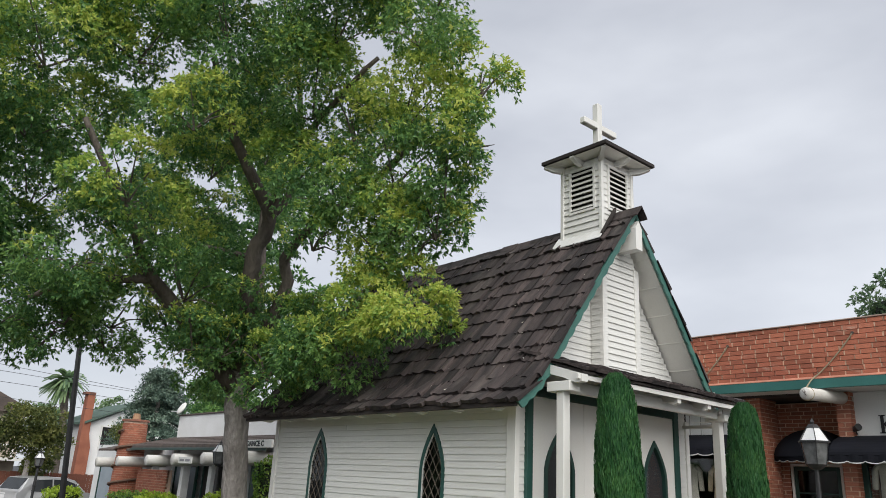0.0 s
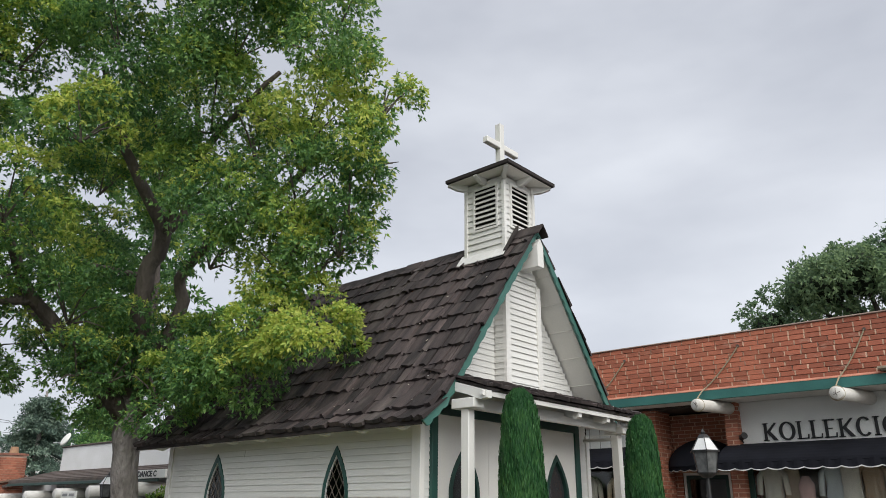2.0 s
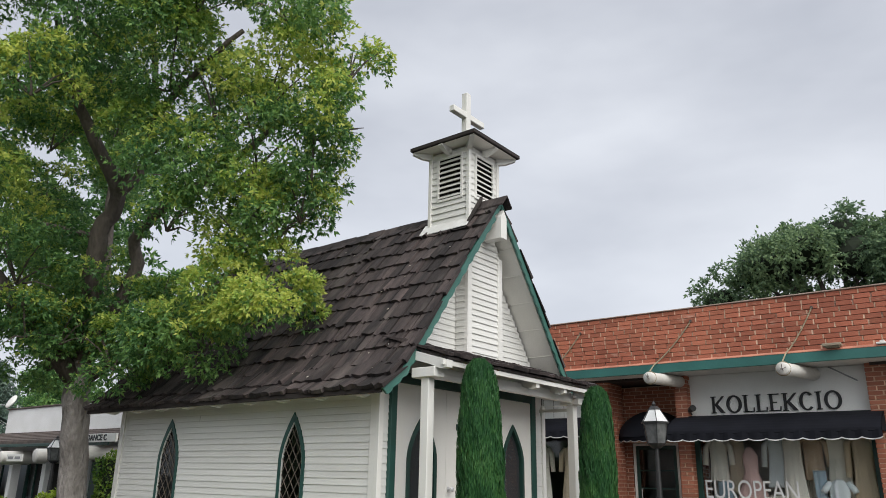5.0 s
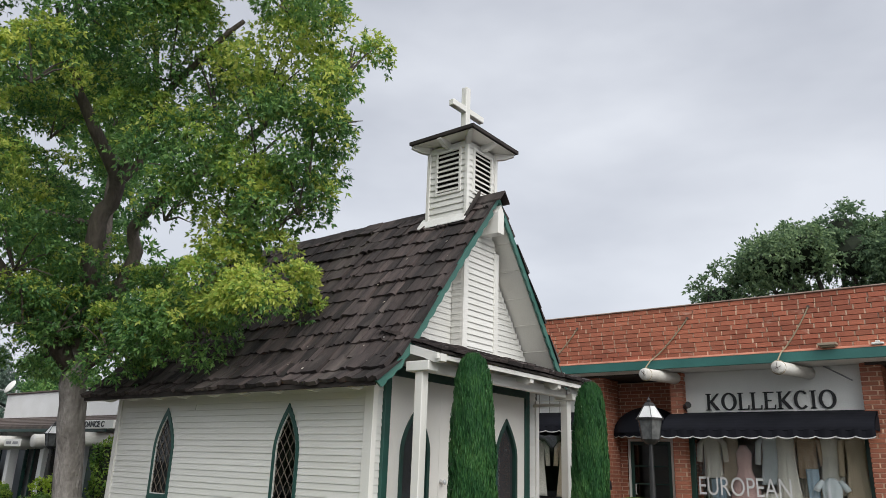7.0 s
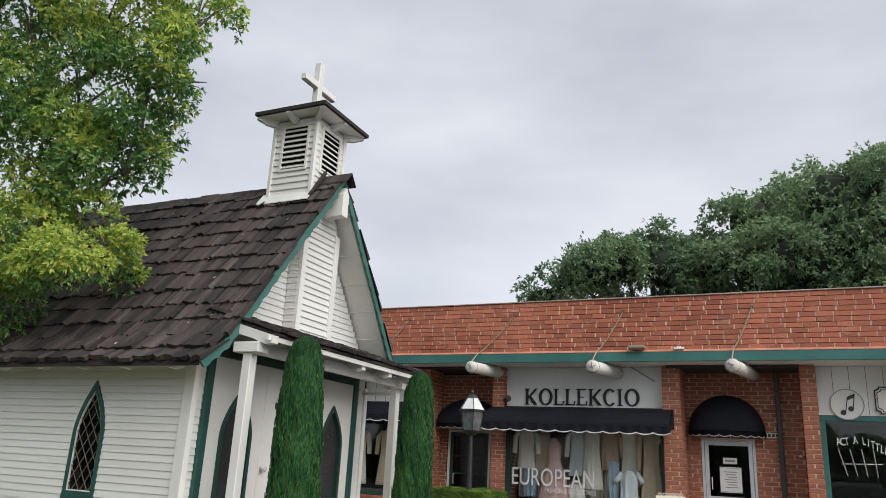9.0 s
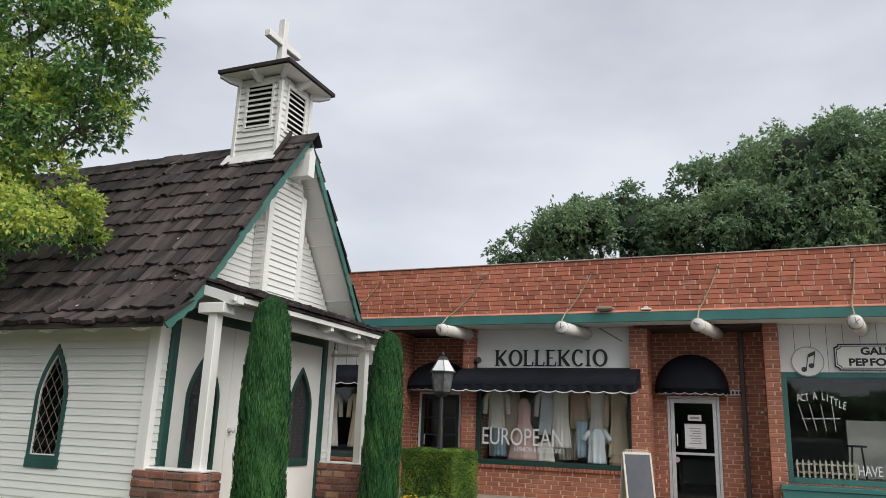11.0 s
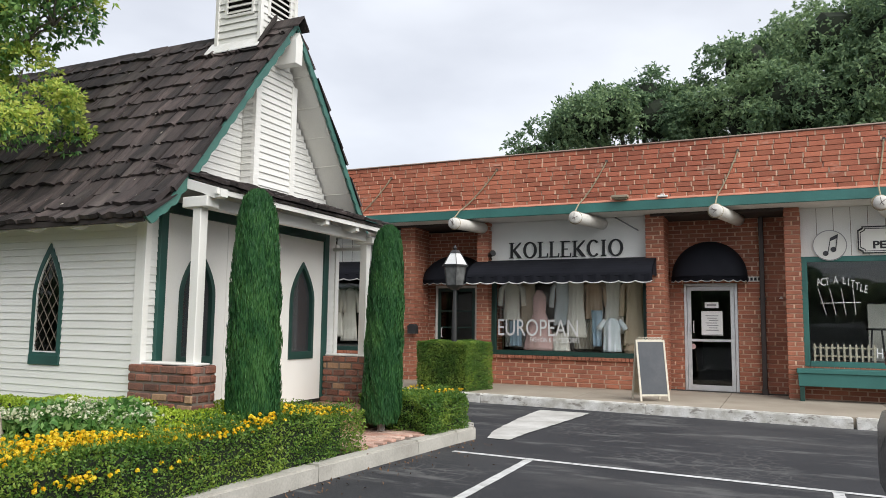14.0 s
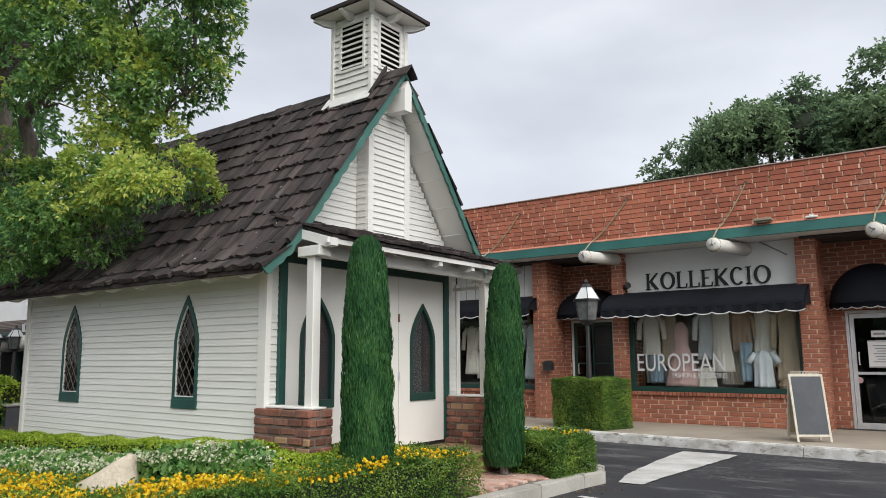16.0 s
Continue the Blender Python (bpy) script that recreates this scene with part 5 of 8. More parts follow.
tagged(part("mailbox", merge(prism([(-2.30, 1.22), (-2.10, 1.22), (-2.10, 1.38), (-2.14, 1.44), (-2.26, 1.44), (-2.30, 1.38)], "y", 9.80, 9.945), box(-2.31, -2.09, 9.79, 9.80, 1.36, 1.40)), BLACK_METAL, None), "small black metal mailbox on the brick pillar", "mailbox")
scale_from_eye(tagged(part("vent_cover", prism([(5.40, 2.02), (5.48, 2.02), (5.44, 2.08)], "y", WALL_Y + 0.27, WALL_Y + 0.30), WHITE, None), "tiny white cover on the brick wall", "fitting"))


# window lettering and signs
def lettering(body, x, z, y, size, material, parent, xs=1.0, align="CENTER", rot=0.0, name="lettering", bold=0.0):
    me = text_mesh(body, size, 0.003, align, 0.0, xs, bold)
    me.materials.clear()
    me.materials.append(material)
    ob = new(name, me)
    hang(ob, parent, Matrix.Translation((x, y, z)) @ Matrix.Rotation(rot, 4, "Y") @ Matrix.Rotation(math.pi / 2, 4, "X"))
    return ob


GLY = WALL_Y + 0.055
vinyl = tagged(lettering("EUROPEAN", 0.62, 1.375, GLY, 0.52, WHITE_VINYL, None, 0.70), "white vinyl word EUROPEAN on the shop glass", "lettering")
tagged(lettering("FASHION & ACCESSORIES", 1.0, 1.13, GLY, 0.145, WHITE_VINYL, None, 0.66), "small white vinyl words on the shop glass", "lettering")
for i, ch in enumerate("ACT A LITTLE"):
    if ch == " ":
        continue
    a = (i - 5.5) / 5.5
    tagged(lettering(ch, 6.47 + 0.38 * a, 2.30 - 0.07 * a + 0.05 * math.cos(a * 3), GLY, 0.20, WHITE_VINYL, None, 0.60, rot=0.16 * a), "white vinyl letter on the dark glass", "lettering", "curved window words")
for i in range(4):
    tagged(part("vinyl_line", tube([(6.07 + 0.19 * i, GLY, 2.20), (6.19 + 0.16 * i, GLY, 1.72 + 0.0 * i)], 0.008, 4), mat("grey_vinyl", (0.45, 0.45, 0.45), None, 0.6), None), "thin pale drawn line on the dark glass", "lettering")
tagged(part("vinyl_line", tube([(6.10, GLY, 1.93), (6.76, GLY, 1.95)], 0.008, 4), WHITE_VINYL, None), "thin pale drawn line on the dark glass", "lettering")
tagged(lettering("HAVE FUN ON", 7.5, 1.02, GLY, 0.26, WHITE_VINYL, None, 0.62), "white vinyl words low on the dark glass", "lettering")
disc = tagged(part("music_sign", tube([(6.285, 10.218, 3.0), (6.285, 10.185, 3.0)], 0.285, 32), WHITE, None), "round white sign with a dark music note", "sign")
part("rim", ring_frame([(6.285 + 0.285 * math.cos(a), 3.0 + 0.285 * math.sin(a)) for a in np.linspace(0, 2 * math.pi, 33)[:-1]], [(6.285 + 0.270 * math.cos(a), 3.0 + 0.270 * math.sin(a)) for a in np.linspace(0, 2 * math.pi, 33)[:-1]], "y", 10.186, 10.178), GREY_INK, disc)
NOTE = mat("dark_note_paint", (0.05, 0.05, 0.055), None, 0.6)
part("note_stem", prism([(6.245, 2.86), (6.26, 2.86), (6.31, 3.13), (6.295, 3.13)], "y", 10.176, 10.184), NOTE, disc)
part("note_stem", prism([(6.375, 2.93), (6.39, 2.93), (6.43, 3.20), (6.415, 3.20)], "y", 10.176, 10.184), NOTE, disc)
part("note_beam", prism([(6.288, 3.07), (6.41, 3.13), (6.425, 3.20), (6.30, 3.14)], "y", 10.175, 10.183), NOTE, disc)
part("note_head", tube([(6.215, 10.184, 2.85), (6.215, 10.176, 2.85)], 0.048, 14), NOTE, disc)
part("note_head", tube([(6.345, 10.184, 2.92), (6.345, 10.176, 2.92)], 0.048, 14), NOTE, disc)
ch = 0.07
def notched(x0, x1, z0, z1):
    return [(x0, z0 + ch), (x0 + ch, z0 + ch * 0.4), (x0 + ch, z0), (x1 - ch, z0), (x1 - ch, z0 + ch * 0.4), (x1, z0 + ch), (x1, z1 - ch), (x1 - ch, z1 - ch * 0.4), (x1 - ch, z1), (x0 + ch, z1), (x0 + ch, z1 - ch * 0.4), (x0, z1 - ch)]
gal = tagged(part("gallery_sign", prism(notched(6.74, 9.2, 2.83, 3.33), "y", 10.175, 10.215), WHITE, None), "white sign board with a notched black double border", "sign")
for k, (o_, i_) in enumerate(((0.0, 0.022), (0.04, 0.052))):
    part("border", ring_frame(notched(6.74 + o_, 9.2 - o_, 2.83 + o_, 3.33 - o_), notched(6.74 + i_, 9.2 - i_, 2.83 + i_, 3.33 - i_), "y", 10.1745, 10.168), BLACK_PAINT, gal)
lettering("GALLERY", 7.62, 3.185, 10.172, 0.185, BLACK_PAINT, gal, 1.15, bold=0.007)
lettering("PERFORMING", 7.62, 2.98, 10.172, 0.185, BLACK_PAINT, gal, 1.15, bold=0.007)

# bench under the gallery window
bench = thing("bench", (7.3, 9.95, GZ), "teal painted timber box bench below the window", "bench")
part("seat", box(5.66, 9.2, 9.70, 10.19, 0.66, 0.74, 0.008), TEAL, bench)
part("apron", box(5.68, 9.18, 9.73, 9.77, 0.43, 0.66, 0.006), TEAL, bench)
for x in (5.70, 7.4, 9.08):
    part("leg", box(x, x + 0.08, 9.76, 10.15, GZ, 0.66, 0.005), GREEN_DARK, bench)

# things inside the gallery window
fence = thing("picket_fence", (6.5, 10.5, 0.86), "low cream picket fence inside the display window", "fence")
CREAM = mat("cream_fence_paint", (0.66, 0.60, 0.48), (0.56, 0.50, 0.39), 0.7)
for i in range(11):
    x = 5.97 + 0.098 * i
    part("picket", prism([(x, 0.86), (x + 0.034, 0.86), (x + 0.034, 1.16), (x + 0.017, 1.19), (x, 1.16)], "y", 10.50, 10.52), CREAM, fence)
for z in (0.94, 1.09):
    part("rail", box(5.95, 7.02, 10.521, 10.54, z, z + 0.03), CREAM, fence)
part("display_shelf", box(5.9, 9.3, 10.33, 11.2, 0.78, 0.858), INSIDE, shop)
tagged(part("canvas_board", box(6.95, 8.6, 11.3, 11.34, 0.86, 1.95, 0.004), mat("pale_board", (0.62, 0.60, 0.55), None, 0.8), None), "large pale blank board behind the stools", "board")
for x in (7.05, 7.75):
    st_ = thing("stool", (x, 10.85, 0.86), "dark wooden stool in the display window", "stool", "stools in the gallery window")
    part("seat", tube([(x, 10.85, 1.44), (x, 10.85, 1.48)], 0.17, 18), BLACK_PAINT, st_)
    for a in range(4):
        c, s = math.cos(a * 1.571 + 0.7), math.sin(a * 1.571 + 0.7)
        part("leg", tube([(x + 0.11 * c, 10.85 + 0.11 * s, 1.44), (x + 0.17 * c, 10.85 + 0.17 * s, 0.86)], 0.016, 6), BLACK_PAINT, st_)

# clothes in the fashion window
part("display_shelf", box(-0.33, 2.88, 10.33, 11.3, 0.78, 0.888), mat("pale_shelf", (0.45, 0.43, 0.40), None, 0.7), shop)
part("hanging_rail", tube([(-0.4, 10.72, 2.5), (2.95, 10.72, 2.5)], 0.015, 8), METAL, shop)


def garment(name, cx, y, z0, z1, prof, mtl, label, folds=9, thick=0.06, sleeves=None):
    """A hanging garment: prof gives (height share, half width) from hem to shoulder."""
    g = thing(name, (cx, y, z0), label, "clothing", "clothes in the shop window")
    q = bmesh.new()
    n, m_ = 16, 28
    rings = []
    for i in range(n + 1):
        s = i / n
        hw = float(np.interp(s, [p[0] for p in prof], [p[1] for p in prof]))
        amp = 0.022 * (1 - s) + 0.006
        ring = []
        for k in range(m_):
            a = 2 * math.pi * k / m_
            f = 1 + amp * math.sin(folds * a + 2 * s + cx * 7) / max(hw, 0.06)
            ring.append(q.verts.new((cx + hw * math.cos(a) * (1 + 0.4 * (f - 1)), y + thick * math.sin(a) * f + 0.02 * math.sin(folds * math.cos(a) * 1.6 + cx * 9) * (1.1 - s), z0 + (z1 - z0) * s)))
        rings.append(ring)
    for a, b in zip(rings, rings[1:]):
        for k in range(m_):
            q.faces.new((a[k], a[(k + 1) % m_], b[(k + 1) % m_], b[k]))
    q.faces.new(rings[0][::-1])
    q.faces.new(rings[-1])
    part("body", q, mtl, g, smooth=True)
    if sleeves:
        for s in (-1, 1):
            w = prof[-2][1]
            part("sleeve", tube([(cx + s * w * 0.8, y, z1 - 0.05), (cx + s * (w + 0.07), y - 0.01, z1 - 0.18), (cx + s * (w + 0.10), y - 0.01, z1 - sleeves)], [0.05, 0.06, 0.055], 10), mtl, g, smooth=True)
    return g


def cloth(name, c):
    return mat(name, c, tuple(v * 0.86 for v in c), 0.85, 3, 120, 0.15, speck=0.08)


C_PINK, C_WHITE, C_BEIGE, C_BLUE, C_TAN, C_LIGHT = cloth("pink_cloth", (0.80, 0.52, 0.50)), cloth("white_cloth", (0.90, 0.84, 0.77)), cloth("beige_cloth", (0.72, 0.58, 0.44)), cloth("denim_cloth", (0.34, 0.46, 0.58)), cloth("tan_cloth", (0.58, 0.42, 0.30)), cloth("pale_blue_cloth", (0.74, 0.79, 0.84))
TOP = [(0, 0.19), (0.5, 0.17), (0.86, 0.18), (1, 0.06)]
DRESS = [(0, 0.36), (0.35, 0.26), (0.62, 0.13), (0.88, 0.15), (1, 0.05)]
LONG = [(0, 0.24), (0.6, 0.16), (0.93, 0.17), (1, 0.05)]
garment("blouse", -0.02, 10.46, 1.55, 2.42, TOP, C_WHITE, "sheer white blouse hanging in the window", 8, 0.05, 0.55)
garment("jeans", 0.05, 10.50, 0.98, 1.55, [(0, 0.13), (1, 0.15)], C_BLUE, "light blue jeans under the blouse", 5, 0.05)
garment("dress", 0.62, 10.44, 0.91, 2.22, DRESS, C_PINK, "long pink dress on a stand", 13, 0.11)
garment("blouse", 1.12, 10.58, 1.45, 2.44, LONG, C_LIGHT, "pale grey-blue long blouse hanging", 9, 0.06, 0.6)
garment("gown", 1.42, 10.50, 1.20, 2.48, LONG, C_WHITE, "sheer white long gown hanging", 11, 0.06)
garment("jeans", 1.88, 10.46, 1.02, 1.78, [(0, 0.09), (1, 0.12)], C_BLUE, "faded blue jeans hanging", 5, 0.05)
garment("jacket", 1.78, 10.60, 1.6, 2.45, TOP, C_TAN, "tan jacket hanging in the window", 7, 0.06, 0.6)
garment("gown", 2.22, 10.56, 1.30, 2.50, LONG, C_WHITE, "cream long gown hanging", 11, 0.06)
garment("t_shirt", 2.22, 10.36, 0.92, 1.62, TOP, C_LIGHT, "white and pale blue t-shirt on a stand", 5, 0.07, 0.24)
garment("cardigan", 2.66, 10.50, 1.05, 2.46, LONG, C_BEIGE, "long beige cardigan hanging", 9, 0.07, 0.8)
garment("skirt", 1.10, 10.42, 0.91, 1.30, [(0, 0.2), (1, 0.16)], C_WHITE, "folded white tops on a box", 6, 0.08)
for x0, x1, c, lb in ((2.28, 2.88, (0.86, 0.68, 0.52), "peach curtain hanging in the display window"), (1.30, 1.72, (0.84, 0.76, 0.66), "cream curtain hanging in the display window"), (-0.30, 0.16, (0.80, 0.80, 0.80), "sheer white curtain hanging in the display window")):
    q = bmesh.new()
    cols_ = [[q.verts.new((x0 + (x1 - x0) * k / 36, 10.80 + 0.035 * math.sin(k * 1.1) + 0.012 * math.sin(k * 2.7), z)) for z in (0.95, 2.55)] for k in range(37)]
    back_ = [[q.verts.new(v.co + Vector((0, 0.006, 0))) for v in c_] for c_ in cols_]
    for g_ in (cols_, back_):
        for u_, v_ in zip(g_, g_[1:]):
            q.faces.new((u_[0], v_[0], v_[1], u_[1]))
    tagged(part("curtain", q, cloth("curtain_cloth", c), None, smooth=True), lb, "curtain")
garment("shawl", 0.30, 10.62, 1.3, 2.42, LONG, C_BEIGE, "sheer beige shawl hanging", 9, 0.05)
tagged(part("handbag", tube([(2.62, 10.5, 0.90), (2.62, 10.5, 0.96), (2.62, 10.5, 1.08)], [0.17, 0.19, 0.11], 14), C_TAN, None), "small tan handbag on the window shelf", "bag")
for cx, zz, mm in ((-4.75, 1.1, C_WHITE), (-4.35, 1.0, C_WHITE), (-3.6, 1.0, C_BEIGE), (-3.0, 1.0, C_LIGHT)):
    garment("blouse", cx, 10.62, zz, 2.3, LONG, mm, "pale blouse hanging in the next window", 8, 0.06, 0.6)
part("display_shelf", box(-5.1, -2.7, 10.33, 11.3, 0.78, 0.9), INSIDE, shop)


# chalkboard
def sandwich_board():
    ang = math.atan2(0.287, 0.456)
    M = Matrix.Translation((3.30, 8.36, GZ)) @ Matrix.Rotation(ang, 4, "Z")
    WOODP = mat("whitewashed_wood", (0.66, 0.62, 0.52), (0.55, 0.50, 0.40), 0.7, 8, 60, 0.2)
    SLATE = mat("chalkboard_slate", (0.075, 0.082, 0.092), (0.095, 0.10, 0.11), 0.75, 3, 40, 0.05)
    PLY = mat("pale_plywood", (0.50, 0.42, 0.30), (0.44, 0.36, 0.25), 0.7, 6, 60, 0.15)
    sb = thing("sandwich_board", (3.30, 8.36, GZ), "grey chalkboard easel in a whitewashed wooden frame", "signboard")
    lean = math.atan2(0.20, 1.05)
    for s in (-1, 1):
        T = M @ Matrix.Translation((0, 0, 1.06)) @ Matrix.Rotation(s * lean, 4, "X")
        k = -1 if s < 0 else 1
        for x in (-0.27, 0.235):
            part("leg", box(x, x + 0.035, -0.012, 0.012, -1.075, 0, 0.003), WOODP, sb, m=T)
        part("rail", box(-0.235, 0.235, -0.012, 0.012, -0.04, 0, 0.003), WOODP, sb, m=T)
        part("rail", box(-0.235, 0.235, -0.012, 0.012, -0.99, -0.955, 0.003), WOODP, sb, m=T)
        part("panel", box(-0.235, 0.235, -0.006, 0.006, -0.955, -0.04), SLATE if s < 0 else PLY, sb, m=T)
    for i in range(9):
        part("scroll", tube([(-0.2 + 0.05 * i + 0.022 * math.cos(a), -0.0, 1.085 + 0.022 * math.sin(a)) for a in np.linspace(0, 2 * math.pi, 11)], 0.006, 5), WOODP, sb, m=M)


sandwich_board()


# street lamps
FROST = mat("frosted_lamp_glass", (0.72, 0.73, 0.72), (0.66, 0.67, 0.66), 0.3, 6, 60, 0)


PANE_GREY = mat("smoky_lamp_glass", (0.14, 0.145, 0.145), (0.08, 0.085, 0.085), 0.15, 9, 60, 0)


def street_lamp(x, y, z, h, s=1.0):
    lp = thing("street_lamp", (x, y, z), "black post lantern with frosted white panes", "street lamp", "post lanterns")
    part("post", tube([(x, y, z), (x, y, z + 0.12), (x, y, z + 0.16), (x, y, z + 0.9), (x, y, z + 0.95), (x, y, h - 0.58 * s)], [0.10, 0.10, 0.05, 0.045, 0.055, 0.036], 12), BLACK_METAL, lp)
    zb = h - 0.58 * s
    part("collar", tube([(x, y, zb), (x, y, zb + 0.04 * s), (x, y, zb + 0.06 * s)], [0.05 * s, 0.10 * s, 0.115 * s], 12), BLACK_METAL, lp)

    def hexa(r0, z0, r1, z1, name, mt, label=""):
        q = bmesh.new()
        a = [q.verts.new((x + r0 * math.cos(k * math.pi / 3), y + r0 * math.sin(k * math.pi / 3), z0)) for k in range(6)]
        b = [q.verts.new((x + r1 * math.cos(k * math.pi / 3), y + r1 * math.sin(k * math.pi / 3), z1)) for k in range(6)]
        q.faces.new(a[::-1])
        q.faces.new(b)
        for k in range(6):
            q.faces.new((a[k], a[(k + 1) % 6], b[(k + 1) % 6], b[k]))
        return part(name, q, mt, lp, label)
    hexa(0.115 * s, zb + 0.06 * s, 0.155 * s, zb + 0.30 * s, "lantern_glass", PANE_GREY, "grey lantern glass")
    hexa(0.185 * s, zb + 0.30 * s, 0.185 * s, zb + 0.32 * s, "lantern_rim", BLACK_METAL)
    hexa(0.17 * s, zb + 0.32 * s, 0.075 * s, zb + 0.47 * s, "lantern_roof", FROST, "white glass lantern roof")
    hexa(0.085 * s, zb + 0.47 * s, 0.05 * s, zb + 0.51 * s, "lantern_cap", BLACK_METAL)
    part("finial", tube([(x, y, zb + 0.51 * s), (x, y, zb + 0.54 * s), (x, y, zb + 0.58 * s)], [0.02 * s, 0.028 * s, 0.004], 8), BLACK_METAL, lp)
    for k in range(6):
        c, s_ = math.cos(k * math.pi / 3), math.sin(k * math.pi / 3)
        part("glazing_bar", tube([(x + 0.117 * s * c, y + 0.117 * s * s_, zb + 0.06 * s), (x + 0.157 * s * c, y + 0.157 * s * s_, zb + 0.30 * s)], 0.008, 5), BLACK_METAL, lp)
        part("roof_bar", tube([(x + 0.172 * s * c, y + 0.172 * s * s_, zb + 0.32 * s), (x + 0.077 * s * c, y + 0.077 * s * s_, zb + 0.47 * s)], 0.008, 5), BLACK_METAL, lp)
    return lp


street_lamp(-0.47, 8.3, GZ, 3.03, 1.55)

# ---------------------------------------------------------------- planting makers
NR = np.random.RandomState(11)


def leaf_quads(c, size, up=0.3, aspect=0.48, out=None):
    """Rhombic leaves at the points c: a quad each, lifted a little towards out and up."""
    n = len(c)
    d = NR.normal(size=(n, 3)) + (0 if out is None else out * 0.7)
    d /= np.linalg.norm(d, axis=1)[:, None]
    nrm = NR.normal(size=(n, 3)) * 0.8 + np.array([0, 0, up])
    if out is not None:
        nrm += out
    s = np.cross(nrm, d)
    s /= np.linalg.norm(s, axis=1)[:, None] + 1e-9
    ln = size * NR.uniform(0.65, 1.3, n)[:, None]
    fold = nrm / (np.linalg.norm(nrm, axis=1)[:, None] + 1e-9) * ln * 0.10
    v = np.stack([c - d * ln * 0.5, c + s * ln * aspect * 0.5 + fold, c + d * ln * 0.5, c - s * ln * aspect * 0.5 + fold], 1).reshape(-1, 3)
    return v


def quads_object(name, v, material, parent, kind="stuff", label=""):
    n = len(v) // 4
    me = bpy.data.meshes.new(name)
    me.vertices.add(len(v))
    me.vertices.foreach_set("co", v.astype(np.float32).ravel())
    me.loops.add(4 * n)
    me.loops.foreach_set("vertex_index", np.arange(4 * n, dtype=np.int32))
    me.polygons.add(n)
    me.polygons.foreach_set("loop_start", np.arange(0, 4 * n, 4, dtype=np.int32))
    me.polygons.foreach_set("loop_total", np.full(n, 4, dtype=np.int32))
    me.update(calc_edges=True)
    me.materials.append(material)
    ob = part(name, me, material, parent, label)
    if kind:
        ob["kind"] = kind
    return ob


def lobe_points(c, r, leaf, cover=0.41, per=18, flat=0.9, tuft=0.32):
    """Leaf places for one limb of a crown: rounded tufts on the lobe's skin, each a shell of leaves."""
    k = max(6, int(per * r * r + 5))
    d = NR.normal(size=(k, 3)) + np.array([0, 0, 0.2])
    d /= np.linalg.norm(d, axis=1)[:, None]
    cc = np.array(c) + d * r * NR.uniform(0.35, 0.90, k)[:, None] * np.array([1, 1, flat])
    s = tuft * NR.uniform(0.65, 1.2, k) * min(1.0, 0.5 + 0.5 * r)
    P, O = [], []
    for i in range(k):
        n = int(cover * 4 * math.pi * s[i] ** 2 / (leaf * leaf * 0.22))
        e = NR.normal(size=(n, 3)) + d[i] * 0.5 + np.array([0, 0, 0.25])
        e /= np.linalg.norm(e, axis=1)[:, None]
        rad = s[i] * (1 + 0.22 * np.sin(e[:, :1] * 9 + i) * np.cos(e[:, 1:2] * 8 - i) + 0.20 * NR.normal(size=(n, 1)))
        P.append(cc[i] + e * rad * np.array([1, 1, 0.82]))
        O.append(e)
    return np.concatenate(P), np.concatenate(O)


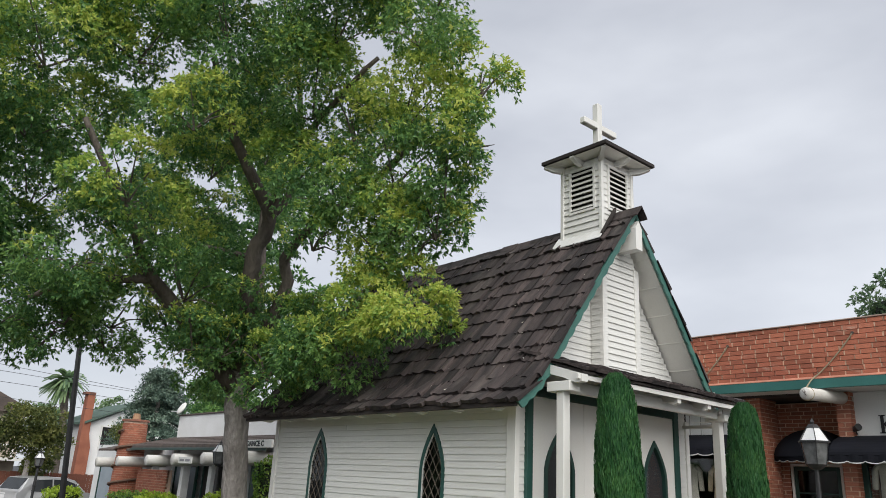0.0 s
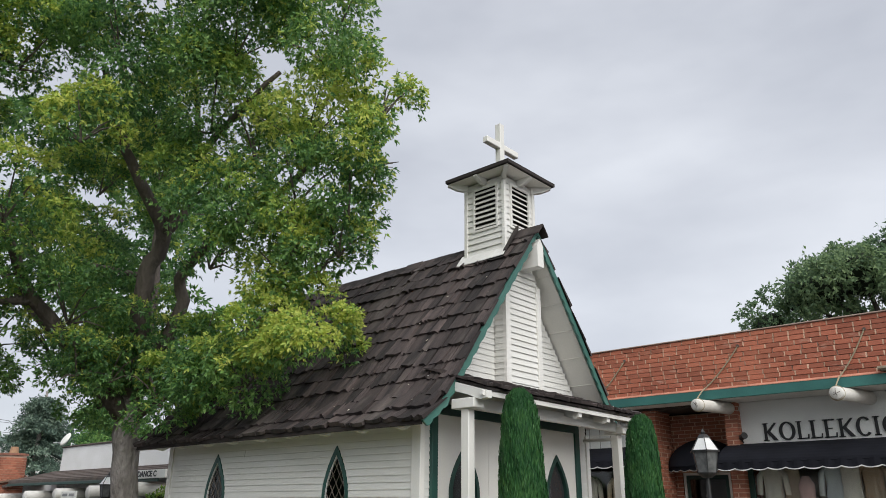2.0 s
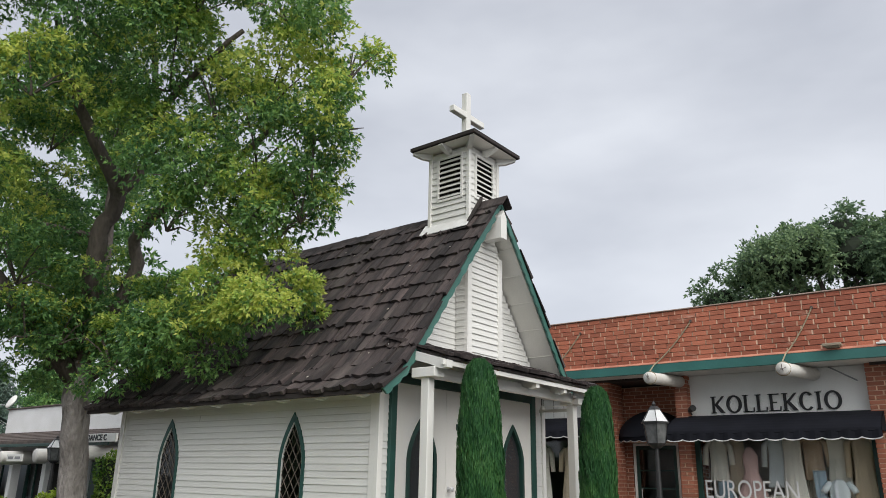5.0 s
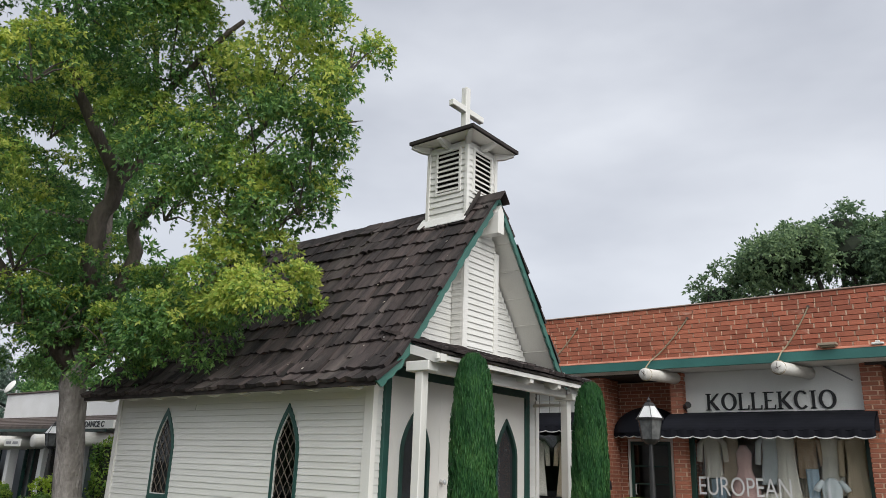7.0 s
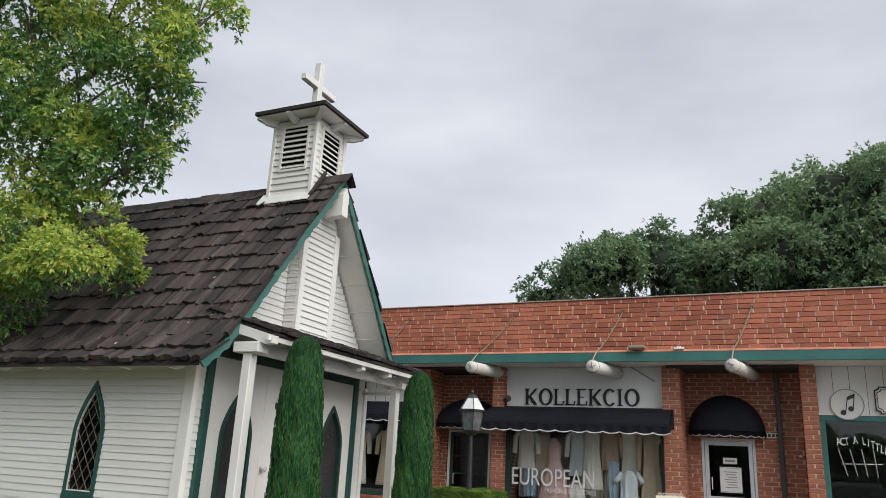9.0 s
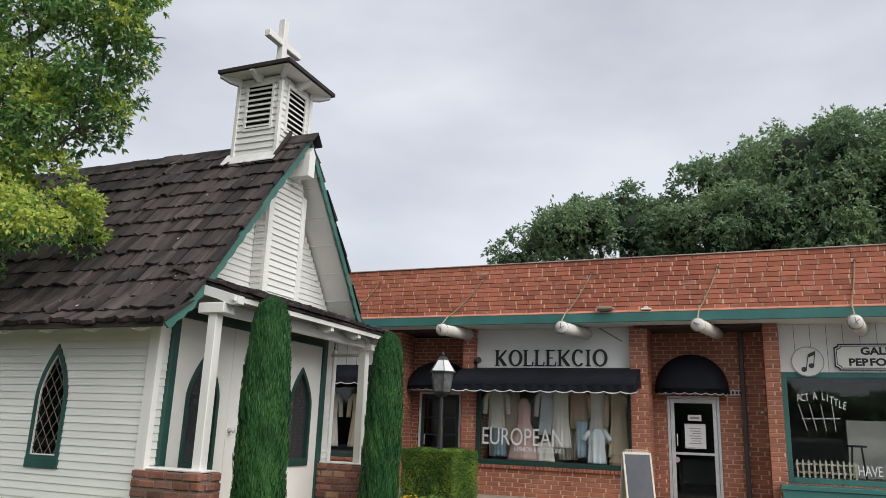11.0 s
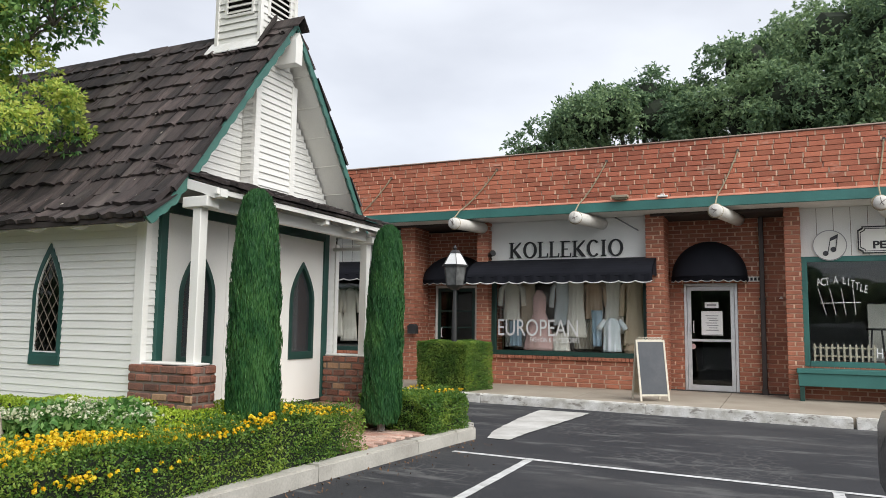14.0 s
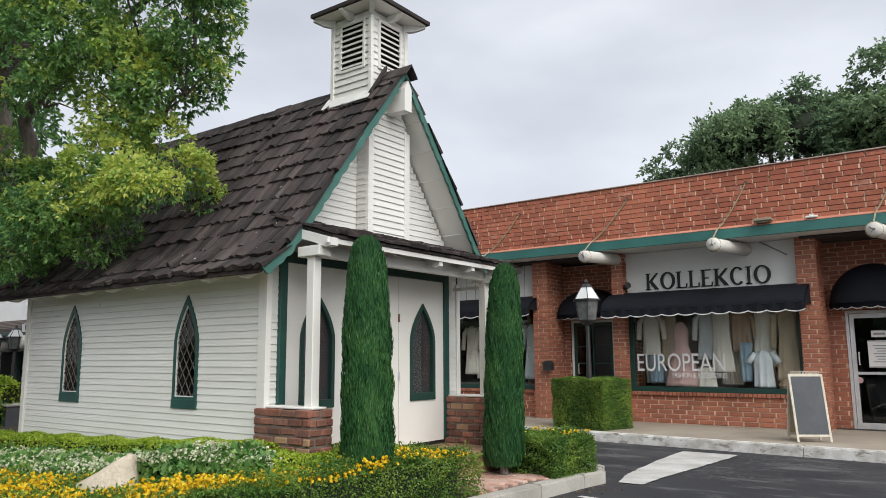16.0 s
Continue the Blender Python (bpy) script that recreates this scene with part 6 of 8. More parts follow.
def crown_leaves(lobes_, leaf, domes=11.0, layers=1.05, dome=(0.24, 0.40), tip=0.36, droop=0.12, aspect=0.36, ragged=0.15):
    """Leaves of a crown: each lobe bears rounded domes of foliage, each dome sprigs of five leaves. Returns the
    quads of the older leaves and those of the young growth on the domes' upper and outer sides, whose paler colour
    also paints their lit tops. A fifth number in a lobe sets how much of it is young growth."""
    old, young = [], []
    for x, y, z, r, *tone in lobes_:
        k = int(domes * r * r + 4)
        ax = NR.normal(size=(k, 3)) + np.array([0, 0, 0.15])
        ax /= np.linalg.norm(ax, axis=1)[:, None]
        usual = NR.normal() * 0.24
        bias = tone[0] if tone else usual
        for i in range(k):
            s = NR.uniform(*dome) * (0.5 + 0.5 * min(r, 1.4))
            c = np.array([x, y, z]) + ax[i] * max(r - 0.45 * s, 0.1) * NR.uniform(0.45, 1.0) * np.array([1, 1, 0.92])
            n = max(8, int(layers * 2 * math.pi * s * s / (leaf * leaf * aspect * 0.5) / 5))
            a = ax[i] * 0.65 + np.array([0, 0, 0.30])
            e = NR.normal(size=(n, 3)) * 0.85 + a
            e /= np.linalg.norm(e, axis=1)[:, None]
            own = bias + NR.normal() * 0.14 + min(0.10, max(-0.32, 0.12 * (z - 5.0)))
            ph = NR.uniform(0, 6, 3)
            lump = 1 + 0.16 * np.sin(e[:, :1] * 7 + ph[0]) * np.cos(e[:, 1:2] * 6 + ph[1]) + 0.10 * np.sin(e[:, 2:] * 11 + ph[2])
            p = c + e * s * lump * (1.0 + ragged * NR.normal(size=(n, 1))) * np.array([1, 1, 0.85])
            # Pale leaves on upper, outer sides: young growth, and lit clump tops painted in.
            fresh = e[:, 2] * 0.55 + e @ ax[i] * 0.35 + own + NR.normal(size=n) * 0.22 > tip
            P, E = np.repeat(p, 5, 0), np.repeat(e, 5, 0)
            m = 5 * n
            d = E * 0.55 + NR.normal(size=(m, 3)) * 0.6 + np.array([0, 0, -droop])
            d /= np.linalg.norm(d, axis=1)[:, None]
            sd = np.cross(d, E + NR.normal(size=(m, 3)) * 0.45)
            sd /= np.linalg.norm(sd, axis=1)[:, None] + 1e-9
            ln = leaf * NR.uniform(0.7, 1.3, m)[:, None]
            mid = P + d * ln * 0.45
            w = sd * ln * aspect * 0.5
            sag = np.array([0, 0, -0.12]) * ln
            v = np.stack([P, mid + w, P + d * ln + sag, mid - w], 1)
            f = np.repeat(fresh, 5)
            old.append(v[~f].reshape(-1, 3))
            young.append(v[f].reshape(-1, 3))
    return np.concatenate(old), np.concatenate(young)


def limb(bm, pts, r0, r1, seg=8):
    q = [Vector(p) for p in pts]
    fine = []
    for i in range(len(q) - 1):
        p0, p1, p2, p3 = q[max(i - 1, 0)], q[i], q[i + 1], q[min(i + 2, len(q) - 1)]
        for s in range(4):
            t = s / 4
            fine.append(0.5 * ((2 * p1) + (p2 - p0) * t + (2 * p0 - 5 * p1 + 4 * p2 - p3) * t * t + (3 * p1 - p0 - 3 * p2 + p3) * t ** 3))
    fine.append(q[-1])
    n = len(fine) - 1
    return tube([f + Vector((rng.uniform(-.02, .02), rng.uniform(-.02, .02), 0)) for f in fine], [r0 + (r1 - r0) * (i / n) ** 0.8 for i in range(n + 1)], seg, bm)


BARK = mat("grey_brown_bark", (0.37, 0.34, 0.315), (0.21, 0.19, 0.172), 0.95, 6.0, 22, 1.0, stretch=(1, 1, 0.5), speck=0.5, dist=0.05)
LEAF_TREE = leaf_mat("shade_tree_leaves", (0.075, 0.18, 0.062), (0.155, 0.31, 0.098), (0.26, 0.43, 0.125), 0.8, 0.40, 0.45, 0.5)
LEAF_YOUNG_LIT = leaf_mat("young_lit_yellow_green_leaves", (0.26, 0.42, 0.09), (0.44, 0.56, 0.12), (0.64, 0.68, 0.16), 0.9, 0.42, 0.45, 0.5)
# Darker copy of the bark colour, for limbs, twigs and the palm.
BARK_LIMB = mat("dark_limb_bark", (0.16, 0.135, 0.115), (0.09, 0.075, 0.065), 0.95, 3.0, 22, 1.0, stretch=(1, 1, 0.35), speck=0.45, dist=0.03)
LEAF_OAK = leaf_mat("oak_leaves", (0.12, 0.20, 0.11), (0.20, 0.30, 0.155), (0.30, 0.41, 0.20), 0.35, 0.6, through_light=0.42, vary=0.5)
LEAF_CYP = leaf_mat("cypress_needles", (0.022, 0.085, 0.028), (0.036, 0.125, 0.036), (0.07, 0.18, 0.05), 3.0, through_light=0.2)
LEAF_HEDGE = leaf_mat("hedge_leaves", (0.065, 0.155, 0.026), (0.135, 0.25, 0.040), (0.27, 0.37, 0.06), 2.2)
LEAF_GOLD = leaf_mat("golden_hedge_leaves", (0.24, 0.36, 0.03), (0.35, 0.48, 0.045), (0.46, 0.56, 0.07), 2.5)
LEAF_JAS = leaf_mat("jasmine_leaves", (0.085, 0.21, 0.05), (0.15, 0.31, 0.08), (0.26, 0.42, 0.12), 3.5, vary=0.5)
# Dark fill colour that paints the shade deep inside foliage.
SHADE_FILL = mat("inner_shade_fill", (0.018, 0.028, 0.012), (0.012, 0.018, 0.009), 0.95, 4, 40, 0.5)
YELLOW = leaf_mat("yellow_petals", (0.78, 0.46, 0.010), (0.83, 0.60, 0.02), (0.88, 0.72, 0.05), 4.0, through_light=0.25, vary=0.5)
PETAL_WHITE = leaf_mat("white_petals", (0.52, 0.56, 0.36), (0.68, 0.70, 0.50), (0.80, 0.80, 0.64), 4.0, through_light=0.25)

# ---------------------------------------------------------------- planted island with its kerb
def isle_x(y):
    return float(np.interp(y, (-14, -0.4, 0.9, 3.3, 3.75, 3.98), (1.2, 1.47, 1.59, 1.80, 1.86, 1.72)))


bm = bmesh.new()
ys = list(np.arange(-14, 3.3, 0.5)) + [3.3, 3.6, 3.8, 3.95, 4.05]
xs_in = [-11.0, -8, -5.5, -4, -2.5, -1, 0.2, 0.8, 1.0]
grid = []
for y in ys:
    row = []
    for k, x in enumerate(xs_in + [None]):
        xx = isle_x(y) - 0.14 if x is None else min(x, isle_x(y) - 0.2)
        z = 0.14 if x is None or y < -3 or 1.2 < y < 3.1 else 0.14 + 0.24 * min(1, max(0, (y + 1.7) / 1.3)) * min(1, max(0, (1.25 - xx) / 0.8))
        row.append(bm.verts.new((xx, y, z)))
    grid.append(row)
for a, b in zip(grid, grid[1:]):
    for k in range(len(a) - 1):
        bm.faces.new((a[k], a[k + 1], b[k + 1], b[k]))
bed = part("planting_bed", bm, SOIL, None)
tagged(bed, "dark soil planting bed round the chapel", "planting bed", kind="structure")
isle_kerb = thing("isle_kerb", (1.6, 1.0, 0), "pale grey concrete kerb round the planting bed", "kerb", kind="structure")
cut = [-14, -11, -8, -5, -2.1, 0.68, 2.4, 3.3, 3.75, 3.98]
for a, b in zip(cut, cut[1:]):
    e = 0.006
    q = prism([(isle_x(a) - 0.16, a + e), (isle_x(a), a + e), (isle_x(b), b - e), (isle_x(b) - 0.16, b - e)], "z", -0.02, 0.155)
    bmesh.ops.bevel(q, geom=[k for k in q.edges if all(v.co.z > 0.1 for v in k.verts)], offset=0.02, segments=2, affect="EDGES")
    part("kerb_stone", q, KERB, isle_kerb)
q = prism([(1.72, 3.99), (1.56, 3.99), (-11, 4.35), (-11, 4.51), (1.60, 4.16), (1.70, 4.08)], "z", -0.02, 0.155)
part("kerb_stone", q, KERB, isle_kerb)
# flush concrete strip between the island and the shop kerb
q = bmesh.new()
top = []
for a, b, c in ((3.85, 1.98, 2.28), (4.5, 1.82, 2.30), (5.2, 1.75, 2.36), (6.0, 1.68, 2.42), (6.6, 1.66, 2.47), (7.2, 1.64, 2.5)):
    top.append((a, b, c))
fine = []
for i in range(46):
    a = 3.85 + (7.2 - 3.85) * i / 45
    b, c = (float(np.interp(a, [t[0] for t in top], [t[k] for t in top])) for k in (1, 2))
    fine.append((q.verts.new((b + rng.uniform(-0.012, 0.012), a, 0.012)), q.verts.new((c + rng.uniform(-0.010, 0.010), a, 0.012))))
top = fine
for s, t in zip(top, top[1:]):
    q.faces.new((s[0], s[1], t[1], t[0]))
strip = part("concrete_strip", q, mat("pale_concrete", (0.60, 0.59, 0.56), (0.42, 0.41, 0.38), 0.85, 2.2, 50, 0.3, speck=0.2), None)
tagged(strip, "worn pale concrete strip set in the asphalt", "pavement", kind="structure")

# dry leaves blown against the kerb
r_ = np.random.RandomState(31)
pts = []
for k in range(240):
    y = r_.uniform(-2.5, 3.6)
    pts.append((isle_x(y) + 0.04 + r_.exponential(0.22), y, 0.012))
litter = quads_object("leaf_litter", leaf_quads(np.array(pts), 0.035, 1.5, 0.5), mat("dry_brown_leaves", (0.20, 0.11, 0.06), (0.12, 0.07, 0.04), 0.9, rnd=0.3), None)
tagged(litter, "dry brown leaves scattered along the kerb", "leaf litter", kind="stuff")

# brick path from the kerb to the porch
path = part("brick_path", box(0.60, 1.62, 1.45, 3.0, 0.10, 0.150), OLD_MORTAR, None)
tagged(path, "old brick path laid flat between the hedges", "path", kind="structure")
PATH_BRICK = mat("worn_path_brick", (0.44, 0.25, 0.19), (0.55, 0.40, 0.33), 0.9, 5, 50, 0.5, 0.25, speck=0.25)
pb = finish(box(-0.098, 0.098, -0.047, 0.047, -0.02, 0.02, 0.006), "brick", PATH_BRICK)
for r in range(15):
    for k in range(6):
        x = 0.70 + 0.205 * k - 0.1 * (r % 2)
        y = 1.50 + 0.102 * r
        if 0.6 < x < isle_x(y) - 0.22:
            hang(new("brick", pb), path, Matrix.Translation((x, y, 0.152 + rng.uniform(-0.004, 0.004))) @ Matrix.Rotation(rng.uniform(-0.03, 0.03), 4, "Z"))


# ---------------------------------------------------------------- hedges and flowers
def hedge(name, quad, z0, z1, n, size, material, label, category="hedge", rough=0.05, core=True, loose=0.0):
    """A clipped hedge on a four-cornered plan, given in order; leaves stand on its skin over a solid core painted as
    inner shade.
    """
    p = np.array(quad, dtype=float)
    c = p.mean(0)
    top = z1
    z1 = top if callable(top) else (lambda x: top + 0 * x)
    zc = float(z1(c[0]))
    h = thing(name, (c[0], c[1], z0), label, category)
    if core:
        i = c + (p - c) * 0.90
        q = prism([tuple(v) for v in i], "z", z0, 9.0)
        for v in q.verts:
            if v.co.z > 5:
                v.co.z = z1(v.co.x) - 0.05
        part("shade_core", q, SHADE_FILL, h)
    pts, out = [], []
    edges = [(p[k], p[(k + 1) % 4]) for k in range(4)]
    per = sum(np.linalg.norm(b - a) for a, b in edges)
    area = abs(sum(a[0] * b[1] - b[0] * a[1] for a, b in edges)) / 2
    tot = per * (zc - z0) + area
    for a, b in edges:
        m = int(n * np.linalg.norm(b - a) * (zc - z0) / tot)
        t, z = NR.uniform(-0.02, 1.02, m), NR.uniform(0, 1, m)
        nn = np.array([(b - a)[1], -(b - a)[0]]) / np.linalg.norm(b - a)
        if np.dot(nn, (a + b) / 2 - c) < 0:
            nn = -nn
        q_ = a + (b - a) * t[:, None]
        bul = rough * (np.sin(q_[:, 0] * 9 + z * 7) * np.cos(q_[:, 1] * 8 - z * 5)) * 0.6 - NR.exponential(rough * 0.7, m) + rough * 0.5
        pts.append(np.column_stack([q_ + nn * bul[:, None], z0 + (z1(q_[:, 0]) - z0) * z ** 0.9]))
        out.append(np.column_stack([np.tile(nn, (m, 1)), np.full(m, 0.3)]))
    m = int(n * area / tot * 1.25)
    u, v = NR.uniform(0, 1, m)[:, None], NR.uniform(0, 1, m)[:, None]
    q_ = (p[0] * (1 - u) + p[1] * u) * (1 - v) + (p[3] * (1 - u) + p[2] * u) * v
    zz = z1(q_[:, 0]) + rough * np.sin(q_[:, 0] * 7 + 1) * np.cos(q_[:, 1] * 6) * 0.7 - NR.exponential(rough * 0.6, m) + rough * 0.4 + loose * NR.uniform(0, 1, m) ** 4
    pts.append(np.column_stack([q_, zz]))
    out.append(np.tile([0, 0, 1.2], (m, 1)))
    P, O = np.concatenate(pts), np.concatenate(out)
    quads_object("foliage", leaf_quads(P, size, 0.3, 0.55, O), material, h)
    return h


def blossoms(name, pts, r, material, parent, petals=9, up=0.8):
    """Small round flower heads: each a tuft of petals round a point."""
    v = []
    for p in pts:
        d = NR.normal(size=(petals, 3)) + np.array([0, 0, up])
        d /= np.linalg.norm(d, axis=1)[:, None]
        c = np.array(p) + d * r * 0.6
        s = np.cross(d, NR.normal(size=(petals, 3)))
        s /= np.linalg.norm(s, axis=1)[:, None]
        t = np.cross(d, s)
        v.append(np.stack([c - s * r * 0.6, c - t * r * 0.6 + d * r * 0.25, c + s * r * 0.6, c + t * r * 0.6 + d * r * 0.25], 1).reshape(-1, 3))
    return quads_object(name, np.concatenate(v), material, parent)


def patchy(n, x0, x1, y0, y1, z, seed, thr=0.0, fr=2.1):
    r_ = np.random.RandomState(seed)
    o = []
    while len(o) < n:
        x, y = r_.uniform(x0, x1), r_.uniform(y0, y1)
        if noise.noise(Vector((x * fr, y * fr, seed))) + r_.uniform(-0.25, 0.25) > thr:
            o.append((x, y, z(x, y) + r_.uniform(-0.03, 0.05)))
    return o


def rise(x):
    return np.interp(x, (-5.6, -2.0, -0.2, 1.2), (0.50, 0.60, 0.70, 0.66))


def over(x, y):
    return 0.58 + 0.04 * math.sin(3 * y)


shrub = hedge("flower_hedge", ((0.72, -3.8), (1.26, -3.8), (1.47, 1.50), (0.86, 1.50)), 0.12, 0.565, 62000, 0.027, LEAF_HEDGE, "clipped green hedge dotted with yellow flowers", rough=0.06, loose=0.07)
blossoms("yellow_bloom", patchy(900, 0.72, 1.25, -3.6, -0.25, over, 3, -0.3) + patchy(430, 0.76, 1.46, -0.9, 1.5, over, 4, -0.35) + patchy(35, 1.0, 1.44, 0.75, 1.5, over, 8, -0.4) + patchy(90, 1.22, 1.45, -3.4, -0.6, lambda x, y: 0.42, 5), 0.019, YELLOW, shrub, 12)
bank = hedge("flower_bank", ((-1.9, -3.9), (0.74, -3.9), (0.80, -0.85), (-1.9, -1.80)), 0.12, 0.455, 40000, 0.036, LEAF_HEDGE, "loose green flower bank full of yellow blooms", "flower bed", rough=0.10, loose=0.10)
blossoms("yellow_bloom", [p for p in patchy(5600, -1.85, 0.78, -3.7, -0.9, lambda x, y: 0.50, 6, -0.28) if p[1] < -1.85 + 0.352 * (p[0] + 1.9) - (0.12 if p[0] > -0.2 else 0.0) and not (-0.42 < p[0] < 0.22 and p[1] > -1.82)], 0.020, YELLOW, bank, 12)
def mound(x):
    return 0.16 * np.exp(-((x - 0.30) / 0.5) ** 2)


jas = hedge("jasmine", ((-3.9, -1.60), (0.40, -1.28), (0.86, -0.40), (-3.9, -0.50)), 0.15, lambda x: rise(x) - 0.15 + mound(x), 26000, 0.075, LEAF_JAS, "leafy jasmine ground cover with white star flowers", "ground cover", rough=0.08, loose=0.06)


def jas_top(x, y):
    return float(rise(x) + mound(x)) - 0.105 + 0.035 * math.sin(9 * x) * math.cos(8 * y)


stars = patchy(1300, -3.8, -0.9, -1.62, -0.50, jas_top, 7, -1.2, 3.0) + patchy(1700, -0.9, 0.86, -1.45, -0.40, jas_top, 9, -1.0, 3.0)
blossoms("white_bloom", [p for p in stars if p[1] > -1.62 + 0.06 * (p[0] + 3.9) + 2.1 * max(0.0, p[0] - 0.40)], 0.017, PETAL_WHITE, jas, 5)
low = hedge("low_hedge", ((-5.6, -0.50), (0.20, -0.44), (0.30, -0.03), (-5.6, -0.03)), 0.2, lambda x: rise(x) + 0.03, 26000, 0.032, LEAF_GOLD, "low golden-green clipped hedge along the chapel wall", rough=0.03)
hedge("low_hedge", ((0.30, -0.44), (0.92, -0.55), (1.02, 1.05), (0.76, 1.05)), 0.2, lambda x: np.interp(x, (0.2, 0.75, 1.05), (0.72, 0.66, 0.57)), 13000, 0.032, LEAF_GOLD, "low golden-green clipped hedge before the porch", rough=0.03)
h2 = hedge("box_hedge", ((0.62, 2.95), (1.66, 2.82), (1.77, 3.62), (0.98, 3.85)), 0.12, 0.57, 26000, 0.028, LEAF_HEDGE, "small clipped hedge with a few yellow flowers", rough=0.06, loose=0.05)
blossoms("yellow_bloom", patchy(70, 0.75, 1.72, 2.9, 3.65, lambda x, y: 0.59, 12, -0.1), 0.022, YELLOW, h2)
hedge("box_hedge", ((-1.27, 8.30), (-0.10, 8.08), (0.10, 8.90), (-1.10, 9.10)), GZ, 1.10, 34000, 0.032, LEAF_HEDGE, "square clipped box hedge beside the walkway", rough=0.035)

# rock: a wedge with a steep face and a slab at its foot
def stone(sx, sy, low, high, seed):
    q = bmesh.new()
    bmesh.ops.create_icosphere(q, subdivisions=4, radius=1)
    for v in q.verts:
        c = v.co.copy()
        p = max(abs(c.x), abs(c.y), abs(c.z))
        c = c.lerp(c / p, 0.55)
        up = low + (high - low) * min(1.0, max(0.0, (c.x + 0.9) / 1.7)) ** 1.3
        f = 1 + 0.10 * noise.noise(c * 1.4 + Vector((seed, 1, 2))) + 0.05 * noise.noise(c * 4 + Vector((seed, 0, 0)))
        v.co = Vector((c.x * sx * f, c.y * sy * f * (1.1 - 0.3 * max(c.z, 0)), c.z * up * f))
    return q


SANDSTONE = mat("pale_sandstone", (0.66, 0.58, 0.46), (0.50, 0.43, 0.34), 0.9, 4, 40, 0.6, speck=0.25)
smear(SANDSTONE, (0.40, 0.35, 0.28), 5.0, 0.55, 0.7, 0.6)
rock = part("boulder", stone(0.25, 0.15, 0.11, 0.36, 3), SANDSTONE, None, m=Matrix.Translation((-0.08, -1.52, 0.45)) @ Matrix.Rotation(radians(25), 4, "Z"), smooth=True)
tagged(rock, "pale sandstone boulder among the flowers", "rock")


# ---------------------------------------------------------------- Italian cypresses
def cypress(x, y, z0, z1, r, lean, label):
    t = thing("cypress", (x, y, z0), label, "tree", "slim cypresses by the porch")
    part("trunk", tube([(x, y, z0 - 0.1), (x, y, z0 + 0.5), (x + lean, y, z1 - 0.3)], [0.05, 0.045, 0.015], 8), BARK, t)
    h = z1 - z0
    prof_s, prof_r = (0, 0.05, 0.25, 0.5, 0.75, 0.9, 0.97, 1.0), (0.78, 0.95, 1.0, 0.95, 0.88, 0.76, 0.56, 0.22)
    q = bmesh.new()
    rings = []
    for i in range(15):
        s = i / 14
        rr = r * float(np.interp(s, prof_s, prof_r)) * 0.92
        rings.append([q.verts.new((x + lean * s + rr * math.cos(a * math.pi / 6), y + rr * math.sin(a * math.pi / 6), z0 + h * s * 0.985)) for a in range(12)])
    for a, b in zip(rings, rings[1:]):
        for k in range(12):
            q.faces.new((a[k], a[(k + 1) % 12], b[(k + 1) % 12], b[k]))
    part("inner_shade", q, LEAF_CYP, t)
    n = 52000
    s = NR.uniform(0, 1, n) ** 0.85
    a = NR.uniform(0, 2 * math.pi, n)
    rr = r * np.interp(s, prof_s, prof_r) * (1 + 0.07 * np.sin(a * 5 + 3 * np.sin(s * 7)) * np.cos(s * 17 + a * 3) + 0.04 * np.sin(a * 13 + s * 40)) * NR.uniform(0.90, 1.04, n)
    c = np.column_stack([x + lean * s + rr * np.cos(a), y + rr * np.sin(a), z0 + h * s])
    d = np.column_stack([0.13 * np.cos(a), 0.13 * np.sin(a), np.ones(n)]) + NR.normal(size=(n, 3)) * 0.10
    d /= np.linalg.norm(d, axis=1)[:, None]
    sd = np.cross(d, NR.normal(size=(n, 3)) * 0.5 + np.column_stack([np.cos(a), np.sin(a), np.zeros(n)]))
    sd /= np.linalg.norm(sd, axis=1)[:, None]
    ln = NR.uniform(0.03, 0.085, n)[:, None]
    w = ln * 0.08
    v = np.stack([c - d * ln * 0.5, c + sd * w, c + d * ln * 0.5, c - sd * w], 1).reshape(-1, 3)
    quads_object("foliage", v, LEAF_CYP, t)
    return t


cypress(1.07, 0.34, 0.28, 2.66, 0.232, -0.04, "slim dark green cypress standing before the porch")
cypress(1.07, 2.70, 0.28, 2.62, 0.228, 0.05, "slim green cypress by the far porch post")


# ---------------------------------------------------------------- big shade tree
tree = thing("shade_tree", (-5.65, -0.25, 0.1), "large spreading shade tree with yellow-green leaf tips", "tree")
bm = bmesh.new()
limb(bm, [(-5.68, -0.22, -0.05), (-5.64, -0.31, 1.36), (-5.62, -0.46, 2.56), (-5.55, -0.52, 3.28)], 0.205, 0.175, 12)
part("trunk", bm, BARK, tree, smooth=True)
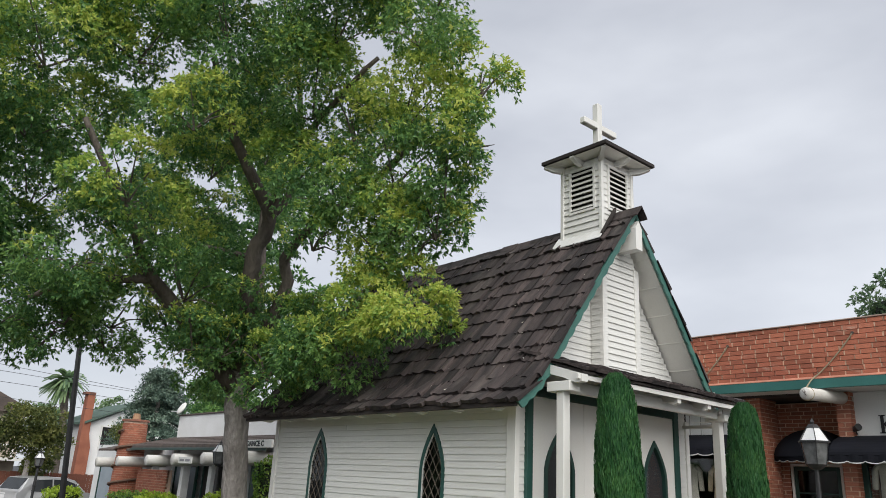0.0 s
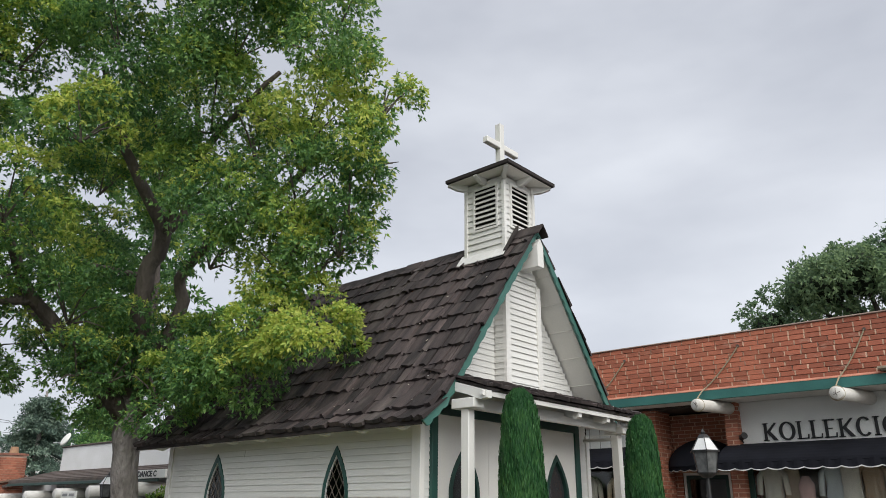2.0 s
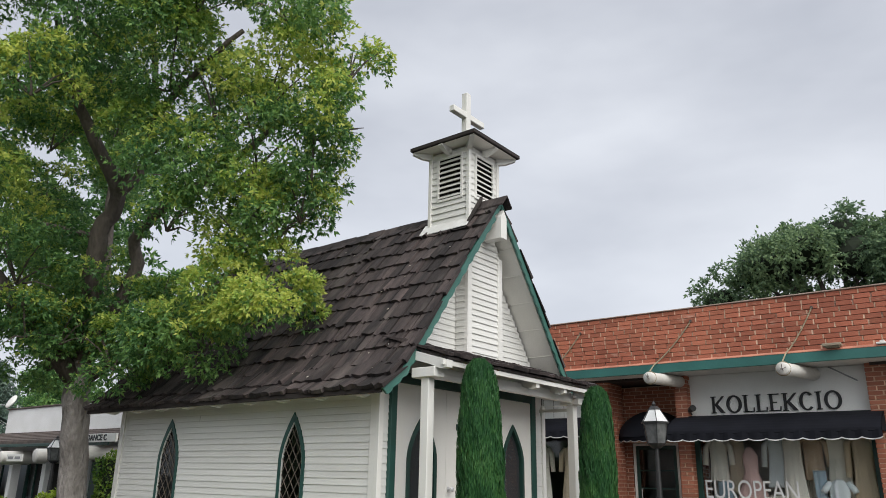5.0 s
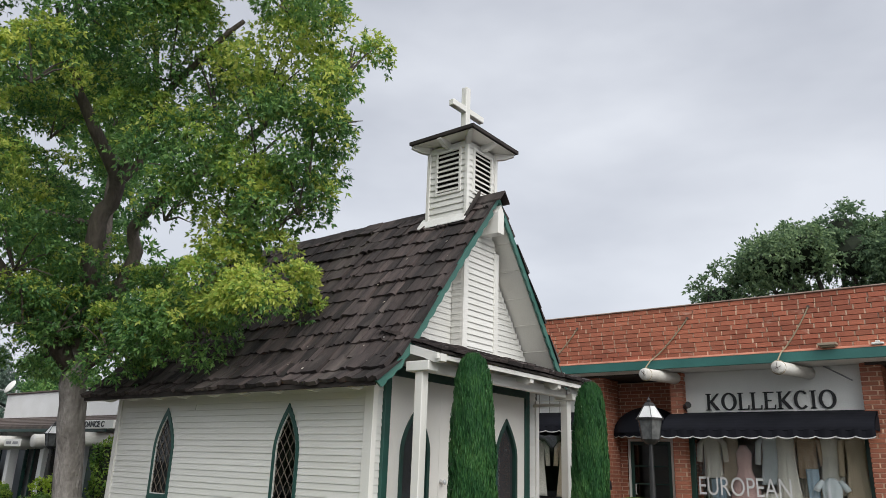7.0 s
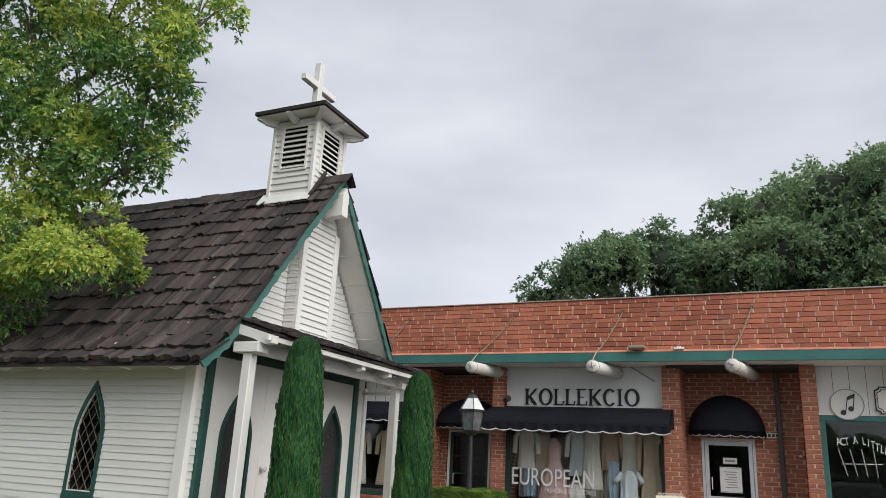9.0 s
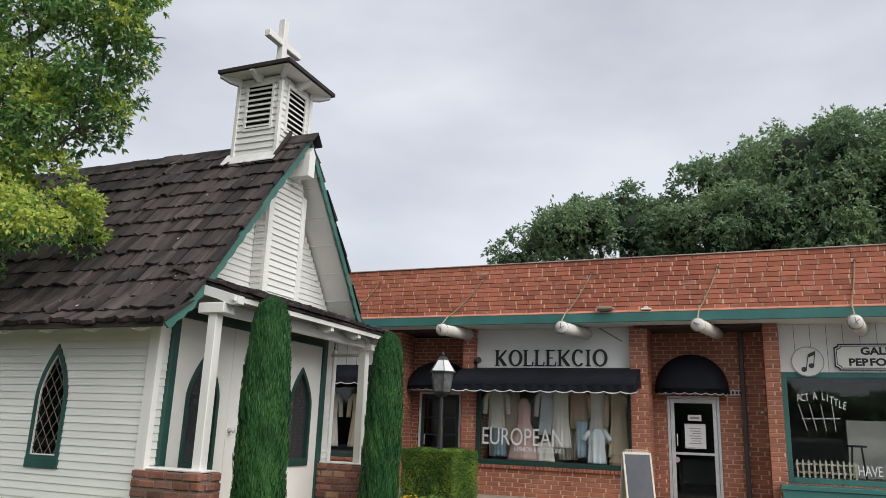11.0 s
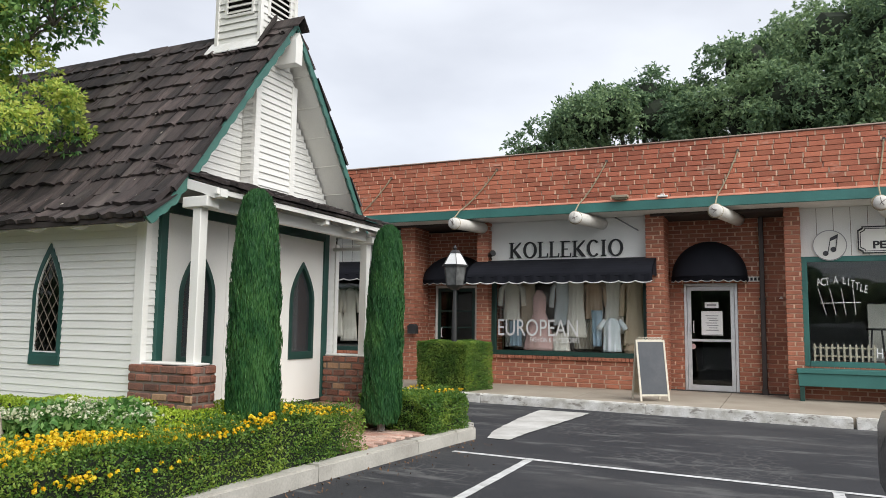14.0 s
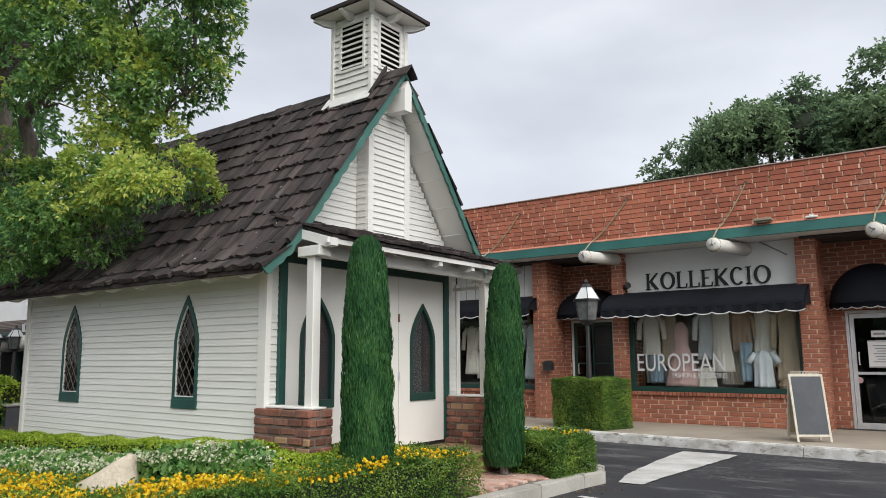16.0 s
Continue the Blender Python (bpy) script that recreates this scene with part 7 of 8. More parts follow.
for pts, a, b in (
        ([(-5.57, -0.53, 3.10), (-5.42, -0.58, 3.95), (-5.18, -0.71, 4.93), (-4.94, -0.65, 5.46), (-4.90, -1.15, 6.21), (-4.80, -1.59, 6.80), (-4.70, -2.04, 7.74)], 0.20, 0.05),
        ([(-4.97, -0.66, 5.40), (-4.40, -0.70, 6.20), (-3.20, -0.95, 6.50), (-2.00, -0.80, 7.10)], 0.10, 0.03),
        ([(-5.58, -0.55, 2.83), (-5.35, -1.62, 3.75), (-5.18, -2.26, 4.22), (-4.90, -2.80, 4.90), (-4.80, -3.65, 6.11)], 0.15, 0.04),
        ([(-5.55, -0.47, 3.10), (-4.99, -0.19, 4.34), (-4.65, -0.38, 4.98), (-2.70, -0.40, 5.45), (-1.50, -0.30, 5.90)], 0.15, 0.03),
        ([(-5.60, -0.48, 2.74), (-5.08, -0.11, 3.21), (-4.30, 0.00, 3.40), (-2.60, -0.15, 3.40), (-1.80, -0.20, 3.50)], 0.11, 0.025),
        ([(-5.20, -2.27, 4.17), (-5.39, -3.19, 3.97), (-5.52, -3.70, 3.65)], 0.07, 0.03),
        ([(-4.94, -0.69, 5.46), (-4.75, -0.39, 6.13), (-4.50, -0.60, 7.60), (-4.00, -1.20, 8.60)], 0.09, 0.03),
        ([(-5.20, -0.67, 4.87), (-5.35, -1.34, 4.90), (-5.42, -1.75, 4.95)], 0.05, 0.03),
        ([(-5.58, -0.46, 3.18), (-6.51, 0.09, 4.56), (-7.04, 0.26, 6.13), (-7.21, 0.43, 7.61)], 0.18, 0.04),
        ([(-5.58, -0.46, 3.00), (-6.77, -1.66, 4.38), (-7.56, -2.53, 5.78)], 0.14, 0.04)):
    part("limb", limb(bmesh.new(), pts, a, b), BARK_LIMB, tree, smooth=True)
CLUMP = [(-1.64, -0.30, 3.5, 0.72, 0.30), (-2.2, -0.45, 3.6, 0.58, 0.25)]
LOBES_NEAR = [(-1.0, -0.22, 5.1, 0.60), (-0.48, -0.2, 6.35, 0.52), (-1.6, -0.5, 6.3, 0.89), (-1.0, -0.72, 7.3, 0.88), (-2.5, -0.9, 5.3, 0.73),
              (-3.0, -1.1, 6.9, 1.02), (-2.4, -1.2, 7.8, 1.02), (-3.5, -0.6, 3.5, 0.73), (-4.2, -0.7, 3.05, 0.60), (-2.6, -0.4, 3.2, 0.60), (-2.8, -1.0, 4.6, 0.42),
              (-2.1, -0.4, 4.5, 0.56), (-1.2, -0.2, 4.6, 0.38), (-1.5, -0.95, 8.3, 0.9), (-2.9, -1.6, 9.0, 1.1), (-1.7, -0.5, 5.5, 0.72), (-0.95, -0.2, 5.75, 0.64), (-2.4, -0.7, 6.2, 0.7), (-3.6, -1.0, 5.9, 0.7, 0.20), (-1.9, -0.4, 5.0, 0.55), (-2.3, -0.3, 4.5, 0.40), (-1.5, -0.3, 4.4, 0.42), (-1.9, -0.3, 4.75, 0.42), (-3.0, -0.75, 2.95, 0.34), (-3.3, -0.8, 3.2, 0.40)]
LOBES_FAR = [(-3.6, -2.2, 7.6, 1.15), (-3.5, -2.6, 6.1, 0.53, 0.20), (-4.6, -1.0, 7.3, 0.96, 0.15), (-4.6, -3.2, 7.6, 1.02), (-5.0, -4.3, 7.3, 1.20), (-5.5, -4.2, 6.2, 0.83, -0.15),
             (-4.5, -3.0, 5.3, 0.81, 0.30), (-4.9, -3.4, 4.4, 0.89, -0.12), (-6.8, -3.8, 5.6, 0.90, -0.40), (-5.0, -1.8, 4.2, 0.75), (-5.2, -0.7, 3.9, 0.92, -0.15), (-5.9, -2.5, 3.8, 0.80),
             (-6.7, -3.4, 3.75, 0.78, -0.35), (-5.9, -0.8, 3.2, 0.72), (-5.9, -1.9, 5.1, 0.67), (-6.6, -1.3, 3.85, 0.66), (-5.6, -3.2, 3.65, 0.66, -0.20), (-4.2, -2.6, 9.0, 1.2),
             (-5.6, -4.0, 8.6, 1.2), (-6.4, -5.0, 7.2, 1.2, -0.25), (-6.6, -4.9, 5.0, 1.1, -0.40), (-7.0, -4.6, 3.9, 1.0, -0.40), (-6.4, -3.4, 7.0, 0.9), (-6.6, -2.0, 5.9, 0.75), (-6.8, -0.9, 5.9, 0.55), (-6.0, -1.3, 6.6, 0.7, 0.20), (-6.6, -1.6, 7.4, 0.8), (-6.3, 0.25, 3.6, 0.58), (-6.1, 0.95, 3.65, 0.52), (-6.3, -0.35, 3.4, 0.5), (-5.5, 0.9, 3.7, 0.45), (-4.9, -1.6, 3.4, 0.52), (-4.9, -1.15, 3.35, 0.50), (-5.0, -0.8, 3.4, 0.46), (-4.9, -0.4, 3.45, 0.46), (-4.6, -0.05, 3.25, 0.40), (-4.4, 0.2, 3.08, 0.30), (-7.0, 0.4, 6.6, 0.6), (-6.9, 0.1, 7.6, 0.7), (-7.0, -0.6, 4.6, 0.5), (-6.3, -3.3, 3.35, 0.55, -0.35), (-6.3, -2.4, 3.4, 0.50, -0.35), (-6.4, -3.95, 3.4, 0.55, -0.40), (-6.9, -3.7, 4.7, 0.75, -0.40), (-6.9, -4.3, 6.6, 0.8, -0.4)]
lobes = LOBES_NEAR + LOBES_FAR
for k in range(19):
    a, e = rng.uniform(0.3, 3.6), rng.uniform(0, 1)
    rad = rng.uniform(1.2, 4.2)
    c = (-8.3 - rad * math.sin(a) * 0.9, 1.2 + rad * math.cos(a) * 0.9, 4.4 + 4.8 * e, rng.uniform(0.8, 1.2))
    # the crown stands open behind the fork
    if abs(c[1] - 0.14 - 0.4 * (-9 - c[0])) > 0.85 or abs(c[2] - 7.1 - 0.39 * (-9 - c[0])) > 1.1:
        lobes.append(c)
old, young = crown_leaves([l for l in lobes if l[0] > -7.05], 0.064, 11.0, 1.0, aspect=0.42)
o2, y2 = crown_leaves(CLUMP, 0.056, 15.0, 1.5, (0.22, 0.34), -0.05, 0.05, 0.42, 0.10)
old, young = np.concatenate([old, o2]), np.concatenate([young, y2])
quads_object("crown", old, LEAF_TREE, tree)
quads_object("young_growth", young, LEAF_YOUNG_LIT, tree, label="yellow-green young leaves, pale as the lit clump tops")
old, young = crown_leaves([l for l in lobes if l[0] <= -7.05], 0.15, 6.0, 1.2)
quads_object("far_crown", np.concatenate([old, young]), LEAF_TREE, tree)
twigs = bmesh.new()
for x, y, z, r, *_ in LOBES_NEAR + LOBES_FAR + CLUMP:
    for k in range(5):
        d = Vector((rng.uniform(-1, 1), rng.uniform(-1, 1), rng.uniform(-0.6, 1))).normalized() * r * 0.8
        s = Vector((x, y, z)) - Vector((0.25, -0.1, 0.35)) * r
        tube([s, s.lerp(Vector((x, y, z)) + d, 0.5) + Vector((0, 0, 0.06)), Vector((x, y, z)) + d], [0.018, 0.012, 0.005], 4, twigs)
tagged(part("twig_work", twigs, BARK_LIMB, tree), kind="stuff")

# ---------------------------------------------------------------- dark oaks behind the shops
OAKS = [((1.0, 21.5), [(-2.6, 20.2, 7.55, 0.94), (-1.5, 20.3, 8.45, 1.2), (-0.6, 21.0, 9.2, 0.9), (-0.7, 20.3, 8.6, 1.25), (0.3, 20.5, 8.9, 1.46), (1.2, 21.3, 9.6, 1.1), (1.7, 20.8, 8.7, 1.46), (0.2, 22.3, 7.0, 1.8), (2.4, 22.0, 6.8, 1.8), (-1.6, 21.8, 6.6, 1.5)]),
        ((5.2, 21.8), [(3.2, 21.0, 8.7, 1.66), (2.9, 22.5, 9.4, 1.0), (4.6, 21.5, 10.4, 1.55), (4.7, 20.1, 8.3, 1.6), (6.3, 23.3, 11.5, 1.62), (6.4, 20.1, 8.3, 1.8), (5.7, 19.6, 8.6, 1.35), (4.2, 22.5, 7.0, 1.9), (6.2, 22.0, 7.0, 1.9)]),
        ((9.0, 21.8), [(7.3, 21.2, 10.9, 1.75), (8.1, 20.3, 8.7, 2.0), (8.7, 21.0, 10.6, 1.9), (10.1, 20.5, 9.2, 2.2), (8.0, 20.2, 7.2, 1.5), (11.5, 21.5, 10.6, 2.2), (12.8, 21.5, 8.6, 2.2), (10.0, 22.5, 7.0, 2.2), (13.5, 22.5, 10.0, 2.0)])]
for (tx, ty), lb in OAKS:
    t = thing("oak_tree", (tx, ty, 0.0), "broad dark green oak standing behind the shops", "tree", "oaks behind the shops")
    part("trunk", limb(bmesh.new(), [(tx, ty, 0), (tx + 0.1, ty, 2.5), (tx - 0.1, ty, 4.5), (tx, ty, 6.5)], 0.42, 0.2, 10), BARK, t, smooth=True)
    for x, y, z, r in lb:
        part("limb", limb(bmesh.new(), [(tx, ty, 4.2), ((tx + x) / 2, (ty + y) / 2, (4.2 + z) / 2 + 0.5), (x, y, z)], 0.16, 0.05, 6), BARK_LIMB, t, smooth=True)
    old, young = crown_leaves(lb, 0.15, 7.0, 1.2, (0.26, 0.50), 9.0, 0.1, 0.42, 0.24)
    quads_object("crown", old, LEAF_OAK, t)
    # Solid lumps inside the crown, coloured dark to stand in for its shade.
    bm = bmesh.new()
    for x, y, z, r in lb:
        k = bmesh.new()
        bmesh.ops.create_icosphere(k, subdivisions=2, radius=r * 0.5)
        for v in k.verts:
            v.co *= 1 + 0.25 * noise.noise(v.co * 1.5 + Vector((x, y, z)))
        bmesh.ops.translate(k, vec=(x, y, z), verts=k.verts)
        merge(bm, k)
    tagged(part("inner_shade", bm, SHADE_FILL, t), kind="stuff")

# ---------------------------------------------------------------- arcade and street beyond the tree
arcade = thing("arcade_building", (-20, 6.5, 0), "low white arcade with shingled pent roof and log beams", "shop building")
ROOF_GREY = mat("brown_grey_shingle", (0.13, 0.10, 0.085), (0.085, 0.068, 0.06), 0.9, 2, 30, 0.5, stretch=(2, 1, 1), speck=0.3)
STUCCO = mat("white_stucco", (0.84, 0.84, 0.83), (0.78, 0.78, 0.76), 0.8, 1.5, 40, 0.2)
BLIND = mat("grey_blue_blind", (0.36, 0.41, 0.45), (0.31, 0.36, 0.40), 0.6, 2, 40, 0.05)
part("parapet_wall", box(-22.1, -12.4, 5.2, 5.4, 2.55, 3.45, 0.01), STUCCO, arcade)
part("parapet_coping", box(-22.15, -12.35, 5.15, 5.45, 3.45, 3.50, 0.01), ROOF_GREY, arcade)
part("rear_block", box(-22.1, -12.4, 5.4, 11.0, -0.1, 3.3), STUCCO, arcade)
part("west_block", box(-31, -22.1, 5.2, 11.0, -0.9, 2.45), STUCCO, arcade)
pr = part("pent_roof", prism([(3.75, 2.20), (5.25, 2.60), (5.25, 2.68), (3.75, 2.29)], "x", -22.4, -12.4), ROOF_GREY, arcade, "brown shingled pent roof")
for k in range(6):
    y = 3.78 + 0.25 * k
    z = 2.29 + (y - 3.75) * 0.26
    part("shingle_course", prism([(y, z), (y + 0.01, z - 0.02), (y + 0.30, z + 0.07), (y + 0.30, z + 0.085), (y, z + 0.03)], "x", -22.4 - 0.01 * k, -12.4 + 0.01 * k), ROOF_GREY, pr)
part("eave_board", box(-22.4, -12.4, 3.71, 3.745, 2.14, 2.22, 0.005), GREEN_DARK, arcade)
part("west_roof", prism([(3.9, 2.12), (5.25, 2.42), (5.25, 2.5), (3.9, 2.2)], "x", -26.6, -23.0), ROOF_GREY, arcade)
for x in (-24.8, -22.5, -19.7, -17.5, -15.35, -12.95):
    z = 1.90 - 0.022 * (-15 - x)
    part("log_beam", tube([(x, 3.35, z), (x, 3.38, z), (x, 5.1, z + 0.05)], [0.155, 0.175, 0.175], 14), LOG, arcade, smooth=True)
    part("post", box(x - 0.12, x + 0.12, 4.6, 4.85, -0.3, 1.85, 0.01), STUCCO, arcade)
for x0, x1, z0, z1, mt in ((-21.5, -19.75, 0.2, 1.72, BLIND), (-29.9, -28.2, 0.1, 1.68, BLIND), (-19.1, -17.0, 0.1, 1.85, DARK_IN), (-16.0, -14.4, 0.1, 1.95, GREEN_DARK), (-13.7, -12.6, 0.6, 1.95, DARK_IN)):
    part("shop_window", box(x0, x1, 5.14, 5.19, z0, z1), mt, arcade)
    for a in (x0 - 0.06, x1):
        part("window_frame", box(a, a + 0.06, 5.10, 5.19, z0, z1 + 0.06), GREEN_DARK, arcade)
    part("window_head", box(x0, x1, 5.10, 5.19, z1, z1 + 0.06), GREEN_DARK, arcade)
rw = part("brick_wall", box(-22.9, -20.1, 4.3, 4.45, -0.1, 1.52), MORTAR, arcade)
bricks(rw, -22.9, -20.1, 0.02, 1.52, 4.29, BRICK)
sgn = tagged(part("dance_sign", box(-13.45, -11.9, 3.62, 3.68, 2.205, 2.405, 0.006), WHITE, None), "long white sign board with black capitals", "sign")
lettering("DANCE C", -12.78, 2.305, 3.612, 0.19, BLACK_PAINT, sgn, 1.15, bold=0.006)
sg2 = tagged(part("small_sign", box(-17.15, -16.2, 3.4, 3.44, 1.74, 1.93, 0.005), WHITE, None), "small white hanging sign with dark bars", "sign")
for k in range(2):
    part("bar", box(-17.05 + 0.42 * k, -16.73 + 0.42 * k, 3.394, 3.399, 1.80, 1.87), GREY_INK, sg2)
dish = thing("satellite_dish", (-21.8, 5.3, 3.5), "white satellite dish on the parapet", "satellite dish")
part("mast", tube([(-21.75, 5.3, 3.4), (-21.75, 5.3, 3.62)], 0.02, 6), METAL, dish)
q = bmesh.new()
bmesh.ops.create_uvsphere(q, u_segments=20, v_segments=10, radius=0.25)
for v in q.verts:
    v.co = Vector((v.co.x, v.co.y, 0.06 * (v.co.z / 0.25)))
part("reflector", q, WHITE, dish, m=Matrix.Translation((-21.8, 5.1, 3.72)) @ Matrix.Rotation(radians(62), 4, "X"), smooth=True)
part("feed_arm", tube([(-21.8, 5.1, 3.6), (-21.8, 4.72, 3.58)], 0.012, 5), METAL, dish)

chim = thing("round_chimney", (-23.75, 4.2, -0.1), "round red brick tower wound with rope", "brick tower")
bm = tube([(-23.75, 4.2, -0.1), (-23.75, 4.2, 1.5), (-23.75, 4.2, 3.2)], [0.53, 0.49, 0.42], 28)
core = part("shaft", bm, MORTAR, chim)
it = []
for r in range(38):
    z = 0.05 + r * 0.082
    rad = float(np.interp(z, (0, 1.5, 3.2), (0.53, 0.49, 0.42)))
    for k in range(16):
        a = 2 * math.pi * (k + 0.5 * (r % 2)) / 16
        it.append((a, rad, z))
vs, fs = [], []
for a, rad, z in it:
    k = len(vs)
    w = 0.085
    for dr in (-0.03, 0.02):
        for da, dz in ((-1, -1), (1, -1), (1, 1), (-1, 1)):
            aa = a + da * w / rad * 1.08
            vs.append((-23.75 + (rad + dr) * math.cos(aa), 4.2 + (rad + dr) * math.sin(aa), z + dz * 0.034))
    fs += [[k + i for i in f] for f in ((4, 5, 6, 7), (0, 1, 5, 4), (1, 2, 6, 5), (2, 3, 7, 6), (3, 0, 4, 7))]
me = bpy.data.meshes.new("bricks")
me.from_pydata(vs, [], fs)
me.materials.append(BRICK)
tagged(part("bricks", me, BRICK, core), kind="stuff")
part("rope", tube([(-23.75 + 0.60 * math.cos(t) * (1 - 0.03 * t / 6), 4.2 + 0.60 * math.sin(t) * (1 - 0.03 * t / 6), 0.5 + 0.62 * t / 6.283) for t in np.linspace(0, 24, 110)], 0.045, 6), mat("dark_rope", (0.16, 0.10, 0.07), None, 0.9), chim)
part("cap_ring", tube([(-23.75, 4.2, 3.2), (-23.75, 4.2, 3.27)], 0.49, 24), OLD_BRICK, chim)
part("chimney_pot", tube([(-23.75, 4.2, 3.27), (-23.75, 4.2, 3.5)], [0.16, 0.12], 10), OLD_BRICK_PALE, chim)

street_lamp(-13.7, 3.1, 0.0, 2.36, 1.15)
street_lamp(-13.0, 3.3, 0.0, 2.36, 1.1)
street_lamp(-25.0, 1.45, -0.2, 1.98, 1.05)
pole = thing("lamp_pole", (-14.0, -0.45, 0), "tall leaning dark metal pole", "pole")
part("shaft", tube([(-14.0, -0.44, 0.0), (-14.0, -0.78, 4.33), (-14.0, -0.95, 6.4)], [0.07, 0.062, 0.055], 10), BLACK_METAL, pole)
part("foot", tube([(-14.0, -0.43, 0.0), (-14.0, -0.435, 0.25)], [0.12, 0.10], 10), BLACK_METAL, pole)

# planting by the arcade
planter = thing("planter", (-12.2, 2.85, 0.0), "low dark grey planter wall with a pale cap", "planter")
part("planter_wall", box(-13.4, -11.2, 2.45, 3.05, 0.0, 0.53, 0.01), mat("dark_grey_render", (0.11, 0.11, 0.125), (0.08, 0.08, 0.09), 0.9, 2, 30, 0.3), planter)
part("planter_cap", box(-13.43, -11.17, 2.42, 3.08, 0.532, 0.575, 0.008), KERB, planter)
for x, y, w, z1, mt, lb in ((-17.2, 3.0, 0.7, 0.75, LEAF_GOLD, "yellow-green low shrub by the arcade"), (-16.3, 2.9, 0.6, 0.6, LEAF_HEDGE, "rounded green shrub by the arcade"), (-20.0, 3.3, 0.9, 0.7, LEAF_HEDGE, "green shrub under the log beams"), (-12.2, 3.75, 0.28, 1.85, LEAF_HEDGE, "leafy green climber by the arcade post"), (-12.3, 2.75, 0.45, 1.02, LEAF_GOLD, "rounded yellow-green shrub by the post lantern"), (-24.0, 2.2, 0.7, 0.65, LEAF_GOLD, "clipped yellow-green shrub by the car park"), (-11.8, 2.2, 0.5, 0.6, LEAF_HEDGE, "low green shrub beyond the chapel")):
    hedge("shrub", ((x - w, y - w * 0.6), (x + w, y - w * 0.6), (x + w * 0.9, y + w * 0.6), (x - w * 0.9, y + w * 0.6)), 0.0, z1, 2600, 0.09, mt, lb, "shrub", rough=0.16)

# fence, house and chimney far behind
FENCE = mat("red_brown_fence", (0.20, 0.075, 0.045), (0.15, 0.055, 0.035), 0.85, 2, 20, 0.3)
fn = thing("board_fence", (-36, 5, 0), "red-brown board fence behind the parked cars", "fence")
bd = finish(box(-0.012, 0.012, -0.07, 0.07, 0, 1.5, 0.004), "board", FENCE)
for k in range(56):
    hang(new("board", bd), fn, Matrix.Translation((-36, 1.6 + 0.148 * k, -0.42 + rng.uniform(-0.02, 0.02))))
part("rail", box(-36.05, -36.015, 1.5, 9.9, 0.7, 0.78), FENCE, fn)
house = thing("white_house", (-47, 12, 0), "white gabled house with a green roof and brick chimney", "house")
GROOF = mat("green_shingle", (0.085, 0.135, 0.105), (0.065, 0.105, 0.085), 0.85, 2, 20, 0.3)
part("wall", prism([(8.6, -1), (14.6, -1), (14.6, 4.1), (11.6, 5.5), (8.6, 4.1)], "x", -52, -45), STUCCO, house)
part("roof", prism([(8.2, 4.0), (11.6, 5.6), (11.6, 5.72), (8.2, 4.14)], "x", -52.3, -44.6), GROOF, house)
part("roof", prism([(15.0, 4.0), (11.6, 5.6), (11.6, 5.72), (15.0, 4.14)], "x", -52.3, -44.6), GROOF, house)
for y in (9.4, 11.4, 13.5):
    part("window", box(-45.0, -44.93, y, y + 0.8, 2.6, 3.9), DARK_IN, house)
    part("window_frame", ring_frame([(y - 0.08, 2.52), (y + 0.88, 2.52), (y + 0.88, 3.98), (y - 0.08, 3.98)], [(y, 2.6), (y + 0.8, 2.6), (y + 0.8, 3.9), (y, 3.9)], "x", -44.93, -44.88), WHITE, house)
part("chimney", prism([(8.15, -1), (8.85, -1), (8.80, 2.6), (8.60, 3.4), (8.55, 5.8), (8.12, 5.8), (8.12, 3.4)], "x", -45.4, -44.7), BRICK, house, "tall tapered red brick chimney")
part("chimney_cap", box(-45.45, -44.65, 7.95, 8.55, 5.8, 5.95), OLD_BRICK, house)
lb = thing("balcony_house", (-42, 1.5, 0), "pale two-storey house with a white balcony", "house")
part("wall", box(-46, -41, -3.5, 4.0, -1, 4.2), mat("tan_stucco", (0.42, 0.36, 0.28), None, 0.85), lb)
part("roof", prism([(-4.0, 4.1), (4.6, 4.1), (0.6, 6.0)], "x", -46.4, -40.6), ROOF_GREY, lb)
part("balcony_floor", box(-41, -39.8, -2.0, 4.4, 1.55, 1.70), WHITE, lb)
for k in range(9):
    part("baluster", box(-39.85, -39.8, -1.9 + 0.77 * k, -1.8 + 0.77 * k, 1.70, 2.3), WHITE, lb)
part("balcony_rail", box(-39.88, -39.78, -2.0, 4.4, 2.3, 2.4), WHITE, lb)
for y in (-2.5, 0.6):
    part("window", box(-41.0, -40.95, y + 1.5, y + 2.7, 2.1, 3.6), DARK_IN, lb)


def plain_tree(name, x, y, lobes_, material, label, per=900, size=0.2, r0=0.2):
    t = thing(name, (x, y, 0), label, "tree")
    zt = min(l[2] for l in lobes_)
    part("trunk", limb(bmesh.new(), [(x, y, 0), (x + 0.05, y, zt * 0.6), (x, y, zt + 0.3)], r0, r0 * 0.5, 8), BARK, t)
    P = np.concatenate([lobe_points(l[:3], l[3], size, 0.6, 8, 0.9, 0.42)[0] for l in lobes_])
    quads_object("crown", leaf_quads(P, size, 0.4, 0.5), material, t)
    return t


LEAF_BLUE = leaf_mat("cedar_needles", (0.07, 0.115, 0.09), (0.12, 0.18, 0.135), (0.18, 0.25, 0.18), 0.8, through_light=0.2)
LEAF_OLIVE = leaf_mat("olive_leaves", (0.07, 0.10, 0.03), (0.12, 0.15, 0.045), (0.20, 0.21, 0.06), 0.5)
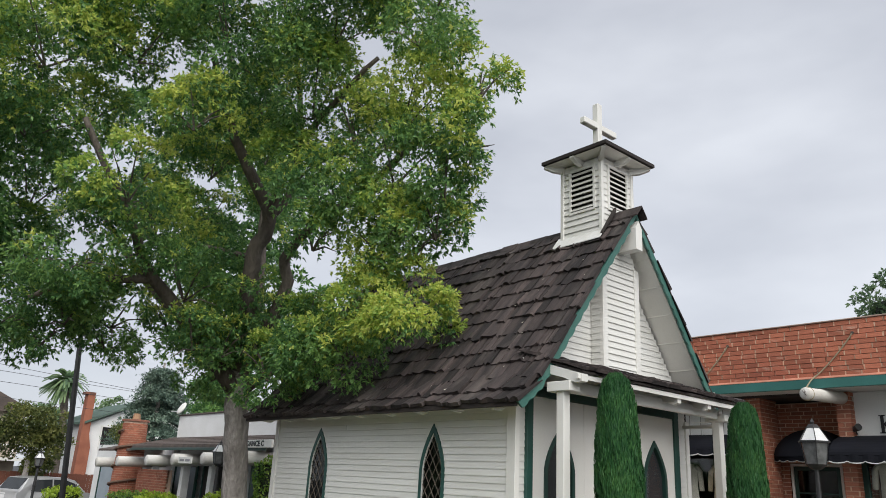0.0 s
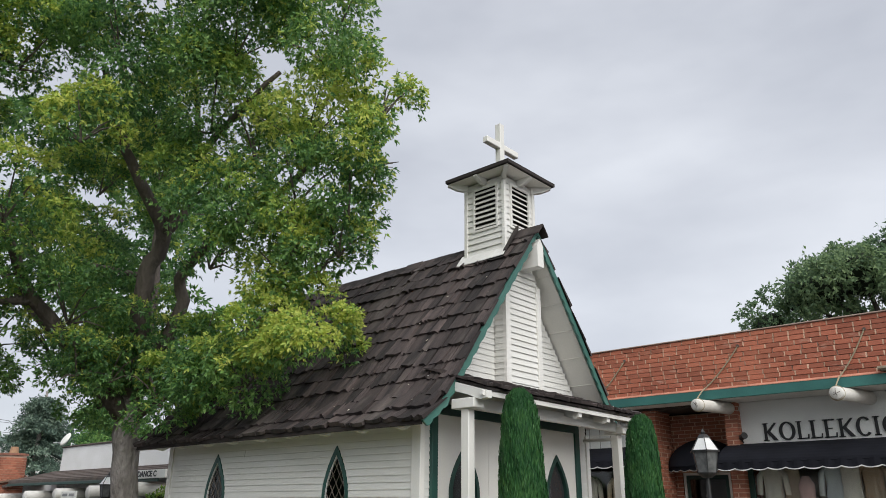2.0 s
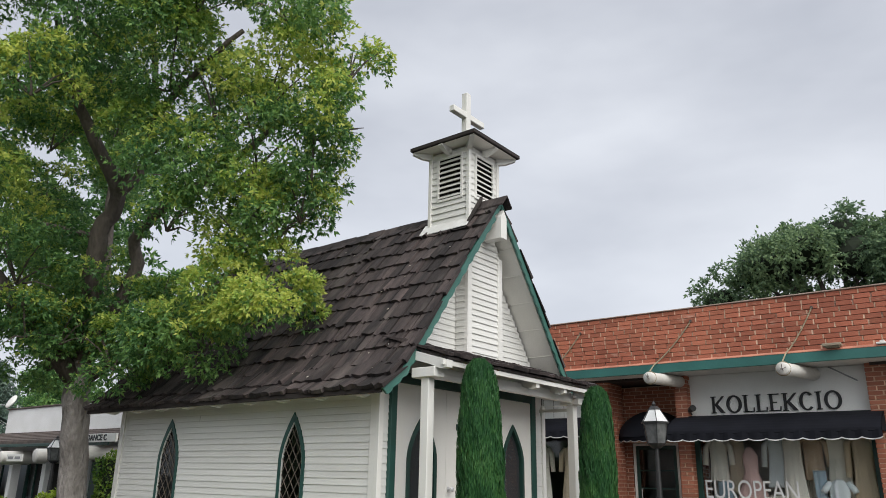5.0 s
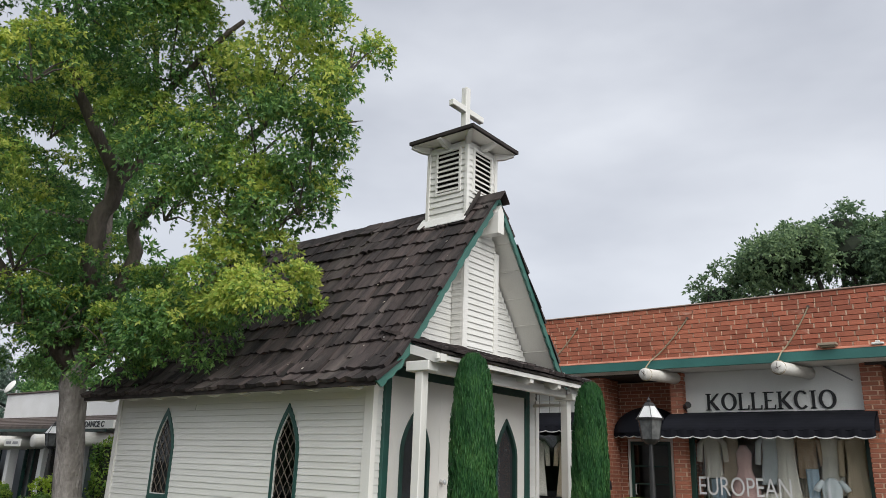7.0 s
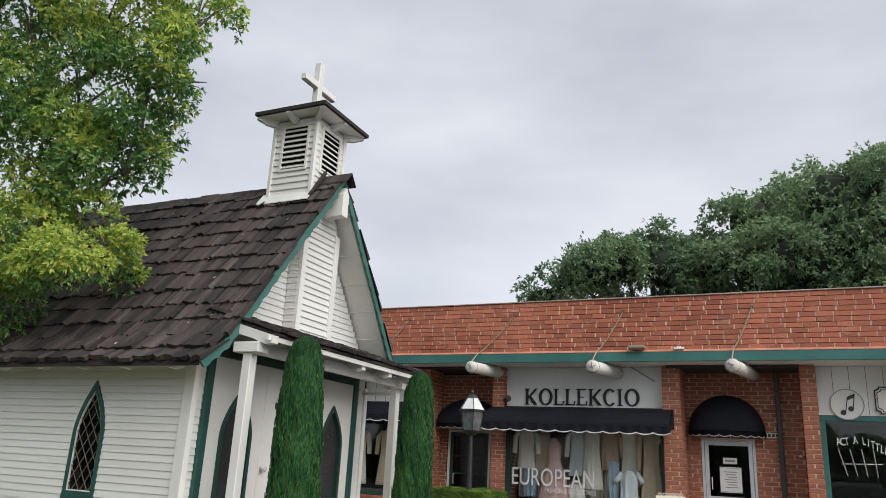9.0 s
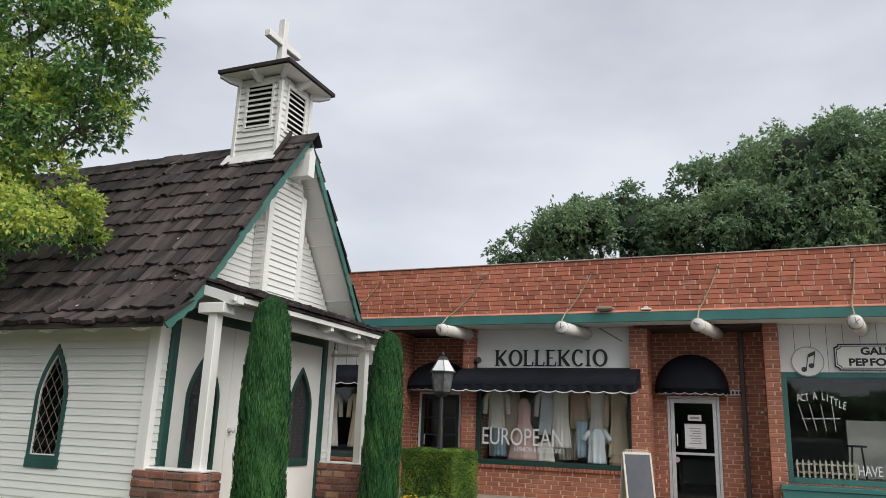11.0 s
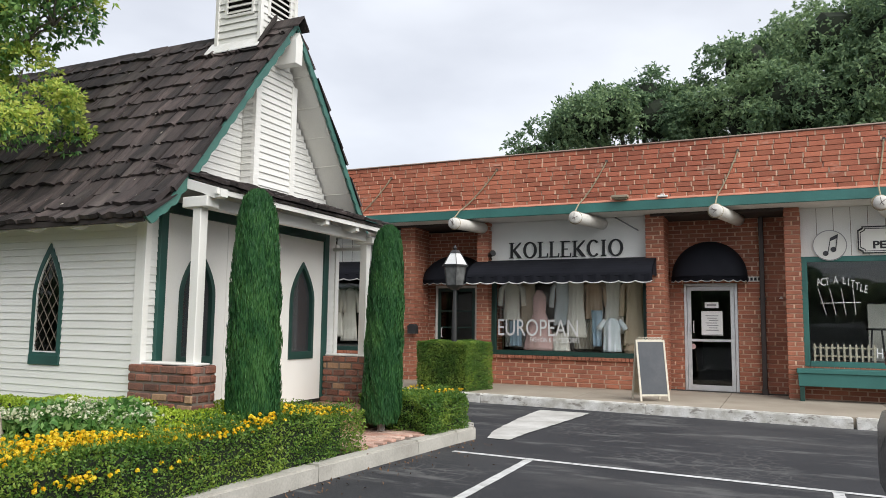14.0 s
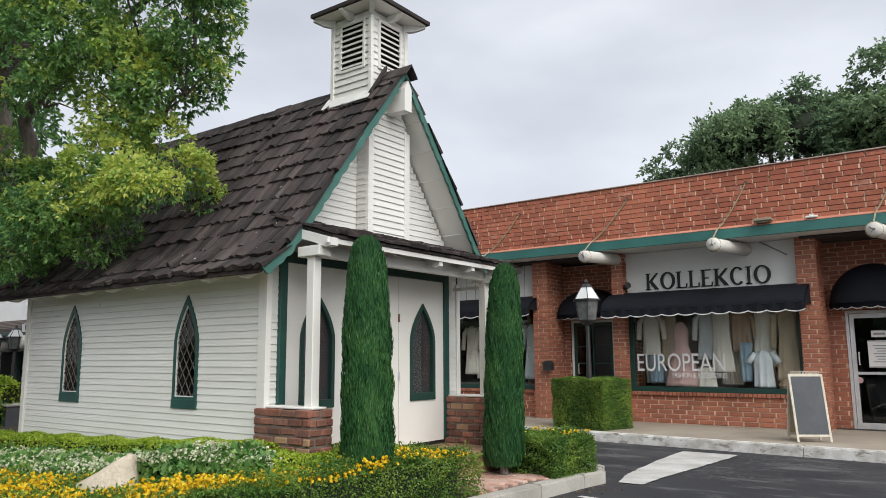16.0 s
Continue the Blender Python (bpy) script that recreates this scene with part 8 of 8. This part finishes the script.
plain_tree("street_tree", -34.5, 3.2, [(-34, 2.6, 3.6, 0.95), (-34, 3.5, 3.3, 0.95), (-34.5, 3.0, 2.3, 1.0), (-34, 4.2, 2.3, 0.65), (-35, 3.8, 1.3, 0.8), (-34, 1.5, 2.8, 0.6)], LEAF_OLIVE, "bushy olive-green street tree by the fence", 1500, 0.16)
cedar = thing("cedar", (-30, 7.2, -0.3), "blue-green cedar with drooping tiers", "tree")
part("trunk", tube([(-30, 7.2, -0.5), (-30, 7.2, 6.4)], [0.22, 0.05], 8), BARK, cedar)
P = []
for k in range(16):
    z = 2.6 + 0.23 * k
    for j in range(6):
        a = rng.uniform(0, 6.283)
        ln = (6.6 - z) * 0.42 + 0.5
        t = NR.uniform(0.1, 1, 240)[:, None]
        c = np.array([-30, 7.2, z]) + np.array([math.cos(a) * ln, math.sin(a) * ln, -0.1]) * t + np.array([0, 0, -0.28]) * t * t + NR.normal(size=(240, 3)) * np.array([0.14, 0.14, 0.06])
        P.append(c)
quads_object("crown", leaf_quads(np.concatenate(P), 0.16, 0.8, 0.35), LEAF_BLUE, cedar)
plain_tree("rear_tree", -35.5, 12.5, [(-37.0, 12.3, 5.6, 1.2), (-35.6, 12.5, 6.0, 1.4), (-34.2, 12.4, 5.7, 1.3), (-32.8, 12.6, 5.0, 1.2), (-35.0, 12.0, 4.4, 1.2), (-33.5, 12.0, 4.0, 1.2)], LEAF_TREE, "green tree rising behind the arcade", 1200, 0.16)
plain_tree("roof_shrub", -28.2, 5.8, [(-28.0, 5.2, 2.9, 0.55), (-27.4, 5.4, 2.8, 0.45)], LEAF_OLIVE, "olive shrub above the low roof", 2200, 0.10, 0.05)
plain_tree("far_tree", -60, 22, [(-60, 14, 5.2, 2.2), (-60, 18, 5.8, 2.4), (-60, 23, 5.5, 2.6), (-58, 9.5, 4.6, 1.8)], LEAF_OAK, "distant dark tree behind the houses", 500, 0.3)
palm = thing("palm_tree", (-48, 7.6, 0), "tall fan palm far behind the houses", "tree")
part("trunk", tube([(-48, 7.95, -1), (-48, 7.8, 4), (-48, 7.5, 6.6)], [0.26, 0.22, 0.26], 10), BARK_LIMB, palm)
vs, fs = [], []
for k in range(120):
    a, e = rng.uniform(0, 6.283), rng.uniform(-0.8, 1.25)
    d = Vector((math.cos(a) * math.cos(e), math.sin(a) * math.cos(e), math.sin(e)))
    s = Vector((-math.sin(a), math.cos(a), 0)) * 0.17
    pr_ = None
    for i in range(6):
        t = i / 5
        c = Vector((-48, 7.5, 6.9)) + d * 1.5 * t - Vector((0, 0, 0.75 * t * t))
        w = s * (1.2 - t)
        k0 = len(vs)
        vs += [tuple(c + w), tuple(c - w - Vector((0, 0, 0.06)))]
        if pr_ is not None:
            fs.append((pr_, pr_ + 1, k0 + 1, k0))
        pr_ = k0
me = bpy.data.meshes.new("fronds")
me.from_pydata(vs, [], fs)
me.materials.append(LEAF_OAK)
tagged(part("frond_crown", me, LEAF_OAK, palm), kind="stuff")
for z0, z1 in ((6.6, 5.6), (6.0, 5.2), (5.2, 4.4), (7.2, 4.9)):
    tagged(part("power_line", tube([(-40, -6 + 40 * t, z0 + (z1 - z0) * t - 1.6 * t * (1 - t)) for t in np.linspace(0, 1, 12)], 0.014, 4), BLACK_METAL, None), "thin dark overhead power line", "cable", "overhead lines")


# ---------------------------------------------------------------- parked cars
def car(m, paint, label, suv=1.0):
    """A parked car, nose along +x, standing on z = 0."""
    cr = thing("car", tuple(m.translation), label, "car", "parked cars")
    H = 1.46 * suv
    TYRE = mat("tyre_rubber", (0.02, 0.02, 0.02), None, 0.9)
    GLZ = mat("tinted_car_glass", (0.02, 0.024, 0.026), None, 0.08, 2, 20, 0, speck=0.02)
    side = [(-2.25, 0.42), (-2.32, 0.62), (-2.28, 0.92), (-2.15, 0.98), (-1.75, H - 0.06), (-1.2, H), (0.0, H), (0.55, H - 0.12), (1.10, 0.98), (1.85, 0.88), (2.2, 0.74), (2.27, 0.5), (2.2, 0.30)]
    for wx in (1.38, -1.38):
        side += [(wx + 0.40, 0.28)] + [(wx + 0.40 * math.cos(a), 0.33 + 0.40 * math.sin(a)) for a in np.linspace(0.1, math.pi - 0.1, 9)] + [(wx - 0.40, 0.28)]
    side += [(-2.2, 0.30)]
    q = bmesh.new()
    prev = None
    loops = []
    for s in (-0.90, -0.84, 0.84, 0.90):
        k = 0.985 if abs(s) > 0.86 else 1.0
        loops.append([q.verts.new((x * k, s * (1 - 0.16 * max(0, z - 0.95) / 0.5), 0.3 + (z - 0.3) * k)) for x, z in side])
    for a, b in zip(loops, loops[1:]):
        for i in range(len(side)):
            j = (i + 1) % len(side)
            q.faces.new((a[i], a[j], b[j], b[i]))
    q.faces.new(loops[0])
    q.faces.new(loops[-1][::-1])
    part("body", q, paint, cr, m=m)
    for s in (-1, 1):
        y = s * 0.905
        for pts in ([(-1.62, 1.0), (-1.35, H - 0.14), (-0.62, H - 0.10), (-0.62, 1.0)], [(-0.54, 1.0), (-0.54, H - 0.10), (0.02, H - 0.11), (0.48, H - 0.24), (0.92, 1.0)]):
            g = prism(pts, "y", y - 0.006, y + 0.006)
            for v in g.verts:
                v.co.y -= s * 0.90 * 0.16 * max(0, v.co.z - 0.95) / 0.5
            part("side_window", g, GLZ, cr, m=m)
        mr = part("mirror", tube([(0.55, s * 0.82, 1.10), (0.60, s * 0.88, 1.2), (0.62, s * 0.92, 1.23)], [0.03, 0.03, 0.05], 10), paint, cr, m=m)
        b_ = box(0.50, 0.62, s * 0.86, s * 1.0, 1.22, 1.36, 0.035)
        part("mirror_shell", b_, paint, mr, m=m)
        part("mirror_glass", box(0.492, 0.499, s * 0.875, s * 0.985, 1.235, 1.345, 0.003), mat("mirror_silver", (0.6, 0.62, 0.64), None, 0.05, 2, 20, 0, metal=1.0, speck=0.01), mr, m=m)
        part("headlight", box(2.02, 2.20, s * 0.55, s * 0.84, 0.66, 0.78, 0.03), mat("headlight_lens", (0.5, 0.52, 0.54), None, 0.1), cr, m=m)
        part("tail_light", box(-2.27, -2.15, s * 0.62, s * 0.86, 0.75, 0.93, 0.02), mat("tail_lens", (0.30, 0.015, 0.012), None, 0.2), cr, m=m)
        for wx in (1.38, -1.38):
            w = part("wheel", tube([(wx, s * 0.66, 0.33), (wx, s * 0.70, 0.33), (wx, s * 0.86, 0.33), (wx, s * 0.89, 0.33)], [0.29, 0.33, 0.33, 0.29], 24), TYRE, cr, m=m, smooth=False)
            part("rim", tube([(wx, s * 0.86, 0.33), (wx, s * 0.893, 0.33)], [0.22, 0.225], 20), BLACK_METAL, w, m=m)
            for k in range(5):
                a = 2 * math.pi * k / 5
                part("spoke", tube([(wx + 0.03 * math.cos(a), s * 0.90, 0.33 + 0.03 * math.sin(a)), (wx + 0.21 * math.cos(a), s * 0.90, 0.33 + 0.21 * math.sin(a))], [0.035, 0.022], 5), METAL, w, m=m)
    part("windscreen", prism([(0.58, H - 0.135), (1.08, 1.0), (1.10, 1.0), (0.60, H - 0.12)], "y", -0.70, 0.70), GLZ, cr, m=m)
    part("rear_window", prism([(-1.77, H - 0.09), (-2.10, 1.02), (-2.12, 1.02), (-1.79, H - 0.075)], "y", -0.70, 0.70), GLZ, cr, m=m)
    return cr


P_DARK = mat("dark_grey_car_paint", (0.035, 0.033, 0.032), (0.03, 0.03, 0.03), 0.25, 2, 20, 0, metal=0.3, speck=0.02)
P_SILVER = mat("silver_car_paint", (0.50, 0.50, 0.49), (0.46, 0.46, 0.46), 0.3, 2, 20, 0, metal=0.5, speck=0.02)
P_WHITE = mat("white_car_paint", (0.75, 0.75, 0.75), None, 0.3, 2, 20, 0, speck=0.02)
car(Matrix.Translation((6.99, -0.66, 0)) @ Matrix.Rotation(math.pi / 2, 4, "Z"), P_DARK, "dark grey parked car with black alloy wheels", 1.12)
car(Matrix.Translation((-33.2, 4.2, -0.66)) @ Matrix.Rotation(math.pi / 2 + 0.35, 4, "Z"), P_SILVER, "silver parked estate car by the fence", 1.1)
car(Matrix.Translation((-33.2, 0.3, -0.66)) @ Matrix.Rotation(math.pi / 2, 4, "Z"), P_WHITE, "white parked saloon car by the fence")

# trees across the road behind the car park
belt = thing("tree_belt", (6, -31, 0), "dark row of trees across the road", "trees", kind="stuff")
P, O = [], []
for k in range(26):
    x = -42 + 4.0 * k + rng.uniform(-1, 1)
    for z, r in ((1.2, 1.7), (3.0 + rng.uniform(-0.5, 0.9), 1.8)):
        p, o = lobe_points((x + rng.uniform(-1, 1), -31 + rng.uniform(-1.5, 1.5), z), r, 0.8, 0.9, 5, 0.9, 0.9)
        P.append(p), O.append(o)
quads_object("foliage", leaf_quads(np.concatenate(P), 0.84, 0.5, 0.6, np.concatenate(O) * 0.7), LEAF_OAK, belt)
# Solid dark block that paints the shade within the row.
part("shade_core", box(-46, 64, -32.2, -31.4, 0, 3.0), SHADE_FILL, belt)
